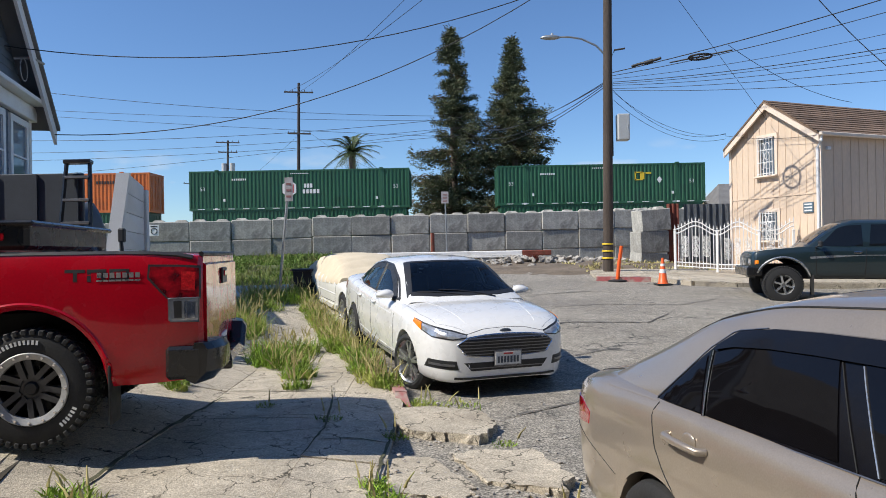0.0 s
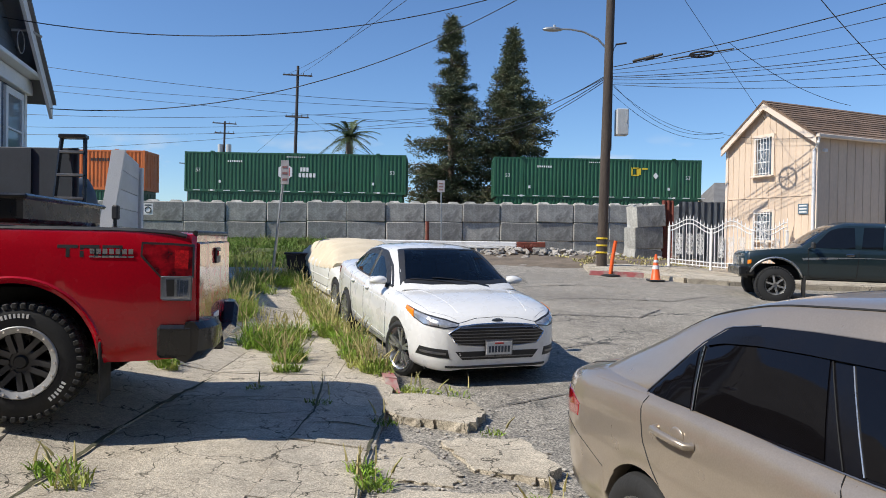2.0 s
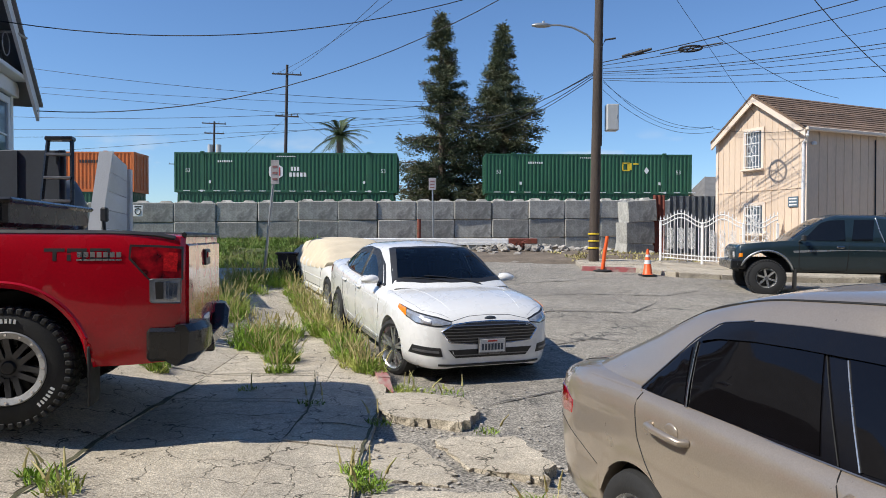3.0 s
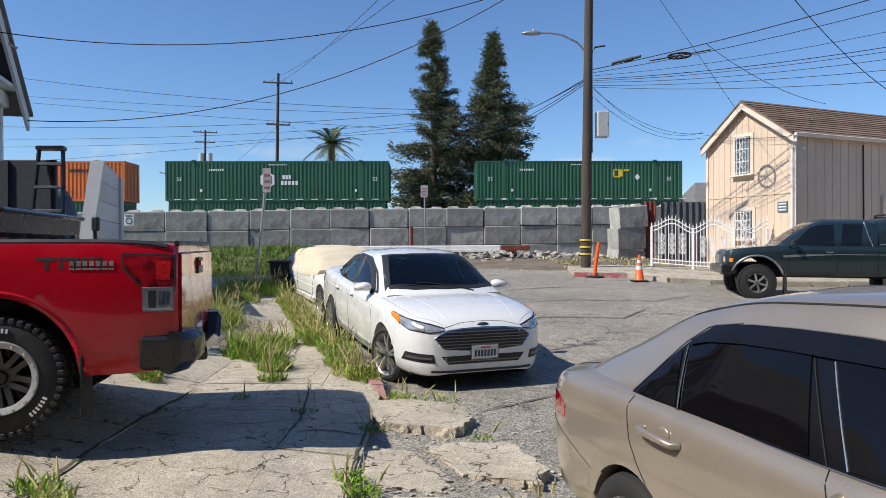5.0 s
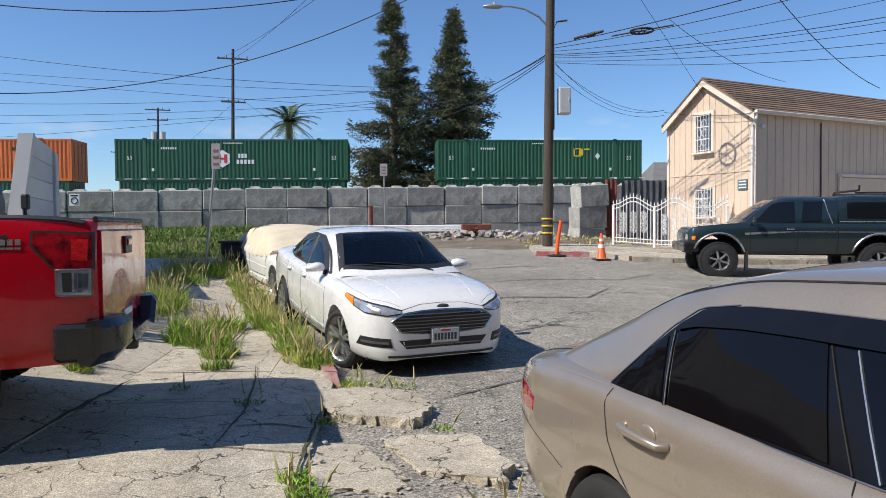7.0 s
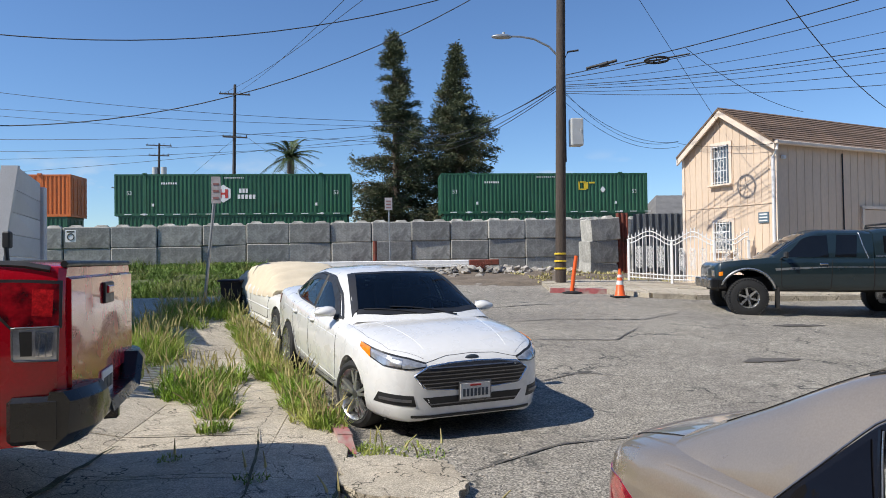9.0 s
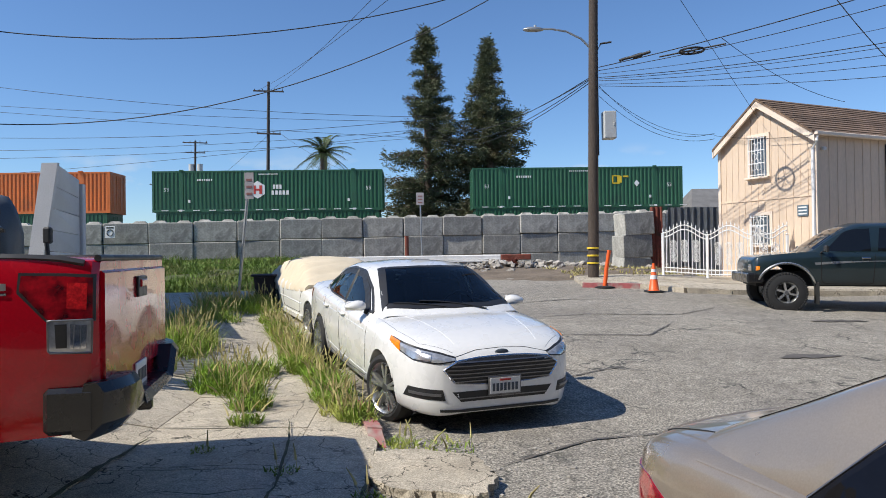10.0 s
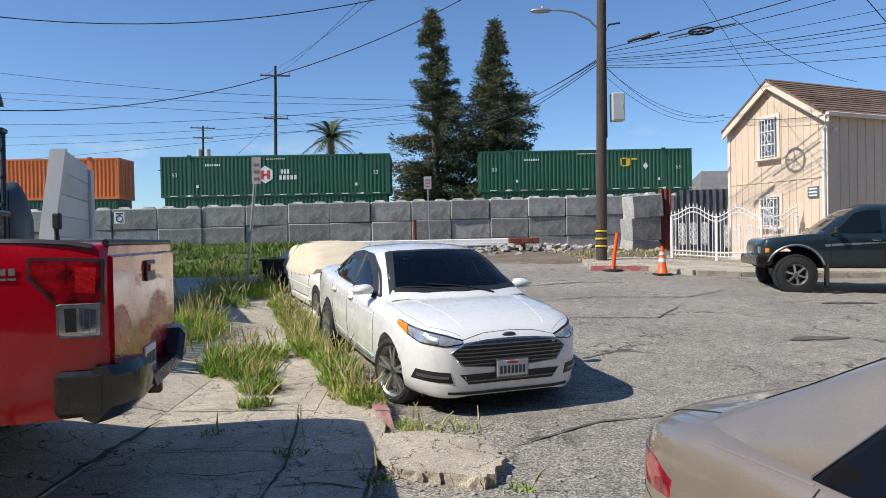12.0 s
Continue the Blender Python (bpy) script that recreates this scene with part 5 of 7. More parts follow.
part("trunk_front_seam", seam(bvh, TOP, [(-3.38, -0.61), (-3.45, 0), (-3.38, 0.61)], 0.007, 16), M["seam"], sed)
part("body_shell", body, M["beige"], sed, smooth=38)
part("cabin_shell", cab, M["beige"], sed, smooth=45)
dark_inside(sed, -3.4, 0.6, 1.5, 0.2, 0.62)

# red pickup truck
TW = 3.7
trk_r = Vector((-3.095, 6.27, 0.27))
trk_d = Vector((-0.984, -0.179, 0)).normalized()
trk = thing("red_pickup_truck", "glossy red pickup truck with all-terrain tyres on the driveway", "pickup truck", ground_pose(trk_r + trk_d * TW, trk_r))
R = -TW
RA = R - 0.06
BOXY = [(0.93, 0.0), (0.972, 0.08), (0.985, 0.2), (0.993, 0.36), (1.0, 0.52), (1.0, 0.7), (0.99, 0.86), (0.975, 0.955)]
FLAT = ((0.955, 0.55), (0.93, 0.95), (0.8, 1.0), (0.5, 1.0), (0.25, 1.0), (0.0, 1.0))
body = lower_body([(R - 1.245, 0.93, 0.52, 1.325, 1.345), (R - 1.215, 0.965, 0.47, 1.335, 1.355), (R - 0.680, 0.99, 0.44, 1.355, 1.375), (R + 1.0, 0.99, 0.5, 1.355, 1.375), (R + 1.2, 0.985, 0.5, 1.28, 1.30), (0.0, 0.985, 0.48, 1.22, 1.28), (0.55, 0.95, 0.5, 1.12, 1.2), (0.85, 0.8, 0.52, 1.0, 1.05), (0.93, 0.6, 0.55, 0.9, 0.95)], [(0, 0.46, 0.53), (RA, 0.46, 0.535)], 0.05, BOXY, FLAT)
cab = cabin([(R + 1.15, 0.9, 1.24, 0.72, 1.8, 1.84), (R + 1.5, 0.92, 1.24, 0.74, 1.87, 1.92), (R + 2.5, 0.92, 1.24, 0.74, 1.87, 1.93), (R + 2.9, 0.91, 1.24, 0.76, 1.7, 1.76), (R + 3.4, 0.88, 1.22, 0.84, 1.28, 1.3)], 0.1)
bvh, cbvh = tree_of(body), tree_of(cab)
for s in (-1, 1):
    ax = SIDE_R if s < 0 else SIDE_L
    tl = part("tail_light", patch(bvh, ax, [(R - 1.225, 1.262), (R - 1.08, 1.272), (R - 0.90, 1.277)], [(R - 1.225, 1.05), (R - 1.025, 1.05), (R - 0.895, 1.20)], 0.014, 16, 8), M["lens_red"], trk, "red and clear tail light", smooth=40)
    part("reverse_lens", patch(bvh, ax, [(R - 1.225, 1.045), (R - 1.022, 1.045)], [(R - 1.220, 0.885), (R - 1.025, 0.89)], 0.012, 10, 5), M["lens_clear"], tl, smooth=40)
    part("lens_surround", seam(bvh, ax, [(R - 1.224, 1.05), (R - 1.022, 1.05), (R - 1.024, 0.888), (R - 1.220, 0.882), (R - 1.224, 1.05)], 0.006, 40, 0.012), M["greyalloy"], tl)
    part("bulb_housing", patch(bvh, ax, [(R - 1.11, 1.03), (R - 1.055, 1.03)], [(R - 1.11, 0.91), (R - 1.06, 0.91)], 0.016, 8, 6), M["blackplastic"], tl, smooth=50)
    part("bulb_reflector", patch(bvh, ax, [(R - 1.205, 1.02), (R - 1.125, 1.03)], [(R - 1.2, 0.905), (R - 1.125, 0.905)], 0.016, 8, 6), M["chrome"], tl, smooth=50)
    part("red_reflector", patch(bvh, ax, [(R - 1.205, 1.235), (R - 1.11, 1.24)], [(R - 1.2, 1.10), (R - 1.11, 1.11)], 0.019, 8, 6), M["lens_bright"], tl, smooth=50)
    for q in range(3):
        part("lens_rib", seam(bvh, ax, [(R - 1.205 + 0.03 * q, 1.025), (R - 1.2 + 0.03 * q, 0.905)], 0.002, 6, 0.018), M["greyalloy"], tl)
    part("lens_frame", patch(bvh, ax, [(R - 1.235, 1.278), (R - 1.08, 1.287), (R - 0.885, 1.292)], [(R - 1.235, 1.04), (R - 1.015, 1.04), (R - 0.88, 1.19)], 0.004, 16, 6), M["blackplastic"], tl)
    part("bed_rail_cap", seam(bvh, TOP, [(R - 1.18, s * 0.93), (R + 1.0, s * 0.93)], 0.02, 20), M["blackplastic"], trk, smooth=50)
    ar = [(RA + 0.575 * math.cos(a), 0.46 + 0.575 * math.sin(a)) for a in np.linspace(-0.1, math.pi + 0.1, 30)]
    part("arch_lip", seam(bvh, ax, ar, 0.018, 40, -0.006), M["red"], trk, smooth=50)
    part("cab_gap", seam(bvh, ax, [(R + 1.1, 1.40), (R + 1.1, 0.55)], 0.012), M["seam"], trk)
    part("side_window", patch(cbvh, ax, [(R + 1.35, 1.72), (R + 2.5, 1.75), (R + 2.9, 1.6)], [(R + 1.3, 1.3), (R + 2.5, 1.3), (R + 3.1, 1.3)], 0.006, 16, 5), M["glass"], trk)
    # decal, drawn as plain shapes
    for u0, u1, v0, v1 in ((0.46, 0.33, 1.265, 1.243), (0.405, 0.38, 1.243, 1.18), (0.315, 0.29, 1.265, 1.18), (0.315, 0.19, 1.265, 1.243), (0.22, 0.195, 1.243, 1.18), (0.17, 0.145, 1.265, 1.18), (0.17, 0.04, 1.2, 1.18), (0.06, 0.04, 1.265, 1.18), (0.145, 0.06, 1.265, 1.247)):
        part("decal", patch(bvh, ax, [(R - 0.80 + u0, v0), (R - 0.80 + u1, v0)], [(R - 0.80 + u0, v1), (R - 0.80 + u1, v1)], 0.002, 3, 2, 0.004), M["blackplastic"], trk, "black decal bar")
    for k in range(7):
        for px, pz, pw, ph in ((R - 0.565 - 0.042 * k, 1.222, 0.03, 0.036), (R - 0.565 - 0.042 * k, 1.185, 0.037, 0.012)):
            bm = bmesh.new()
            box(bm, drop(bvh, ax, px, pz, 0.003), (pw, 0.004, ph))
            part("decal_bar", bm, M["alloy"], trk, "silver-grey decal bar")
    bm = bmesh.new()
    box(bm, (R - 0.62, s * 0.86, 0.38), (0.018, 0.26, 0.42), bevel=0.006)
    part("mud_flap", bm, M["rubber"], trk)
    for wx in (0, RA):
        wheel(trk, "wheel", (wx - 0.05, s * 0.86, 0.455), s, 0.405, 0.28, 0.24, 6, "gunmetal", True, True, True)
# raised white tyre writing as plain bars, on the visible rear wheel
for a0, cnt in ((0.9, 11), (-0.55, 2), (3.6, 6)):
    for k in range(cnt):
        a = a0 + (0.085 * k if a0 > 0 else 0.12 * k)
        rot = Matrix.Rotation(-a, 3, "Y")
        bm = bmesh.new()
        box(bm, rot @ Vector((0.322, 0.146, 0)) + Vector((RA - 0.05, 0.86, 0.455)), (0.03, 0.006, 0.014), rot)
        part("tyre_lettering", bm, M["signwhite"], trk)
tg = patch(bvh, REAR, [(-0.885, 1.36), (0.885, 1.36)], [(-0.885, 0.66), (0.885, 0.66)], 0.02, 20, 10)
tailgate = part("tailgate", tg, M["red"], trk, "glossy red tailgate", smooth=40)
bm = bmesh.new()
box(bm, (R - 1.272, 0, 1.18), (0.02, 0.26, 0.13), bevel=0.006)
part("handle_bezel", bm, M["blackplastic"], tailgate)
bm = bmesh.new()
box(bm, (R - 1.284, 0.0, 1.20), (0.02, 0.18, 0.05), bevel=0.008)
part("handle", bm, M["red"], tailgate)
bm = bmesh.new()
tube(bm, [(R - 1.235, -0.90, 1.362), (R - 1.235, 0.90, 1.362)], 0.018)
part("tailgate_cap", bm, M["blackplastic"], tailgate, smooth=50)
# step bumper with wrapped ends
bm = bmesh.new()
prof = [(-1.14, 0.73), (-1.30, 0.73), (-1.335, 0.68), (-1.32, 0.52), (-1.24, 0.44), (-1.08, 0.47)]
ys = [k * q for k in (-1, 1) for q in ((1.0, 0.985, 0.96, 0.92, 0.85, 0.75, 0.66, 0.62, 0.54, 0.46, 0.4) if k < 0 else (0.4, 0.46, 0.54, 0.62, 0.66, 0.75, 0.85, 0.92, 0.96, 0.985, 1.0))]
rings = []
for y in ys:
    pull = 0.1 * (max(0, abs(y) - 0.7) / 0.3) ** 2
    dip = 0.17 * min(1, max(0, (0.62 - abs(y)) / 0.16))
    rings.append([(R - 0.05 + (x if x > -1.2 else min(-1.1, x + pull)), y, z - (dip if z > 0.6 else 0)) for x, z in prof + prof[:1]])
loft(bm, rings)
bumper = part("rear_bumper", bm, M["blackmetal"], trk, "black steel step bumper", smooth=30)
for s in (-1, 1):
    bm = bmesh.new()
    box(bm, (R - 1.12, s * 0.968, 0.59), (0.25, 0.07, 0.235), bevel=0.024)
    part("bumper_end", bm, M["blackmetal"], bumper)
bm = bmesh.new()
box(bm, (R - 1.272, 0.05, 0.63), (0.012, 0.31, 0.155), bevel=0.004)
rear_plate = part("number_plate", bm, M["signwhite"], bumper)
for k in range(6):
    bm = bmesh.new()
    box(bm, (R - 1.280, -0.06 + 0.044 * k, 0.625), (0.004, 0.026, 0.075))
    part("plate_bar", bm, M["bluegrey"], rear_plate)
bm = bmesh.new()
box(bm, (R - 1.2, 0, 0.42), (0.26, 0.07, 0.07), bevel=0.01)
tube(bm, [(R - 1.230, -0.5, 0.42), (R - 1.230, 0.5, 0.42)], 0.035)
part("tow_hitch", bm, M["blackmetal"], trk)
bm = bmesh.new()
tube(bm, [(R - 0.680, -0.62, 0.4), (R - 1.08, -0.66, 0.40), (R - 1.23, -0.7, 0.40)], 0.04)
part("exhaust_pipe", bm, M["greyalloy"], trk, smooth=40)
bm = bmesh.new()
tube(bm, [(R, -0.8, 0.42), (R, 0.8, 0.42)], 0.06)
tube(bm, [(R - 0.17, 0, 0.42), (R + 0.17, 0, 0.42)], 0.16, n=12)
part("axle", bm, M["blackmetal"], trk, smooth=40)
part("windscreen", patch(cbvh, TOP, [(R + 2.62, -0.66), (R + 2.62, 0.66)], [(R + 3.3, -0.8), (R + 3.3, 0.8)], 0.004, 10, 6), M["glass"], trk)
part("body_shell", body, M["red"], trk, smooth=38)
part("cabin_shell", cab, M["red"], trk, smooth=40)
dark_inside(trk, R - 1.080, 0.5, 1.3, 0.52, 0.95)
bm = bmesh.new()
box(bm, (0, 0, 0), (0.62, 1.84, 0.2), bevel=0.03)
box(bm, (-0.02, 0, 0.085), (0.66, 1.88, 0.04), bevel=0.015)
tb = whole("truck_toolbox", bm, M["blackmetal"], "black steel toolbox across the truck bed", "toolbox", trk.matrix_world @ T(R + 0.22, 0, 1.51))
bm = bmesh.new()
box(bm, (-0.1, 0.945, -0.01), (0.13, 0.006, 0.05))
part("reflector", bm, M["lens_red"], tb)

# dark green four-wheel-drive pickup
GW = 3.1
pk = thing("green_pickup_truck", "dark green pickup truck with a canopy over its bed", "pickup truck", ground_pose((7.66, 16.92, 0.335), (10.7, 16.17, 0.30)) @ Matrix.Diagonal((1.06, 1.06, 1.06, 1)))
body = lower_body([(-4.25, 0.78, 0.62, 1.12, 1.14), (-4.2, 0.82, 0.6, 1.14, 1.16), (-3.1, 0.845, 0.56, 1.14, 1.16), (-1.0, 0.845, 0.53, 1.14, 1.17), (-0.45, 0.845, 0.53, 1.12, 1.17), (0.2, 0.84, 0.55, 1.07, 1.12), (0.5, 0.80, 0.56, 1.03, 1.08), (0.56, 0.76, 0.57, 0.98, 1.03), (0.6, 0.70, 0.58, 0.93, 0.97)], [(0, 0.42, 0.50), (-GW, 0.42, 0.50)], 0.06, BOXY, FLAT)
cab = cabin([(-2.32, 0.78, 1.13, 0.66, 1.66, 1.7), (-2.1, 0.79, 1.13, 0.66, 1.69, 1.745), (-1.45, 0.79, 1.13, 0.66, 1.69, 1.75), (-1.15, 0.79, 1.13, 0.66, 1.62, 1.68), (-0.45, 0.76, 1.12, 0.72, 1.16, 1.17)], 0.08)
shell = cabin([(-4.24, 0.76, 1.14, 0.68, 1.6, 1.64), (-4.0, 0.8, 1.14, 0.7, 1.7, 1.75), (-2.6, 0.8, 1.14, 0.7, 1.72, 1.77), (-2.34, 0.78, 1.14, 0.68, 1.68, 1.73)], 0.03)
bvh, cbvh, sbvh = tree_of(body), tree_of(cab), tree_of(shell)
canopy = part("canopy", shell, M["darkgreen"], pk, "dark green bed canopy", smooth=40)
for s in (-1, 1):
    ax = SIDE_R if s < 0 else SIDE_L
    part("side_window", patch(cbvh, ax, [(-0.72, 1.2), (-1.05, 1.55), (-1.2, 1.6), (-1.5, 1.615)], [(-0.68, 1.19), (-1.05, 1.185), (-1.2, 1.185), (-1.5, 1.185)], 0.006, 14, 6), M["glass"], pk, smooth=40)
    part("quarter_window", patch(cbvh, ax, [(-1.68, 1.62), (-2.05, 1.62)], [(-1.62, 1.19), (-2.0, 1.19)], 0.006, 8, 6), M["glass"], pk, smooth=40)
    for x0, x1 in ((-2.5, -3.3), (-3.34, -4.08)):
        part("canopy_window", patch(sbvh, ax, [(x0, 1.60), (x1, 1.60)], [(x0, 1.27), (x1, 1.27)], 0.008, 10, 5), M["glass"], canopy, smooth=40)
    part("canopy_trim", seam(sbvh, ax, [(-2.36, 1.2), (-4.2, 1.2)], 0.012), M["alloy"], canopy)
    part("cab_trim", seam(cbvh, ax, [(-2.22, 1.16), (-2.14, 1.4), (-2.08, 1.66)], 0.012), M["alloy"], pk)
    ar = [(0.535 * math.cos(a), 0.42 + 0.535 * math.sin(a)) for a in np.linspace(0.15, math.pi - 0.1, 26)]
    part("arch_flare", seam(bvh, ax, ar, 0.022, 34), M["alloy"], pk, smooth=50)
    part("arch_flare", seam(bvh, ax, [(x - GW, z) for x, z in ar], 0.022, 34), M["alloy"], pk, smooth=50)
    part("door_seam", seam(bvh, ax, [(-0.62, 1.13), (-0.62, 0.62), (-0.7, 0.56), (-1.52, 0.56), (-1.56, 1.13)], 0.008), M["seam"], pk)
    part("bed_gap", seam(bvh, ax, [(-2.3, 1.13), (-2.3, 0.56)], 0.012), M["seam"], pk)
    part("side_stripe", patch(bvh, ax, [(-0.5, 0.965), (-0.9, 0.99), (-1.6, 1.0), (-4.1, 1.0)], [(-0.52, 0.92), (-0.9, 0.945), (-1.5, 0.985), (-4.1, 0.985)], 0.003, 30, 2, 0.005), M["alloy"], pk)
    q = drop(bvh, ax, -1.4, 1.05)
    bm = bmesh.new()
    box(bm, q + Vector((0, s * 0.012, 0)), (0.15, 0.025, 0.035), bevel=0.008)
    part("door_handle", bm, M["chrome"], pk)
    bm = bmesh.new()
    box(bm, (-0.68, s * 0.94, 1.23), (0.07, 0.15, 0.13), bevel=0.02)
    tube(bm, [(-0.62, s * 0.8, 1.15), (-0.66, s * 0.9, 1.2)], 0.015)
    part("door_mirror", bm, M["blackplastic"], pk)
    bm = bmesh.new()
    box(bm, (-0.55, s * 0.8, 0.38), (0.02, 0.28, 0.42), bevel=0.006)
    part("mud_flap", bm, M["rubber"], pk)
    part("corner_lamp", patch(bvh, ax, [(0.47, 0.9), (0.54, 0.89)], [(0.47, 0.82), (0.54, 0.81)], 0.006, 8, 4), M["lens_amber"], pk)
    bm = bmesh.new()
    tube(bm, [(-2.7, s * 0.6, 1.8), (-4.1, s * 0.6, 1.8)], 0.02)
    part("roof_rail", bm, M["blackplastic"], canopy)
    for wx in (0, -GW):
        wheel(pk, "wheel", (wx, s * 0.74, 0.385), s, 0.385, 0.27, 0.2, 6, "alloy", False, True)
bm = bmesh.new()
tube(bm, [(-2.75, -0.68, 1.78), (-2.75, -0.66, 1.85), (-2.75, 0.66, 1.85), (-2.75, 0.68, 1.95)], 0.022)
part("roof_bar", bm, M["blackplastic"], canopy)
bm = bmesh.new()
box(bm, (0.62, 0, 0.66), (0.16, 1.62, 0.2), bevel=0.03)
box(bm, (0.53, 0.73, 0.66), (0.3, 0.14, 0.2), bevel=0.03)
box(bm, (0.53, -0.73, 0.66), (0.3, 0.14, 0.2), bevel=0.03)
part("front_bumper", bm, M["blackmetal"], pk)
part("headlight", patch(bvh, FRONT, [(0.45, 0.93), (0.68, 0.92)], [(0.45, 0.8), (0.68, 0.8)], 0.01, 6, 4), M["lens_clear"], pk)
part("windscreen", patch(cbvh, TOP, [(-1.12, -0.6), (-1.12, 0.6)], [(-0.52, -0.68), (-0.52, 0.68)], 0.004, 10, 6), M["glass"], pk)
part("body_shell", body, M["darkgreen"], pk, smooth=38)
part("cabin_shell", cab, M["darkgreen"], pk, smooth=40)
dark_inside(pk, -4.0, 0.5, 1.2, 0.5, 0.8)

# old white coupe under a cover
oc = thing("covered_white_car", "old white car with a beige canvas cover over its cabin", "car", ground_pose((-1.08, 13.6, 0.26), (-2.1, 16.1, 0.38)))
body = lower_body([(-3.7, 0.62, 0.42, 0.74, 0.82), (-3.6, 0.78, 0.32, 0.82, 0.9), (-2.7, 0.85, 0.24, 0.85, 0.92), (-1.4, 0.86, 0.22, 0.83, 0.88), (-0.5, 0.86, 0.22, 0.80, 0.86), (0.3, 0.84, 0.24, 0.74, 0.8), (0.75, 0.72, 0.26, 0.66, 0.7), (0.88, 0.5, 0.3, 0.58, 0.62)], [(0, 0.31, 0.34), (-2.6, 0.31, 0.34)])
cab = cabin([(-3.45, 0.8, 0.84, 0.72, 0.94, 0.96), (-3.1, 0.82, 0.82, 0.64, 1.06, 1.1), (-2.5, 0.83, 0.78, 0.58, 1.19, 1.24), (-1.8, 0.84, 0.76, 0.58, 1.2, 1.26), (-1.2, 0.84, 0.78, 0.6, 1.12, 1.18), (-0.7, 0.83, 0.8, 0.7, 0.98, 1.02), (-0.35, 0.82, 0.82, 0.76, 0.88, 0.9)], 0.1)
for v in cab.verts:
    k = 0.02 * math.sin(17 * v.co.x + 5 * v.co.z) + 0.014 * math.sin(31 * v.co.x + 9 * v.co.y)
    v.co.y += k * (1 if v.co.y > 0 else -1) * (abs(v.co.y) > 0.3) + (0.05 if v.co.y > 0 else -0.05) * max(0, 0.95 - v.co.z)
    v.co.z += k * 0.5
bvh = tree_of(body)
part("canvas_cover", cab, M["cover"], oc, "wrinkled beige canvas cover", smooth=60)
part("body_shell", body, M["oldwhite"], oc, smooth=38)
for s in (-1, 1):
    ax = SIDE_R if s < 0 else SIDE_L
    part("side_skirt", patch(bvh, ax, [(-0.4, 0.36), (-2.2, 0.36)], [(-0.4, 0.2), (-2.2, 0.2)], 0.03, 16, 3), M["oldwhite"], oc)
    part("door_seam", seam(bvh, ax, [(-0.5, 0.8), (-0.55, 0.4), (-1.85, 0.4), (-1.95, 0.8)], 0.006), M["seam"], oc)
    part("side_moulding", seam(bvh, ax, [(-0.4, 0.56), (-3.4, 0.58)], 0.012), M["oldwhite"], oc)
    for wx in (0, -2.6):
        wheel(oc, "wheel", (wx, s * 0.76, 0.31), s, 0.31, 0.2, 0.2, 6, "alloy", False)
dark_inside(oc, -3.3, 0.5, 1.4, 0.2, 0.55)

# ---- sidewalk, apron, kerbs ----
def slab(parent, x0, x1, y0, y1, fz, thick=0.12, n=4, name="slab", gap=0.003):
    """One concrete slab between the lines x0(y) and x1(y), following the surface fz."""
    bm = bmesh.new()
    g = []
    dz = rng.uniform(-0.008, 0.008)
    for j in range(n + 1):
        y = y0 + gap + (y1 - y0 - 2 * gap) * j / n
        a, b = x0(y) + gap, x1(y) - gap
        g.append([bm.verts.new((a + (b - a) * i / n, y, fz(a + (b - a) * i / n, y) + dz)) for i in range(n + 1)])
    for j in range(n):
        for i in range(n):
            bm.faces.new((g[j][i], g[j][i + 1], g[j + 1][i + 1], g[j + 1][i]))
    rim = g[0] + [r[-1] for r in g[1:]] + g[-1][-2::-1] + [r[0] for r in g[-2:0:-1]]
    low = [bm.verts.new(v.co - Vector((0, 0, thick))) for v in rim]
    for i in range(len(rim)):
        j = (i + 1) % len(rim)
        bm.faces.new((rim[i], low[i], low[j], rim[j]))
    return part(name, bm, M["concrete"], parent)


walkway = thing("pavement", "cracked and weedy concrete sidewalk and driveway", "pavement", kind="structure")
const = lambda v: (lambda y: v)
edge = lambda y: kerb_x(y) if y > 8 else -0.42
rows_y = [-1.0, 0.6, 2.0, 3.3, 4.6, 5.75, 6.95, 8.1, 9.3, 10.5, 11.7, 12.9, 14.1, 15.3, 16.6, 17.8]
for a, b in zip(rows_y, rows_y[1:]):
    if b <= 9.4:
        slab(walkway, const(-2.35), const(-1.05), a, b, walk_z)
        slab(walkway, const(-1.05), edge, a, b, walk_z)
    else:
        slab(walkway, const(-2.35), const(-1.75), a, b, walk_z)
        if kerb_x(a) > -1.75 and kerb_x(b) > -1.75:
            slab(walkway, const(-1.75), edge, a, b, walk_z)
    if b <= 8.2 or b > 13:
        slab(walkway, const(-4.3), const(-2.35), a, b, walk_z)
        slab(walkway, const(-7.0), const(-4.3), a, b, walk_z)
    else:
        slab(walkway, const(-3.4), const(-2.35), a, b, walk_z)
        slab(walkway, const(-7.0), const(-3.4), a, b, walk_z)


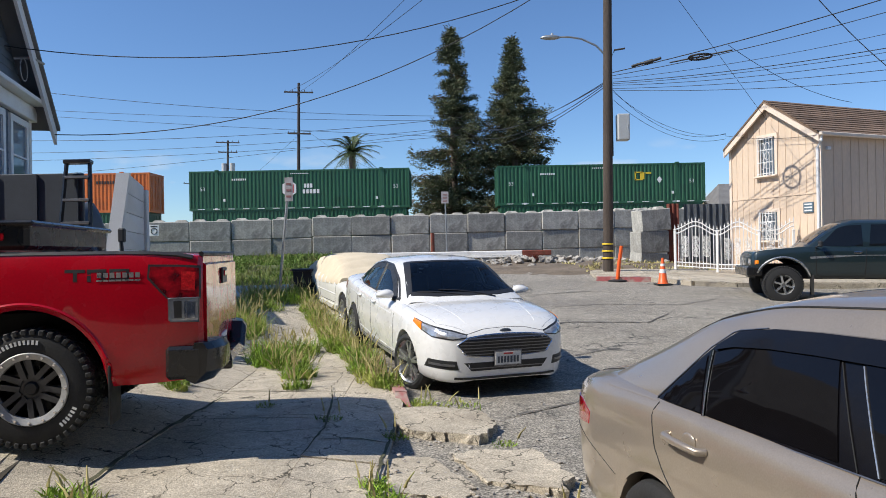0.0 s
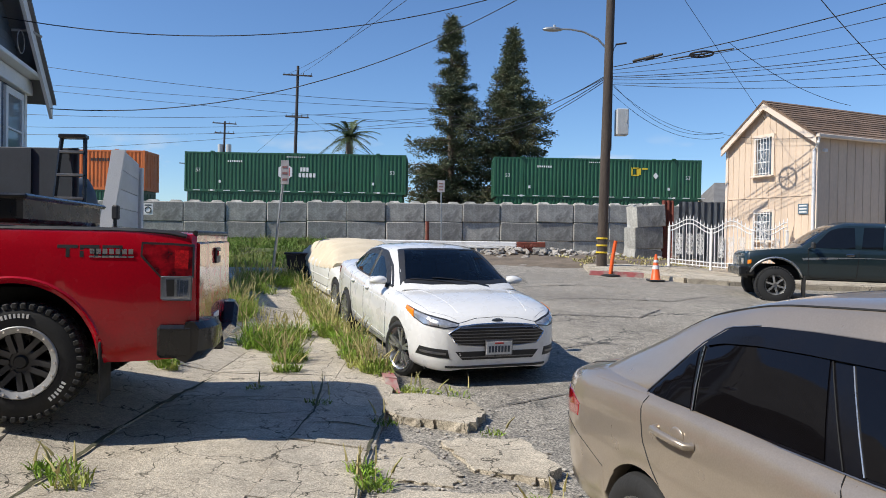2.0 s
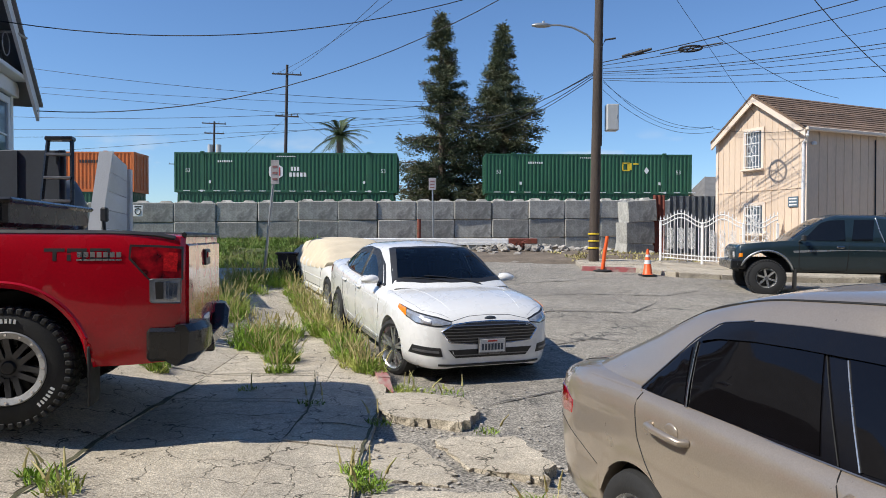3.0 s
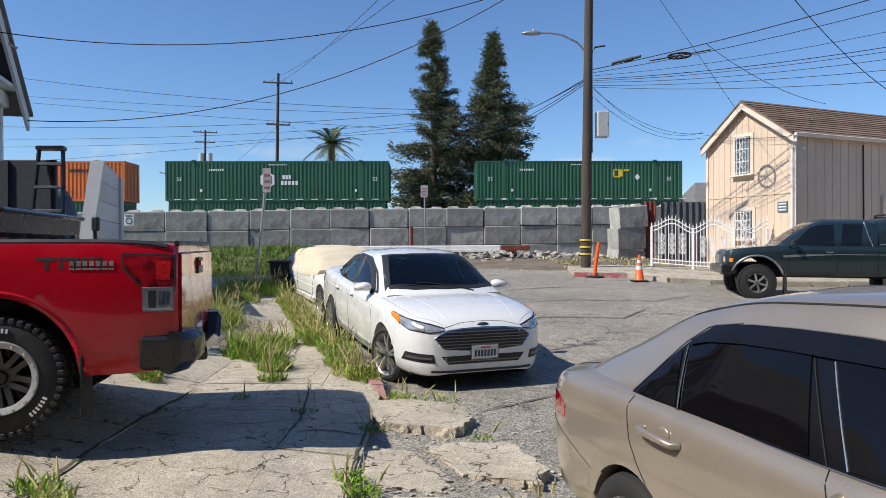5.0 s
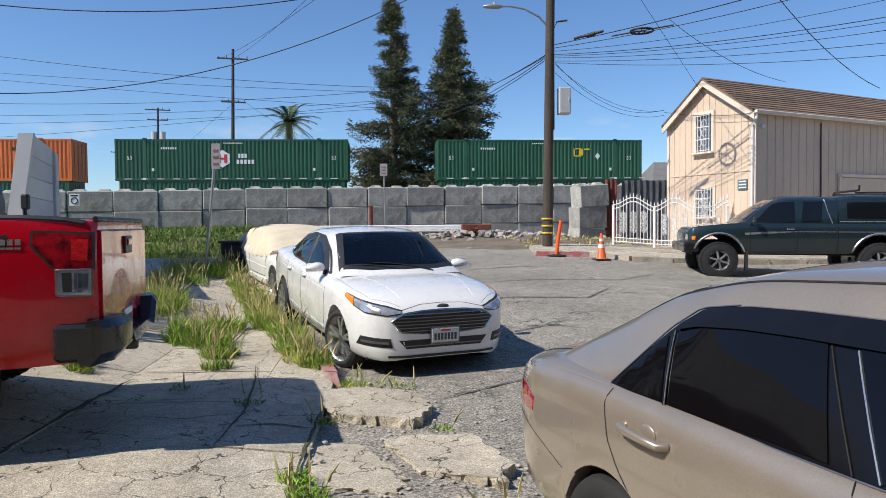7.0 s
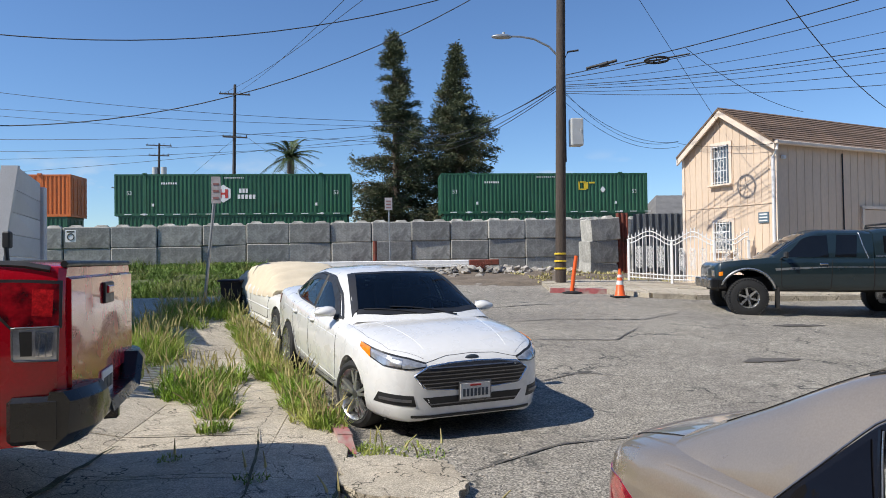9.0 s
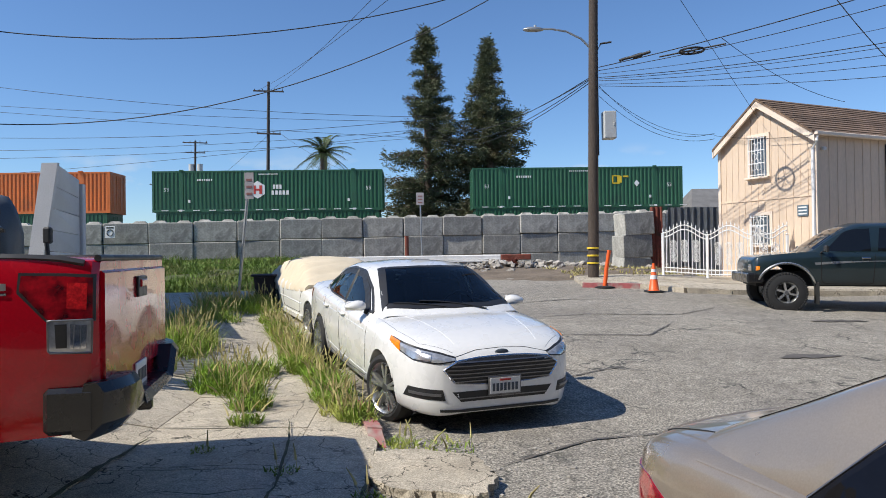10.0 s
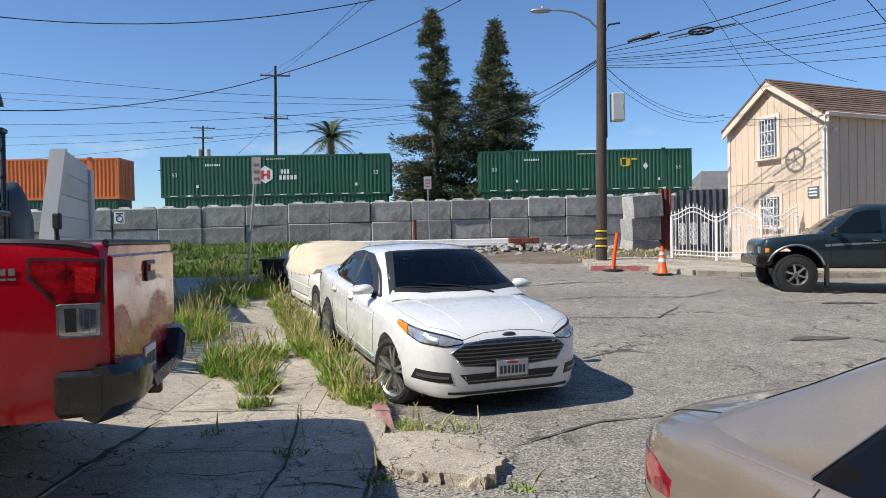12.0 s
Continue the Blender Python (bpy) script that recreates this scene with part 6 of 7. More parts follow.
def broken(parent, outline, z, h):
    """A broken concrete plate with a ragged edge, tilted a little."""
    pts = []
    for (ax, ay), (bx, by) in zip(outline, outline[1:] + outline[:1]):
        for k in range(9):
            t = k / 9
            j = rng.uniform(-0.03, 0.03) if k else 0
            pts.append((ax + (bx - ax) * t + j, ay + (by - ay) * t - j))
    bm = bmesh.new()
    top = [bm.verts.new((x, y, z + h + 0.012 * math.sin(3 * x + 2 * y))) for x, y in pts]
    mid = [bm.verts.new((x + rng.uniform(-0.015, 0.015), y + rng.uniform(-0.015, 0.015), z + h * 0.4)) for x, y in pts]
    low = [bm.verts.new((x, y, z - 0.05)) for x, y in pts]
    bm.faces.new(top)
    for a, b in ((top, mid), (mid, low)):
        for i in range(len(pts)):
            j = (i + 1) % len(pts)
            bm.faces.new((a[i], b[i], b[j], a[j]))
    bmesh.ops.recalc_face_normals(bm, faces=bm.faces)
    return part("broken_slab", bm, M["concrete"], parent)


broken(walkway, [(-0.42, 7.45), (-0.05, 7.5), (0.38, 7.32), (0.47, 6.76), (0.31, 6.39), (0.02, 6.51), (-0.25, 6.62), (-0.44, 6.9)], 0.0, 0.07)
broken(walkway, [(-0.43, 6.1), (-0.11, 6.03), (0.23, 5.33), (0.16, 5.1), (-0.3, 5.2), (-0.42, 5.6)], 0.0, 0.022)
broken(walkway, [(0.07, 6.08), (0.71, 6.12), (0.92, 5.42), (0.79, 5.2), (0.32, 5.4)], 0.0, 0.03)
broken(walkway, [(-0.3, 4.95), (0.5, 5.0), (0.9, 4.9), (0.7, 4.2), (-0.2, 4.1)], 0.0, 0.02)
# kerb stones along the street, the first one painted red
for k in range(9):
    y0, y1 = 8.0 + 1.1 * k, 8.0 + 1.1 * (k + 1) - 0.015
    bm = bmesh.new()
    prism(bm, [(kerb_x(y0) - 0.02, y0, road_z(0, y0) - 0.1), (kerb_x(y0) + 0.14, y0, road_z(0, y0) - 0.1), (kerb_x(y0) + 0.11, y0, road_z(0, y0) + 0.125), (kerb_x(y0) - 0.02, y0, road_z(0, y0) + 0.135)], (kerb_x(y1) - kerb_x(y0), y1 - y0, road_z(0, y1) - road_z(0, y0)))
    part("kerb_stone", bm, M["redpaint"] if k == 0 else M["concrete"], walkway)
bm = bmesh.new()
prism(bm, [(-0.5, 7.86, 0.0), (-0.34, 7.82, 0.0), (-0.4, 8.0, 0.125), (-0.52, 8.0, 0.13)], (-0.03, 0.2, 0.01))
part("kerb_end", bm, M["redpaint"], walkway)
# steel drain grate in the driveway
bm = bmesh.new()
for k in range(9):
    box(bm, (-2.95, 9.95 + 0.09 * k, walk_z(-2.95, 9.95 + 0.09 * k) + 0.008), (0.5, 0.045, 0.02))
whole("drain_grate", bm, M["galv"], "narrow slotted drain grate set in the driveway", "drain grate")

far_walk = thing("pavement_far", "broken concrete sidewalk before the gate", "pavement", kind="structure")
outer = [(4.35, 20.75), (5.0, 20.5), (5.8, 20.25), (6.6, 19.2), (7.6, 19.0), (9.0, 19.1), (11.0, 19.1), (14, 19.1), (18, 19.1), (26, 19.1)]
inner = [(4.6, 23.0), (5.4, 23.4), (6.3, 23.7), (7.3, 24.0), (8.4, 24.2), (9.6, 23.6), (11.6, 22.8), (14, 22.9), (18, 24.3), (26, 27.0)]
for k in range(len(outer) - 1):
    for j in range(3):
        P = [Vector((*o, 0)).lerp(Vector((*i, 0)), t) for (o, i), t in (((outer[k], inner[k]), j / 3), ((outer[k + 1], inner[k + 1]), j / 3), ((outer[k + 1], inner[k + 1]), (j + 1) / 3), ((outer[k], inner[k]), (j + 1) / 3))]
        bm = bmesh.new()
        c = sum(P, Vector()) / 4
        dz = rng.uniform(-0.01, 0.015)
        top = [p + (c - p) * 0.012 for p in P]
        for p in top:
            p.z = road_z(p.x, p.y) + 0.12 + dz
        prism(bm, [p - Vector((0, 0, 0.3)) for p in top], (0, 0, 0.3))
        part("slab", bm, M["concrete"], far_walk)
for k in range(len(outer) - 1):
    a, b = Vector((*outer[k], 0)), Vector((*outer[k + 1], 0))
    n = Vector((b.y - a.y, a.x - b.x, 0)).normalized() * 0.15
    P = [a, b, b + n, a + n]
    for p in P:
        p.z = road_z(p.x, p.y) - 0.1
    bm = bmesh.new()
    prism(bm, P, (0, 0, 0.225))
    part("kerb_stone", bm, M["redpaint"] if k < 2 else M["concrete"], far_walk)

def mound(x, y):
    edge_in = min(1, max(0, (y - 18.6) / 1.2)) * min(1, max(0, (-1.2 - 0.12 * (y - 19) - x) / 1.5))
    bump = 0.1 * math.sin(0.9 * x + 1.2) * math.sin(0.8 * y) + 0.05 * math.sin(2.3 * x) * math.sin(2.9 * y + 1)
    return road_z(x, y) - 0.25 + edge_in * (0.33 + 0.022 * (y - 19) + bump)


sheet("verge", [-26 + 0.5 * i for i in range(54)], [18.4 + 0.4 * i for i in range(37)], mound, M["turf"], "overgrown grassy bank below the block wall", "grass bank")
def dirt(x, y):
    e = min(1, max(0, (y - 22.2 - 0.35 * max(0, 4 - x)) / 1.2)) * min(1, max(0, (x + 3.5) / 2)) * min(1, max(0, (11.5 - x)))
    return road_z(x, y) - 0.1 + e * (0.16 + 0.05 * math.sin(1.7 * x) * math.sin(1.9 * y) + 0.03 * math.sin(5 * x + 3 * y))


sheet("bare_ground", [-4 + 0.4 * i for i in range(40)], [21.6 + 0.35 * i for i in range(36)], dirt, M["soil"], "bare brown soil at the foot of the wall", "ground")
bm = bmesh.new()
for k in range(14):
    box(bm, (-9.0 + 0.66 * k, 17.98 + 0.02 * (k % 2), road_z(-5, 18) - 0.02), (0.65, 0.3, 0.3), bevel=0.02)
whole("verge_kerb", bm, M["concrete"], "low grey concrete kerb edging the grass bank", "kerb", kind="structure")

# ---- rubble, fallen beam ----
bm = bmesh.new()
for k in range(420):
    x = rng.gauss(3.2, 2.0)
    y = 29.6 + rng.gauss(0, 0.9) + 0.1 * x
    s = rng.uniform(0.04, 0.16)
    r = bmesh.ops.create_icosphere(bm, subdivisions=1, radius=s)
    h = max(0, 0.28 - 0.05 * abs(x - 3.2) - 0.12 * abs(y - 29.8))
    for v in r["verts"]:
        v.co = Vector((v.co.x * rng.uniform(0.8, 1.6), v.co.y * rng.uniform(0.8, 1.4), v.co.z * rng.uniform(0.4, 0.8))) + Vector((x, y, dirt(x, y) + h * rng.random() + 0.02))
whole("rubble", bm, M["rubble"], "heap of broken grey and white rubble along the wall", "rubble", kind="stuff")
beam = thing("fallen_beam", "long white painted steel beam lying before the wall", "steel beam", T(-0.35, 29.6, 1.32, 0.6))
bm = bmesh.new()
box(bm, (-0.4, 0, 0.16), (7.8, 0.22, 0.2), bevel=0.03)
part("beam", bm, M["white"], beam)
bm = bmesh.new()
box(bm, (-0.4, -0.05, 0.02), (8.1, 0.3, 0.06), bevel=0.01)
part("flange", bm, M["white"], beam)
bm = bmesh.new()
box(bm, (4.1, 0, 0.16), (1.2, 0.24, 0.22), bevel=0.03)
part("red_end", bm, M["rust"], beam, "red painted beam end")
bm = bmesh.new()
for k in (-3.9, -1.0, 2.0, 4.3):
    box(bm, (k, 0, -0.2), (0.3, 0.3, 0.44), bevel=0.03)
part("footing", bm, M["block"], beam)
bm = bmesh.new()
tube(bm, [(-0.62, 32.9, 1.2), (-0.62, 32.9, 2.45)], 0.09, n=10)
whole("pipe_stub", bm, M["rust"], "short rusty pipe standing against the wall", "pipe")

# ---- grass and weeds ----
def blades(bm, x, y, z, n, spread, h, lean=0.5, w=0.0065):
    for k in range(n):
        a, r = rng.uniform(0, 6.283), spread * math.sqrt(rng.random())
        p = Vector((x + r * math.cos(a), y + r * math.sin(a), z(x + r * math.cos(a), y + r * math.sin(a)) if callable(z) else z))
        hh = h * rng.uniform(0.45, 1.15)
        d = Vector((rng.gauss(0, lean), rng.gauss(0, lean), 1)).normalized()
        b = Vector((math.cos(a * 7), math.sin(a * 7), 0)) * w * rng.uniform(0.7, 1.4)
        q = p + d * hh * 0.55
        t = p + d * hh + Vector((d.x, d.y, 0)) * hh * 0.35 - Vector((0, 0, hh * 0.1))
        v = [bm.verts.new(c) for c in (p - b, p + b, q + b * 0.8, q - b * 0.8, t)]
        bm.faces.new(v[:4])
        bm.faces.new((v[3], v[2], v[4]))


def seedheads(bm, x, y, z, n, spread, h):
    for k in range(n):
        a, r = rng.uniform(0, 6.283), spread * math.sqrt(rng.random())
        p = Vector((x + r * math.cos(a), y + r * math.sin(a), z(x, y)))
        d = Vector((rng.gauss(0, 0.3), rng.gauss(0, 0.3), 1)).normalized()
        q = p + d * h * rng.uniform(0.7, 1.2)
        tube(bm, [p, q], 0.003, n=3, cap=False)
        tube(bm, [q, q + d * 0.05, q + d * 0.12 + Vector((d.x, d.y, 0)) * 0.05], 0.012, 0.003, n=4, cap=False)


def weed_patch(spots, label, seeds=0.06):
    g, s = bmesh.new(), bmesh.new()
    for x, y, n, sp, h in spots:
        f = walk_z if (y < 18 and x < kerb_x(min(max(y, 6), 18)) + 0.05) else (mound if y > 18.3 else road_z)
        blades(g, x, y, f, int(n * 2.2), sp * 1.05, h * 0.98, 0.55, 0.0055)
        seedheads(s, x, y, f, int(n * seeds * 1.6), sp, h * 1.05)
    ob = whole("weeds", g, M["grass"], label, "weeds", kind="stuff")
    part("seed_heads", s, M["drygrass"], ob)


spots = []
for k in range(60):
    y = 8.25 + 6.0 * (k / 60) ** 1.1 + rng.uniform(-0.1, 0.1)
    spots.append((kerb_x(y) - rng.uniform(0.02, 0.28), y, 60, 0.13, rng.uniform(0.16, 0.3) * (0.6 if y < 9.3 else 1.0)))
weed_patch(spots, "tall green weeds growing along the kerb")
spots = [(-2.0, 9.5, 210, 0.26, 0.27), (-1.72, 8.85, 150, 0.2, 0.22), (-2.3, 10.1, 240, 0.3, 0.3), (-2.0, 10.3, 170, 0.25, 0.28), (-1.62, 8.25, 90, 0.14, 0.12), (-2.35, 9.6, 100, 0.2, 0.24)]
weed_patch(spots, "clump of green and straw-coloured weeds on the sidewalk")
spots = [(-2.95 - 0.6 * rng.random() - 0.06 * k, 10.9 + 0.42 * k + rng.uniform(-0.2, 0.2), 150, 0.34, rng.uniform(0.2, 0.34)) for k in range(12)]
spots += [(kerb_x(15) - 0.25 + rng.uniform(-0.15, 0.15), 14.4 + 0.3 * k, 90, 0.25, 0.3) for k in range(8)]
weed_patch(spots, "grass spilling over the sidewalk beside the sign post", 0.06)
weed_patch([(-2.9, 8.05, 90, 0.16, 0.16), (-2.78, 7.85, 50, 0.1, 0.12), (-2.3, 4.85, 60, 0.14, 0.1), (-2.1, 4.65, 40, 0.12, 0.12), (-0.45, 5.25, 60, 0.1, 0.08), (-0.35, 5.0, 50, 0.12, 0.1), (-0.4, 6.5, 30, 0.1, 0.07), (0.1, 7.75, 60, 0.3, 0.08), (-0.25, 7.85, 60, 0.15, 0.1), (0.72, 4.75, 40, 0.12, 0.12), (0.95, 4.35, 40, 0.1, 0.14), (-1.05, 6.9, 25, 0.12, 0.06), (-1.75, 7.4, 20, 0.1, 0.05), (-1.0, 9.3, 40, 0.25, 0.08), (0.5, 6.35, 20, 0.1, 0.06)], "small tufts of grass in the slab joints", 0.05)
g = bmesh.new()
for k in range(1700):
    x, y = rng.uniform(-15, -1.0), rng.uniform(19.2, 32.2)
    if x > -1.6 - 0.15 * (y - 19):
        continue
    tall = 0.15 + 0.2 * max(0, math.sin(0.9 * x + 0.5) * math.sin(0.7 * y)) + (0.25 if rng.random() < 0.08 else 0)
    blades(g, x, y, mound, 30, 0.32, tall, 0.6, 0.012)
bank = whole("bank_grass", g, M["bankgrass"], "tall rough green grass covering the bank", "grass", kind="stuff")
g = bmesh.new()
for k in range(70):
    blades(g, rng.uniform(4.5, 9.0), rng.uniform(22.5, 32.5), lambda x, y: dirt(x, y), 14, 0.25, 0.16, 0.8, 0.02)
whole("dry_weeds", g, M["drygrass"], "dry straw-coloured weeds on the bare soil", "weeds", kind="stuff")
g = bmesh.new()
for k in range(160):
    d = Vector((rng.gauss(0, 0.5), rng.gauss(0, 0.4), abs(rng.gauss(0.7, 0.3)))).normalized() * rng.uniform(0.2, 0.55)
    tube(g, [(3.55, 29.2, 1.15), Vector((3.55, 29.2, 1.15)) + d * 0.6, Vector((3.55, 29.2, 1.15)) + d + Vector((rng.uniform(-.1, .1), 0, -0.05))], 0.006, 0.003, n=3)
whole("dead_bush", g, M["rust"], "dead reddish-brown bush beside the fallen beam", "bush")

# ---- cone, delineator, signs, bin ----
def cone():
    t = thing("traffic_cone", "orange traffic cone with two white reflective bands", "traffic cone", T(5.78, 19.25, road_z(5.78, 19.25)))
    bm = bmesh.new()
    lathe_z(bm, [(0.15, 0.035), (0.125, 0.06), (0.03, 0.72), (0.022, 0.72)], 24)
    body = part("cone_body", bm, M["orange_plastic"], t, smooth=40)
    for z0, z1 in ((0.32, 0.42), (0.5, 0.57)):
        bm = bmesh.new()
        r = lambda z: 0.129 - (z - 0.06) * 0.144
        lathe_z(bm, [(r(z0), z0), (r(z1), z1)], 24)
        part("reflective_band", bm, M["signwhite"], body, smooth=40)
    bm = bmesh.new()
    box(bm, (0, 0, 0.02), (0.4, 0.4, 0.04), bevel=0.012)
    part("base", bm, M["rubber"], t)


def lathe_z(bm, prof, n=24):
    rings = [[bm.verts.new((r * math.cos(2 * math.pi * k / n), r * math.sin(2 * math.pi * k / n), z)) for k in range(n)] for r, z in prof]
    for a, b in zip(rings, rings[1:]):
        for k in range(n):
            bm.faces.new((a[k], a[(k + 1) % n], b[(k + 1) % n], b[k]))


cone()
t = thing("delineator_post", "leaning orange plastic delineator post on a black base", "road post", T(4.85, 20.75 - 0.35, road_z(4.85, 20.4)))
bm = bmesh.new()
tube(bm, [(0, 0, 0.04), (0.05, 0, 0.5), (0.13, 0, 1.0)], 0.055, 0.05, n=12)
part("post", bm, M["orange_plastic"], t, smooth=40)
bm = bmesh.new()
lathe_z(bm, [(0.26, 0.0), (0.26, 0.03), (0.1, 0.06), (0.06, 0.06)], 20)
part("base", bm, M["rubber"], t, smooth=40)


def street_sign(x, y, z, h, lean, w, hh, label):
    t = thing("street_sign", label, "street sign", T(x, y, z))
    bm = bmesh.new()
    tube(bm, [(0, 0, -0.2), (lean * 0.8, 0, h * 0.8), (lean, 0, h)], 0.03, n=8)
    part("post", bm, M["galv"], t, smooth=40)
    bm = bmesh.new()
    box(bm, (lean, -0.04, h - hh * 0.35), (w, 0.008, hh), bevel=0.002)
    p = part("plate", bm, M["shadedsign"], t)
    for k in range(3):
        bm = bmesh.new()
        box(bm, (lean, -0.047, h - hh * 0.35 - hh * 0.3 + hh * 0.26 * k), (w * 0.6, 0.004, hh * 0.09))
        part("writing_bar", bm, M["shadedred"], p)
    return t


street_sign(-3.52, 15.3, walk_z(-3.52, 15.3), 2.42, 0.27, 0.17, 0.5, "leaning steel post with a narrow white parking sign")
street_sign(0.05, 30.2, road_z(0, 30), 3.0, -0.06, 0.30, 0.5, "steel post with a small white sign before the wall")
bm = bmesh.new()
box(bm, (-13.0, 31.75, 2.75), (0.42, 0.02, 0.5), bevel=0.004)
ws = whole("wall_sign", bm, M["signwhite"], "small white sign fixed to the block wall", "sign")
bm = bmesh.new()
tube(bm, [(-13.0 + 0.13 * math.cos(a), 31.735, 2.72 + 0.13 * math.sin(a)) for a in np.linspace(0, 6.283, 17)], 0.02, n=4)
box(bm, (-13.0, 31.735, 2.93), (0.3, 0.008, 0.05))
part("pictogram", bm, M["blackplastic"], ws)
b = thing("wheelie_bin", "dark brown plastic wheelie bin with its lid shut", "rubbish bin", T(-3.02, 16.1, road_z(-3, 16.1) + 0.0, -25))
bm = bmesh.new()
loft(bm, [[(-0.2 * k, -0.22 * k, z), (0.2 * k, -0.22 * k, z), (0.2 * k, 0.22 * k, z), (-0.2 * k, 0.22 * k, z), (-0.2 * k, -0.22 * k, z)] for k, z in ((1.0, 0.08), (1.1, 0.4), (1.22, 0.78))])
part("bin_body", bm, M["brownplastic"], b)
bm = bmesh.new()
box(bm, (0, -0.02, 0.81), (0.56, 0.6, 0.05), bevel=0.015)
tube(bm, [(-0.25, 0.3, 0.76), (0.25, 0.3, 0.76)], 0.02)
part("lid", bm, M["brownplastic"], b)
for s in (-1, 1):
    bm = bmesh.new()
    tube(bm, [(s * 0.2, 0.2, 0.1), (s * 0.25, 0.2, 0.1)], 0.1, n=16)
    part("bin_wheel", bm, M["rubber"], b)

# ---- utility poles and wires ----
pole = thing("utility_pole", "tall weathered wooden utility pole with a street lamp", "utility pole", T(5.09, 22.6, 0.7))
bm = bmesh.new()
tube(bm, [(0, 0, -0.3), (0.06, 0, 4), (0.12, 0, 8), (0.19, 0, 12.5)], 0.165, 0.12, n=16)
part("pole", bm, M["wood_pole"], pole, smooth=50)
for z in (0.58, 0.80, 1.02):
    bm = bmesh.new()
    lathe_z(bm, [(0.176, z), (0.18, z + 0.008), (0.18, z + 0.045), (0.176, z + 0.053)], 16)
    part("yellow_band", bm, M["yellow"], pole)
bm = bmesh.new()
box(bm, (0.54, 0.0, 4.69), (0.37, 0.34, 0.82), bevel=0.02)
cabin_box = part("equipment_box", bm, M["boxgrey"], pole, "grey steel equipment box")
bm = bmesh.new()
box(bm, (0.54, -0.176, 4.69), (0.32, 0.012, 0.76), bevel=0.004)
box(bm, (0.65, -0.192, 4.72), (0.03, 0.02, 0.1))
part("box_door", bm, M["boxgrey"], cabin_box)
bm = bmesh.new()
tube(bm, [(0.2, -0.05, 3.8), (0.2, -0.05, 6.9), (0.3, -0.1, 7.1), (0.6, -0.2, 7.12)], 0.03, n=8)
part("riser_conduit", bm, M["cable"], pole, smooth=40)
bm = bmesh.new()
tube(bm, [(0.0, 0, 7.02), (-0.25, 0.0, 7.28), (-0.7, 0.0, 7.50), (-1.1, 0, 7.57), (-1.5, 0.02, 7.58)], 0.035, 0.028, n=8)
arm = part("lamp_arm", bm, M["galv"], pole, smooth=50)
bm = bmesh.new()
r = bmesh.ops.create_uvsphere(bm, u_segments=20, v_segments=10, radius=1)
for v in r["verts"]:
    v.co = Vector((v.co.x * 0.32, v.co.y * 0.13, v.co.z * (0.085 if v.co.z > 0 else 0.06))) + Vector((-1.68, 0.02, 7.56))
head = part("lamp_head", bm, M["galv"], arm, "grey cobra-head street lamp", smooth=60)
bm = bmesh.new()
tube(bm, [(-1.62, 0.02, 7.62), (-1.62, 0.02, 7.7)], 0.04, n=10)
part("photo_cell", bm, M["boxgrey"], arm)


def far_pole(x, y, z0, top, arms, label, transformer=False):
    t = thing("power_pole", label, "utility pole", T(x, y, z0), group="far power poles")
    bm = bmesh.new()
    tube(bm, [(-0.3, 0, 0), (0, 0, top - z0)], 0.2, 0.13, n=8)
    part("pole", bm, M["farpole"], t)
    for z, w in arms:
        bm = bmesh.new()
        box(bm, (0, -0.15, z - z0), (w, 0.12, 0.13), rot=Matrix.Rotation(0.04, 3, "Y"))
        for k in (-0.46, -0.2, 0.2, 0.46):
            tube(bm, [(k * w, -0.15, z - z0), (k * w, -0.15, z - z0 + 0.25)], 0.05, 0.03, n=6)
        part("crossarm", bm, M["farpole"], t)
    if transformer:
        for s in (-0.55, 0.55):
            bm = bmesh.new()
            tube(bm, [(s, 0, top - z0 - 4.2), (s, 0, top - z0 - 3.1)], 0.35, n=12)
            part("transformer", bm, M["boxgrey"], t, smooth=40)


far_pole(-14.4, 70, 1.5, 18.5, ((17.55, 2.9), (13.45, 2.3)), "tall dark wooden power pole with two crossarms")
far_pole(-29.3, 95, 1.5, 17.0, ((16.7, 3.2), (15.4, 2.6), (9.0, 2.4)), "distant wooden power pole with transformers", True)
far_pole(-43, 120, 1.5, 15.2, ((13.8, 3.4),), "distant wooden power pole behind the train")
far_pole(33.5, 125, 1.5, 14.2, ((13.4, 2.6), (12.4, 2.6)), "distant wooden power pole behind the roofs")


def wire(a, b, sag, r=0.012, n=22):
    a, b, r = Vector(a), Vector(b), r * 0.65
    bm = bmesh.new()
    tube(bm, [a.lerp(b, k / n) - Vector((0, 0, 4 * sag * (k / n) * (1 - k / n))) for k in range(n + 1)], r, n=5)
    return whole("cable", bm, M["cable"], "thin black overhead cable strung between poles", "cable", group="overhead cables")


wire((-9.87, 15.8, 6.32), (5.09, 17.33, 8.85), 1.21, 0.018)
wire((-9.25, 17.2, 4.55), (4.95, 18.23, 9.71), 1.43, 0.018)
for za, zb, sg, rr in ((16.6, 13.0, 0.9, 0.03), (14.6, 12.6, 0.4, 0.025), (14.0, 11.2, 0.2, 0.025), (11.0, 12.1, 0.7, 0.025), (10.2, 11.4, 0.5, 0.025), (8.8, 12.0, 0.5, 0.025), (12.2, 12.9, 0.9, 0.03)):
    wire((-46, 60, za + (za - zb) * 0.25), (1.5, 60, zb), sg, rr)
for dz, sg in ((0, 0.5), (-0.25, 0.6), (-0.5, 0.5), (-0.15, 0.3)):
    wire((5.12, 22.6, 6.85 + dz * 0.3), (1.5, 60, 12.6 + 3 * dz), sg + 0.6, 0.02)
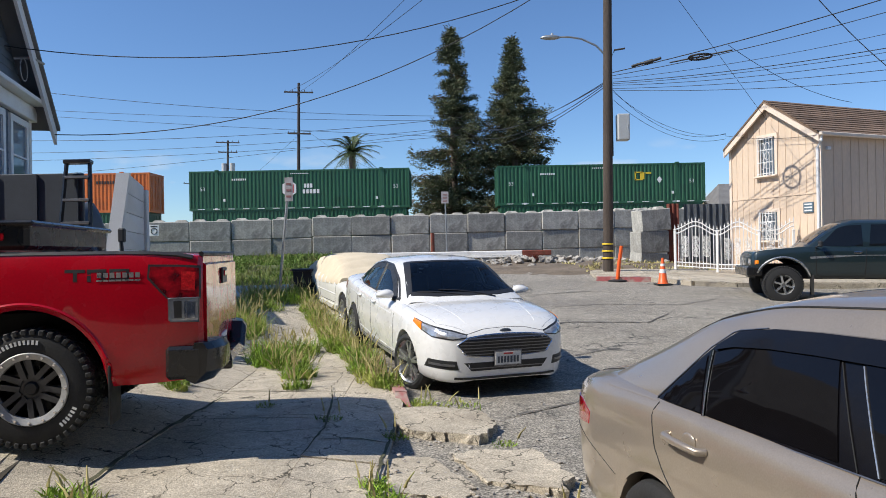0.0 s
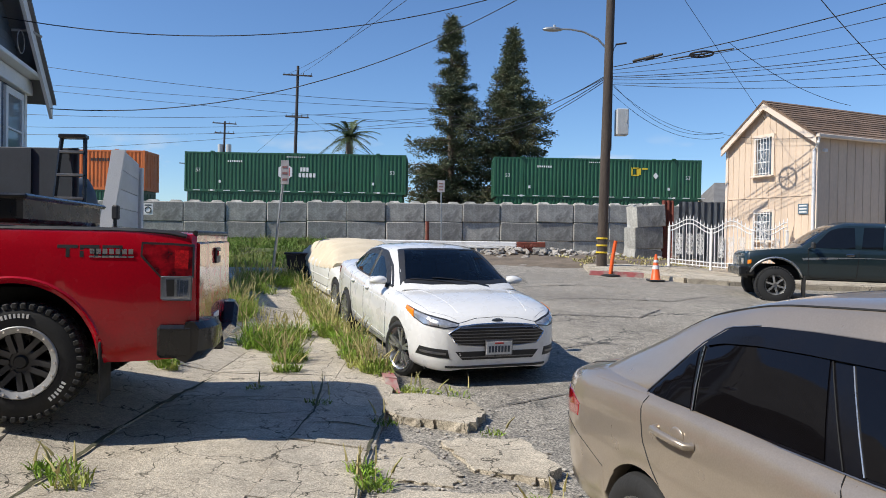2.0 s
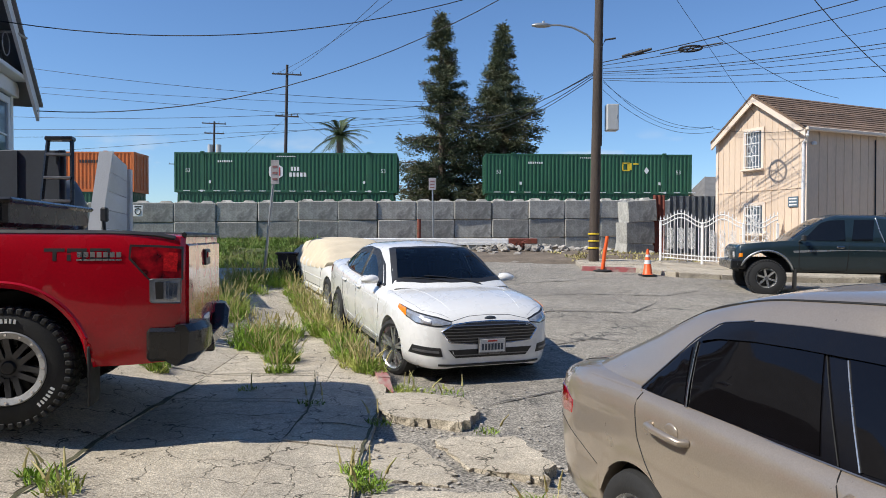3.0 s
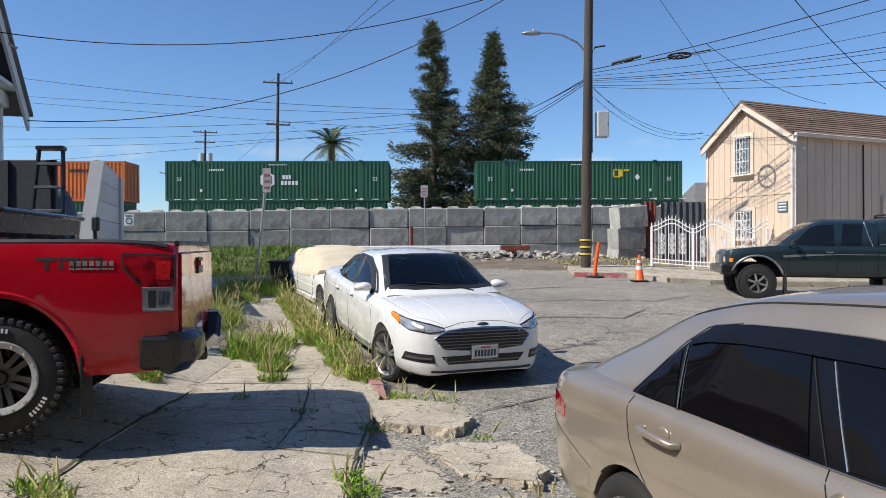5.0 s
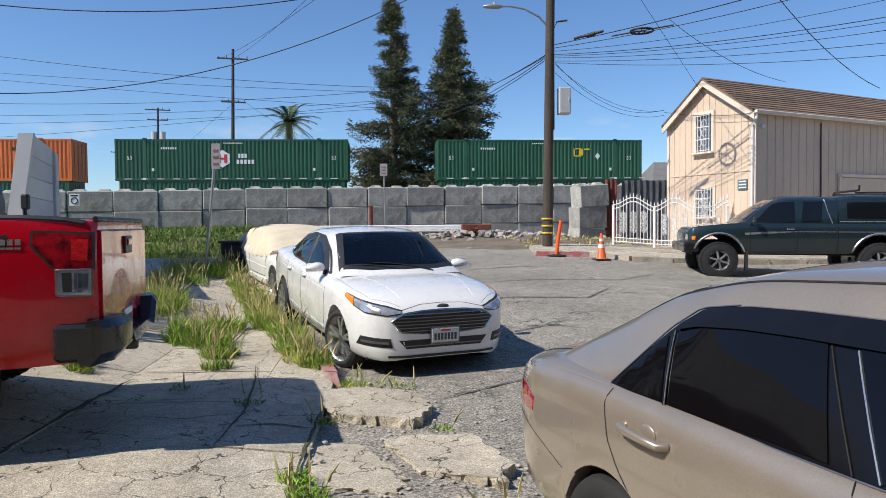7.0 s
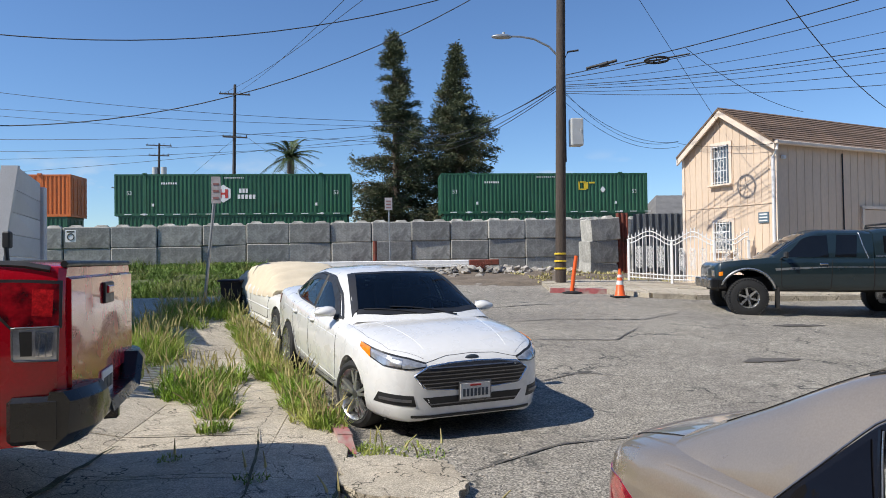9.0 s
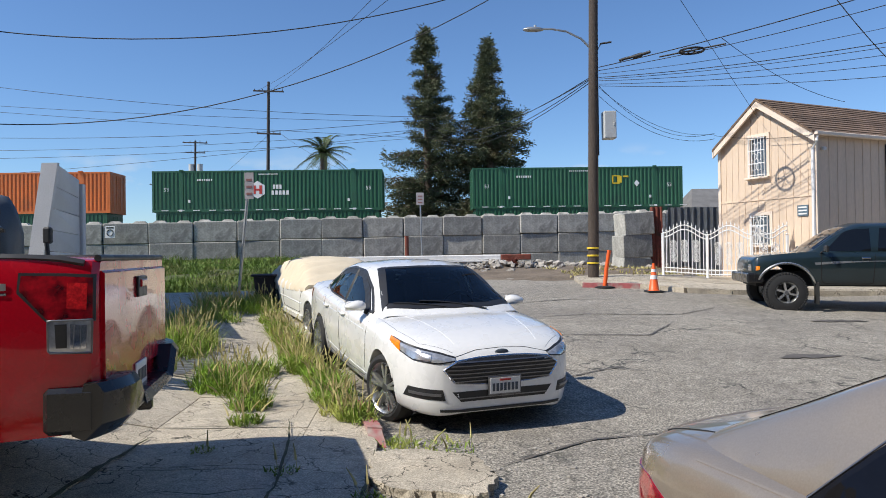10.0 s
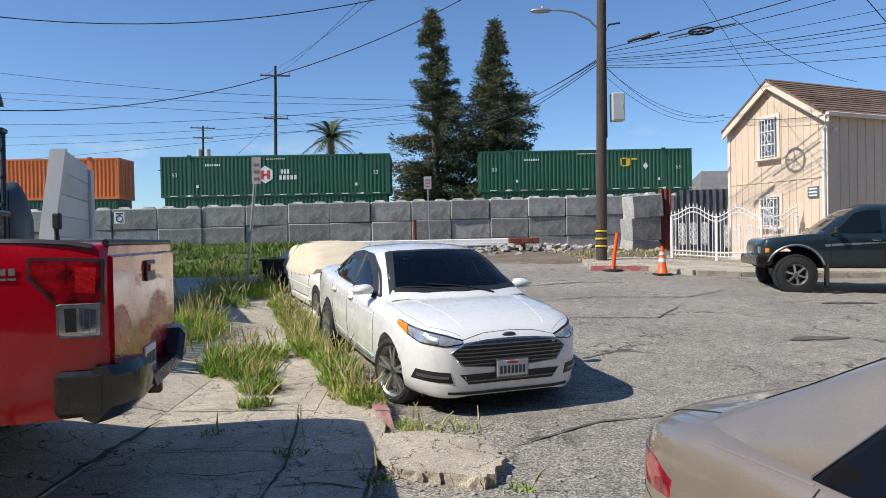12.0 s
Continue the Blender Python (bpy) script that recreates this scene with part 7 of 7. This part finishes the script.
for za, zb, sg, rr in ((7.1, 8.35, 0.25, 0.022), (7.0, 8.0, 0.35, 0.016), (6.9, 7.2, 0.4, 0.011), (6.8, 6.55, 0.35, 0.016), (6.75, 6.4, 0.35, 0.012), (6.7, 6.2, 0.4, 0.012), (6.6, 5.65, 0.3, 0.012), (6.55, 5.3, 0.35, 0.012)):
    wire((5.32, 22.5, za), (15.5, 13.1, zb), sg, rr)
for dz, sg in ((0.0, 0.45), (0.05, 0.6), (-0.25, 0.5)):
    wire((5.32, 22.5, 6.5 + dz), (9.3, 23.75, 5.3 + dz * 0.6), sg, 0.01)
wire((9.3, 23.75, 5.25), (10.6, 20.5, 4.72), 0.1, 0.01)
wire((9.95, 22.2, 5.48), (0.1, 11.94, 11.0), 0.0, 0.01)
wire((7.8, 19.7, 7.1), (12.8, 22.6, 6.05), 0.25, 0.012)
wire((5.23, 13.0, 7.86), (14.81, 21.0, 5.55), 0.6, 0.016)
wire((-15.6, 70, 17.6), (6.5, 14, 12.0), 0.8, 0.022)
wire((-14.2, 70, 17.7), (5.0, 14, 12.4), 0.8, 0.022)
wire((-14.4, 70, 13.4), (-19.0, 66, 8.0), 0.0, 0.02)
wire((-13.2, 70, 13.4), (-6.0, 66, 9.0), 0.3, 0.02)
t = thing("splice_case", "black cable splice case hanging from the wires", "splice case", T(6.0, 21.2, 7.02, -40))
bm = bmesh.new()
tube(bm, [(-0.45, 0, 0), (-0.3, 0, 0.02), (0.3, 0, 0.06), (0.45, 0, 0.08)], 0.04, n=10)
tube(bm, [(-0.05, 0, 0.02), (0.2, 0, 0.05)], 0.06, n=10)
part("case", bm, M["cable"], t, smooth=40)

def cable_wheel(x, y, z, r):
    """A flat spoked ring that stores slack cable on the overhead line."""
    t = thing("cable_storage_wheel", "flat black spoked ring holding slack overhead cable", "cable wheel", T(x, y, z, -42))
    bm = bmesh.new()
    tube(bm, [(r * math.cos(a), r * math.sin(a), 0) for a in np.linspace(0, 2 * math.pi, 29)], 0.03, n=6, cap=False)
    part("ring", bm, M["cable"], t, smooth=50)
    for k in range(5):
        bm = bmesh.new()
        a = 2 * math.pi * k / 5
        tube(bm, [(0, 0, 0), (r * math.cos(a), r * math.sin(a), 0)], 0.016, n=5)
        part("spoke", bm, M["cable"], t)
    bm = bmesh.new()
    tube(bm, [(-0.9, 0, 0.01), (0.9, 0, 0.01)], 0.022, n=6)
    part("hanger", bm, M["cable"], t)


cable_wheel(7.33, 20.5, 7.0, 0.31)

# ---- trees ----
def conifer(x, y, z0, top, width, seed, label, gaps):
    rg = random.Random(seed)
    t = thing("conifer_tree", label, "conifer tree", T(x, y, z0), group="tall conifers")
    H = top - z0
    bm = bmesh.new()
    tube(bm, [(0, 0, 0), (0.1, 0, H * 0.4), (0, 0, H * 0.75), (0, 0, H)], 0.45, 0.04, n=10)
    trunk = part("trunk", bm, M["bark"], t, smooth=50)
    limbs, leaf = bmesh.new(), bmesh.new()
    n = 290
    for k in range(n):
        f = (k + rg.random()) / n
        z = H * (0.06 + 0.93 * f)
        prof = min(1.0, (1 - f) ** 0.85 * 1.15) * (0.8 + 0.2 * math.sin(11 * f + seed)) * rg.uniform(0.7, 1.12)
        a = rg.uniform(0, 6.283)
        if rg.random() < gaps * (0.3 < f < 0.85) * (math.cos(a - 2.6) > 0.2):
            continue
        L = 0.15 + width * prof
        d = Vector((math.cos(a), math.sin(a), rg.uniform(-0.12, 0.32)))
        p0 = Vector((0, 0, z))
        p1 = p0 + d * L * 0.6
        p2 = p0 + d * L + Vector((0, 0, -0.1 * L))
        tube(limbs, [p0, p1, p2], 0.05 + 0.012 * L, 0.012, n=4, cap=False)
        m = int(6 + 15 * L)
        for j in range(m):
            u = (j + rg.random()) / m
            if u < 0.15:
                continue
            c = p0.lerp(p2, u) + Vector((rg.gauss(0, 0.13), rg.gauss(0, 0.13), rg.gauss(0, 0.12))) * (0.4 + L * 0.28)
            for q in range(8):
                e = (Vector((rg.gauss(0, 1), rg.gauss(0, 1), rg.gauss(-0.1, 0.8))) * 0.7 + d).normalized() * rg.uniform(0.18, 0.42)
                s = e.cross(Vector((rg.gauss(0, 1), rg.gauss(0, 1), rg.gauss(0, 1)))).normalized() * rg.uniform(0.022, 0.055)
                b0 = c + Vector((rg.gauss(0, 0.16), rg.gauss(0, 0.16), rg.gauss(0, 0.12)))
                v = [leaf.verts.new(w) for w in (b0 - s * 0.4, b0 + e * 0.5 - s, b0 + e, b0 + e * 0.5 + s)]
                leaf.faces.new(v)
    tagged(part("branch_tangle", limbs, M["bark"], trunk), kind="stuff")
    tagged(part("crown", leaf, M["needles"], t), kind="stuff")


conifer(0.7, 64.5, 1.5, 22.0, 6.0, 3, "tall dark conifer with a thin patch showing its trunk", 0.85)
conifer(6.2, 64.0, 1.5, 20.9, 5.5, 8, "tall dense dark green conifer", 0.1)


def palm(x, y, z0, top):
    rg = random.Random(4)
    t = thing("palm_tree", "palm tree with drooping grey-green fronds", "palm tree", T(x, y, z0))
    H = top - z0
    bm = bmesh.new()
    tube(bm, [(0, 0, 0), (0.1, 0, H * 0.5), (0, 0, H)], 0.38, 0.33, n=10)
    part("trunk", bm, M["bark"], t)
    for k in range(30):
        bm = bmesh.new()
        a = 6.283 * k / 30 * 2.4 + rg.uniform(-0.2, 0.2)
        el = rg.uniform(-0.5, 1.35)
        L = rg.uniform(2.8, 3.8)
        pts = []
        for j in range(9):
            u = j / 8
            e2 = el - 1.25 * u * u
            pts.append(Vector((math.cos(a) * math.cos(el) * L * u, math.sin(a) * math.cos(el) * L * u, H + L * u * math.sin(el) - 1.15 * L * 0.38 * u * u)))
        tube(bm, pts, 0.04, 0.01, n=4, cap=False)
        sd = Vector((-math.sin(a), math.cos(a), 0))
        for j in range(1, 9):
            for h in (0, 0.33, 0.66):
                p = pts[j - 1].lerp(pts[j], h)
                l = 0.75 * (1 - 0.55 * j / 8)
                fw = (pts[j] - pts[j - 1]).normalized()
                for s in (-1, 1):
                    q = p + sd * s * l + fw * 0.35 - Vector((0, 0, 0.3 * l))
                    bm.faces.new([bm.verts.new(w) for w in (p - fw * 0.04, p + fw * 0.06, q)])
        part("frond", bm, M["palm"], t)


palm(-9.5, 72, 1.5, 11.9)


def bushy(x, y, z0, top, r, label):
    rg = random.Random(5)
    t = thing("street_tree", label, "tree", T(x, y, z0))
    bm = bmesh.new()
    H = top - z0
    tube(bm, [(0, 0, 0), (0.1, 0, H * 0.45), (0, 0, H * 0.8)], 0.2, 0.06, n=8)
    for k in range(7):
        a = k * 0.9
        tube(bm, [(0, 0, H * 0.4), (math.cos(a) * r * 0.6, math.sin(a) * r * 0.6, H * 0.7)], 0.07, 0.02, n=5)
    part("trunk", bm, M["bark"], t)
    leaf = bmesh.new()
    for k in range(260):
        d = Vector((rg.gauss(0, 1), rg.gauss(0, 1), rg.gauss(0, 1))).normalized() * r * rg.uniform(0.45, 1.05)
        c = Vector((d.x, d.y, H * 0.68 + d.z * 0.95))
        for q in range(9):
            e = Vector((rg.gauss(0, 1), rg.gauss(0, 1), rg.gauss(0, 1))).normalized() * 0.2
            s = e.orthogonal().normalized() * 0.1
            b0 = c + Vector((rg.gauss(0, 0.2), rg.gauss(0, 0.2), rg.gauss(0, 0.2)))
            leaf.faces.new([leaf.verts.new(w) for w in (b0, b0 + e * 0.5 + s, b0 + e, b0 + e * 0.5 - s)])
    tagged(part("crown", leaf, M["leaf"], t), kind="stuff")


bushy(29.8, 90, 1.5, 11.3, 2.1, "small round green tree between the roofs")

# ---- distant houses ----
def far_house(x, y, w, d, eave, ridge, wallm, label, front=True, z0=1.5):
    t = thing("distant_house", label, "house", T(x, y, z0), group="houses beyond the railway")
    e, p = eave - z0, ridge - z0
    bm = bmesh.new()
    if front:
        prism(bm, [(-w / 2, 0, 0), (w / 2, 0, 0), (w / 2, 0, e), (0, 0, p - 0.15), (-w / 2, 0, e)], (0, d, 0))
    else:
        box(bm, (0, d / 2, e / 2), (w, d, e))
    wall_ob = part("wall", bm, M[wallm], t)
    bm = bmesh.new()
    if front:
        for s in (-1, 1):
            prism(bm, [(s * (w / 2 + 0.5), -0.5, e - 0.35), (0, -0.5, p), (0, -0.5, p + 0.2), (s * (w / 2 + 0.5), -0.5, e - 0.15)], (0, d + 1, 0))
    else:
        prism(bm, [(-w / 2 - 0.5, -0.6, e - 0.1), (-w / 2 - 0.5, d + 0.6, e - 0.1), (-w / 2 + 1.5, d / 2, p)], (w + 1, 0, 0))
    part("roof", bm, M["roofgrey"], t)
    for k in (-1, 1):
        bm = bmesh.new()
        box(bm, (k * w * 0.16, -0.04, e * 0.84), (0.9, 0.1, 1.5))
        wn_ = part("window", bm, M["whitetrim"], t)
        bm = bmesh.new()
        box(bm, (k * w * 0.16, -0.1, e * 0.84), (0.7, 0.03, 1.3))
        part("pane", bm, M["glass"], wn_)


far_house(22.5, 108, 6.0, 10, 8.6, 12.0, "cream", "distant cream gabled house with a dark grey roof")
far_house(17.5, 112, 5.0, 9, 8.0, 10.9, "stucco", "distant grey house with a dark roof", False)
far_house(29.5, 112, 7.0, 9, 8.0, 11.8, "stucco", "distant grey house with a broad dark roof", False)
far_house(33.0, 100, 7.5, 9, 7.4, 11.2, "cream", "distant house with a steep grey roof", True)
far_house(43.0, 98, 10, 9, 7.2, 10.6, "cream", "distant house with a broad grey roof", False)
far_house(-26.5, 84, 6.0, 8, 6.6, 7.3, "stucco", "distant low grey building with a flat roof", False)
far_house(-9.5, 88, 6.0, 8, 6.2, 8.4, "stucco", "distant house with a low dark roof", False)
far_house(-1.0, 92, 5.0, 8, 6.2, 8.6, "cream", "distant small gabled house behind the conifers")

# ---- blue-grey house, fence and dark trailer by the driveway ----
bh = thing("blue_house", "blue-grey clapboard house with white trim and a steep gable", "house", T(-10.0, 17.4, 0.25, 105.0))
W2, E2, P2 = 6.4, 4.95, 7.8
bm = bmesh.new()
prism(bm, [(-W2, 0, 0), (0, 0, 0), (0, 0, E2), (-W2 / 2, 0, P2 - 0.1), (-W2, 0, E2)], (0, 8.0, 0))
part("wall", bm, M["bluesiding"], bh)
for k in range(36):
    z = 0.1 + 0.19 * k
    half = W2 / 2 if z < E2 else (W2 / 2) * max(0, (P2 - z) / (P2 - E2))
    if half < 0.2:
        continue
    bm = bmesh.new()
    prism(bm, [(-W2 / 2 - half, -0.022, z), (-W2 / 2 + half, -0.022, z), (-W2 / 2 + half, -0.006, z + 0.18), (-W2 / 2 - half, -0.006, z + 0.18)], (0, 0.006, 0))
    part("clapboard", bm, M["bluesiding"], bh)
for (ax_, az_), (bx_, bz_) in (((0.5, E2 - 0.42), (-W2 / 2, P2 + 0.05)), ((-W2 - 0.5, E2 - 0.42), (-W2 / 2, P2 + 0.05))):
    bm = bmesh.new()
    prism(bm, [(ax_, -0.5, az_), (bx_, -0.5, bz_), (bx_, -0.5, bz_ - 0.34), (ax_, -0.5, az_ - 0.34)], (0, 0.07, 0))
    part("rake_board", bm, M["whitetrim"], bh)
    bm = bmesh.new()
    prism(bm, [(ax_, -0.58, az_ + 0.08), (bx_, -0.58, bz_ + 0.08), (bx_, -0.58, bz_), (ax_, -0.58, az_)], (0, 8.8, 0))
    part("roof", bm, M["roofgrey"], bh)
for z, h, pr in ((E2 - 0.12, 0.34, 0.16), (E2 + 0.12, 0.1, 0.42), (2.45, 0.22, 0.1)):
    bm = bmesh.new()
    box(bm, (-W2 / 2, -pr / 2, z), (W2 + 0.3, pr, h), bevel=0.015)
    part("frieze_board", bm, M["whitetrim"], bh)
for x in (-0.08, -W2 + 0.08):
    bm = bmesh.new()
    box(bm, (x, -0.03, E2 / 2), (0.18, 0.08, E2))
    part("corner_board", bm, M["whitetrim"], bh)
for x, z, w, h in ((-0.85, 3.7, 0.95, 1.5), (-2.6, 3.7, 1.3, 1.5), (-2.9, 6.1, 0.9, 1.2), (-4.6, 3.7, 0.95, 1.5)):
    wf = part("window", wall_with_holes(w + 0.3, 0.06, [(0.15, 0.15, w + 0.15, h + 0.15)], lambda q: h + 0.3), M["whitetrim"], bh)
    wf.matrix_local = T(x - w / 2 - 0.15, -0.075, z - h / 2 - 0.15)
    bm = bmesh.new()
    box(bm, (w / 2 + 0.15, 0.045, h / 2 + 0.15), (w, 0.01, h))
    part("pane", bm, M["paleglass"], wf)
    bm = bmesh.new()
    box(bm, (w / 2 + 0.15, 0.02, h / 2 + 0.15), (w, 0.03, 0.04))
    part("sash_bar", bm, M["whitetrim"], wf)
bm = bmesh.new()
tube(bm, [(-1.3, -0.1, 5.85), (-1.2, -0.45, 5.9), (-0.9, -0.6, 5.85)], 0.03)
tube(bm, [(-1.3 + 0.25 * math.cos(a), -0.3, 5.6 + 0.25 * math.sin(a)) for a in np.linspace(0, 6.283, 17)], 0.014, n=5)
part("service_bracket", bm, M["galv"], bh)

fence = thing("white_fence", "white board fence with a leaning end panel", "fence", T(-5.0, 11.5, 0.0))
for k in range(9):
    z0, z1 = 0.3 + 0.29 * k, 0.3 + 0.29 * (k + 1) - 0.012
    lean = lambda z: 0.09 - (2.9 - z) * 0.155
    bm = bmesh.new()
    prism(bm, [(lean(z0), 0.06, z0), (-0.33, 1.5, z0 * 0.985), (-0.33, 1.5, z1 * 0.985), (lean(z1), 0.06, z1)], (-0.04, 0, 0))
    part("board", bm, M["fencewhite"], fence)
bm = bmesh.new()
prism(bm, [(-0.51, 0, 0.3), (-0.31, 0, 0.3), (0.10, 0, 2.93), (-0.11, 0, 2.93)], (0, 0.055, 0))
part("end_panel", bm, M["fencewhite"], fence)
bm = bmesh.new()
box(bm, (-0.33, 1.56, 1.45), (0.1, 0.1, 2.7), bevel=0.01)
part("post", bm, M["fencewhite"], fence)
bm = bmesh.new()
box(bm, (-0.0, -0.07, 1.95), (0.1, 0.1, 0.22), bevel=0.02)
tube(bm, [(0.0, -0.1, 1.85), (0.02, -0.1, 1.6)], 0.03)
part("latch", bm, M["blackiron"], fence)

trailer = thing("trailer", "dark slate utility trailer with high sides", "trailer", T(-4.95, 9.1, 0.25, 0))
bm = bmesh.new()
box(bm, (0, 0.0, 1.45), (1.15, 0.05, 1.9), bevel=0.01)
box(bm, (-0.55, 0.4, 1.45), (0.05, 0.8, 1.9), bevel=0.01)
box(bm, (0, 0.4, 0.5), (1.1, 0.8, 0.08))
part("side_panel", bm, M["slate"], trailer)
for k in (-0.5, 0.0, 0.5):
    bm = bmesh.new()
    box(bm, (k, -0.04, 1.45), (0.05, 0.03, 1.88))
    part("stake", bm, M["slate"], trailer)
for s in (-0.5, 0.5):
    bm = bmesh.new()
    tube(bm, [(s, 0.5, 0.3), (s, 0.7, 0.3)], 0.3, n=20)
    part("trailer_wheel", bm, M["rubber"], trailer)
bm = bmesh.new()
tube(bm, [(-0.5, 0.3, 0.0), (-0.5, 0.3, 0.5)], 0.04)
part("prop_leg", bm, M["blackiron"], trailer)
lad = thing("stepladder", "dark stepladder standing against the trailer", "ladder", T(-4.39, 8.75, walk_z(-4.4, 8.75), 0, -6))
for s in (-1, 1):
    bm = bmesh.new()
    tube(bm, [(s * 0.27, 0, 0), (s * 0.14, 0, 2.44)], 0.025, n=6)
    part("ladder_rail", bm, M["blackmetal"], lad)
for k in range(8):
    z = 0.3 + 0.28 * k
    bm = bmesh.new()
    box(bm, (0, 0, z), (0.5 - 0.09 * z, 0.07, 0.03), bevel=0.005)
    part("step", bm, M["greyalloy"] if k > 3 else M["blackmetal"], lad)
bm = bmesh.new()
box(bm, (0, 0, 2.45), (0.33, 0.1, 0.05), bevel=0.01)
part("ladder_top", bm, M["blackmetal"], lad)
bm = bmesh.new()
r = bmesh.ops.create_icosphere(bm, subdivisions=3, radius=1)
for v in r["verts"]:
    w = 1 + 0.12 * math.sin(7 * v.co.x + 5 * v.co.z) * math.sin(6 * v.co.y + 2)
    v.co = Vector((v.co.x * 0.28 * w, v.co.y * 0.3, 1.95 + v.co.z * 0.45 * w if v.co.z > 0 else 1.95 + v.co.z * 1.75))
whole("tarpaulin", bm, M["bluegrey"], "dark tarpaulin wrapped round an upright bundle", "tarpaulin", T(-5.05, 10.35, 0.0), smooth=60)
ironf = thing("iron_fence", "black spiked iron fence beside the driveway", "iron fence", T(-5.6, 10.0, 0.2))
for k in range(13):
    bm = bmesh.new()
    tube(bm, [(0.09 * k - 0.1, -0.3, 0), (0.09 * k - 0.1, -0.3, 1.95)], 0.011, n=5)
    tube(bm, [(0.09 * k - 0.1, -0.3, 1.93), (0.09 * k - 0.1, -0.3, 2.06)], 0.02, 0.002, n=5)
    part("bar", bm, M["blackiron"], ironf)
bm = bmesh.new()
for z in (0.2, 1.75):
    box(bm, (0.44, -0.3, z), (1.2, 0.03, 0.04))
part("rail", bm, M["blackiron"], ironf)

# low concrete edging and a flat dark soil strip at the driveway's side
edging = thing("driveway_edging", "low concrete edging with a dark soil strip alongside", "edging", kind="structure")
ea, eb = Vector((-3.42, 6.9, 0.27)), Vector((-2.62, 4.0, 0.2))
en = Vector((eb.y - ea.y, ea.x - eb.x, 0)).normalized()
for k in range(3):
    a, b = ea.lerp(eb, k / 3), ea.lerp(eb, (k + 1) / 3 - 0.005)
    bm = bmesh.new()
    prism(bm, [a, b, b + en * 0.12, a + en * 0.12], (0, 0, 0.035))
    part("edging_stone", bm, M["concrete"], edging)
bm = bmesh.new()
prism(bm, [ea - en * 0.1, eb - en * 0.1, eb - en * 0.005, ea - en * 0.005], (0, 0, 0.012))
part("soil_strip", bm, M["gutter_soil"], edging)

def stain(parent, name, line, width, fz, material, lift=0.006):
    """A ragged flat strip along line, lying on the surface fz."""
    bm = bmesh.new()
    pts = resample(line, max(6, int(10 * sum(math.dist(a, b) for a, b in zip(line, line[1:])))))
    prev = None
    for k, (x, y) in enumerate(pts):
        nx, ny = pts[min(k + 1, len(pts) - 1)][0] - pts[max(k - 1, 0)][0], pts[min(k + 1, len(pts) - 1)][1] - pts[max(k - 1, 0)][1]
        d = math.hypot(nx, ny) or 1
        taper = math.sin(math.pi * (k + 0.3) / (len(pts) - 0.4)) ** 0.5
        w0, w1 = (width * taper * rng.uniform(0.25, 1.0) for _ in range(2))
        x += rng.uniform(-0.3, 0.3) * width
        row = [bm.verts.new((x + s * w * -ny / d, y + s * w * nx / d, fz(x + s * w * -ny / d, y + s * w * nx / d) + lift)) for s, w in ((-1, w0), (1, w1))]
        if prev:
            bm.faces.new((prev[0], prev[1], row[1], row[0]))
        prev = row
    bmesh.ops.recalc_face_normals(bm, faces=bm.faces)
    return part(name, bm, material, parent)


for line, w in (([(-2.36, 5.9), (-2.34, 6.8), (-2.3, 7.8)], 0.03), ([(-1.05, 5.7), (-1.02, 6.6), (-1.12, 7.6), (-1.25, 8.3)], 0.016), ([(-2.3, 4.2), (-2.33, 5.2), (-2.36, 5.9)], 0.026), ([(-0.44, 4.6), (-0.46, 5.8), (-0.43, 7.6)], 0.018),
                ([(-2.3, 6.95), (-1.4, 6.97), (-0.5, 6.93)], 0.008), ([(-2.3, 8.1), (-1.3, 8.1)], 0.012), ([(-1.0, 6.2), (-0.75, 6.35), (-0.45, 6.3)], 0.014), ([(-1.05, 6.5), (-1.4, 6.35), (-1.75, 6.45)], 0.012)):
    stain(walkway, "mossy_joint", line, w, lambda x, y: walk_z(x, y) + 0.008, M["moss"])
for line, w in (([(4.8, 11.3), (5.25, 11.42), (5.7, 11.4)], 0.16), ([(7.0, 14.3), (7.5, 14.45), (8.1, 14.4)], 0.2), ([(0.9, 12.2), (2.2, 13.2), (3.6, 13.0), (4.4, 14.2)], 0.035), ([(1.6, 15.0), (3.2, 15.6), (4.9, 15.2), (6.0, 16.1)], 0.04), ([(0.5, 7.2), (1.4, 7.9), (2.6, 8.2)], 0.02), ([(2.0, 17.4), (3.5, 18.0), (4.6, 17.6)], 0.05), ([(1.2, 10.1), (2.4, 10.9), (3.0, 10.6)], 0.022)):
    stain(road, "tar_seam", line, w, lambda x, y: ground_z(x, y), M["tar"], 0.012)
# loose gravel and crumbs of concrete beside the broken apron
g = bmesh.new()
for k in range(260):
    x, y, s = rng.uniform(-0.5, 1.1), rng.uniform(4.6, 7.9), rng.uniform(0.006, 0.022)
    r = bmesh.ops.create_icosphere(g, subdivisions=1, radius=s)
    for v in r["verts"]:
        v.co = Vector((v.co.x * rng.uniform(0.8, 1.5), v.co.y, v.co.z * 0.6)) + Vector((x, y, max(walk_z(x, y), ground_z(x, y)) + 0.003))
whole("gravel", g, M["rubble"], "loose gravel and concrete crumbs beside the broken slabs", "gravel", kind="stuff")

# plain added walls, unseen, close the place behind the camera and block sky light
for nm, c, s in (("wall_south", (4, -6, 5.0), (44, 0.3, 10.5)), ("wall_west", (-13, -1, 3.6), (0.3, 10, 7.7)), ("wall_east", (22, 0.5, 4.4), (0.3, 13, 9.3))):
    bm = bmesh.new()
    box(bm, c, s)
    whole(nm, bm, M["skyblocker"], "plain dark unseen wall added to block sky light", "wall", kind="structure")
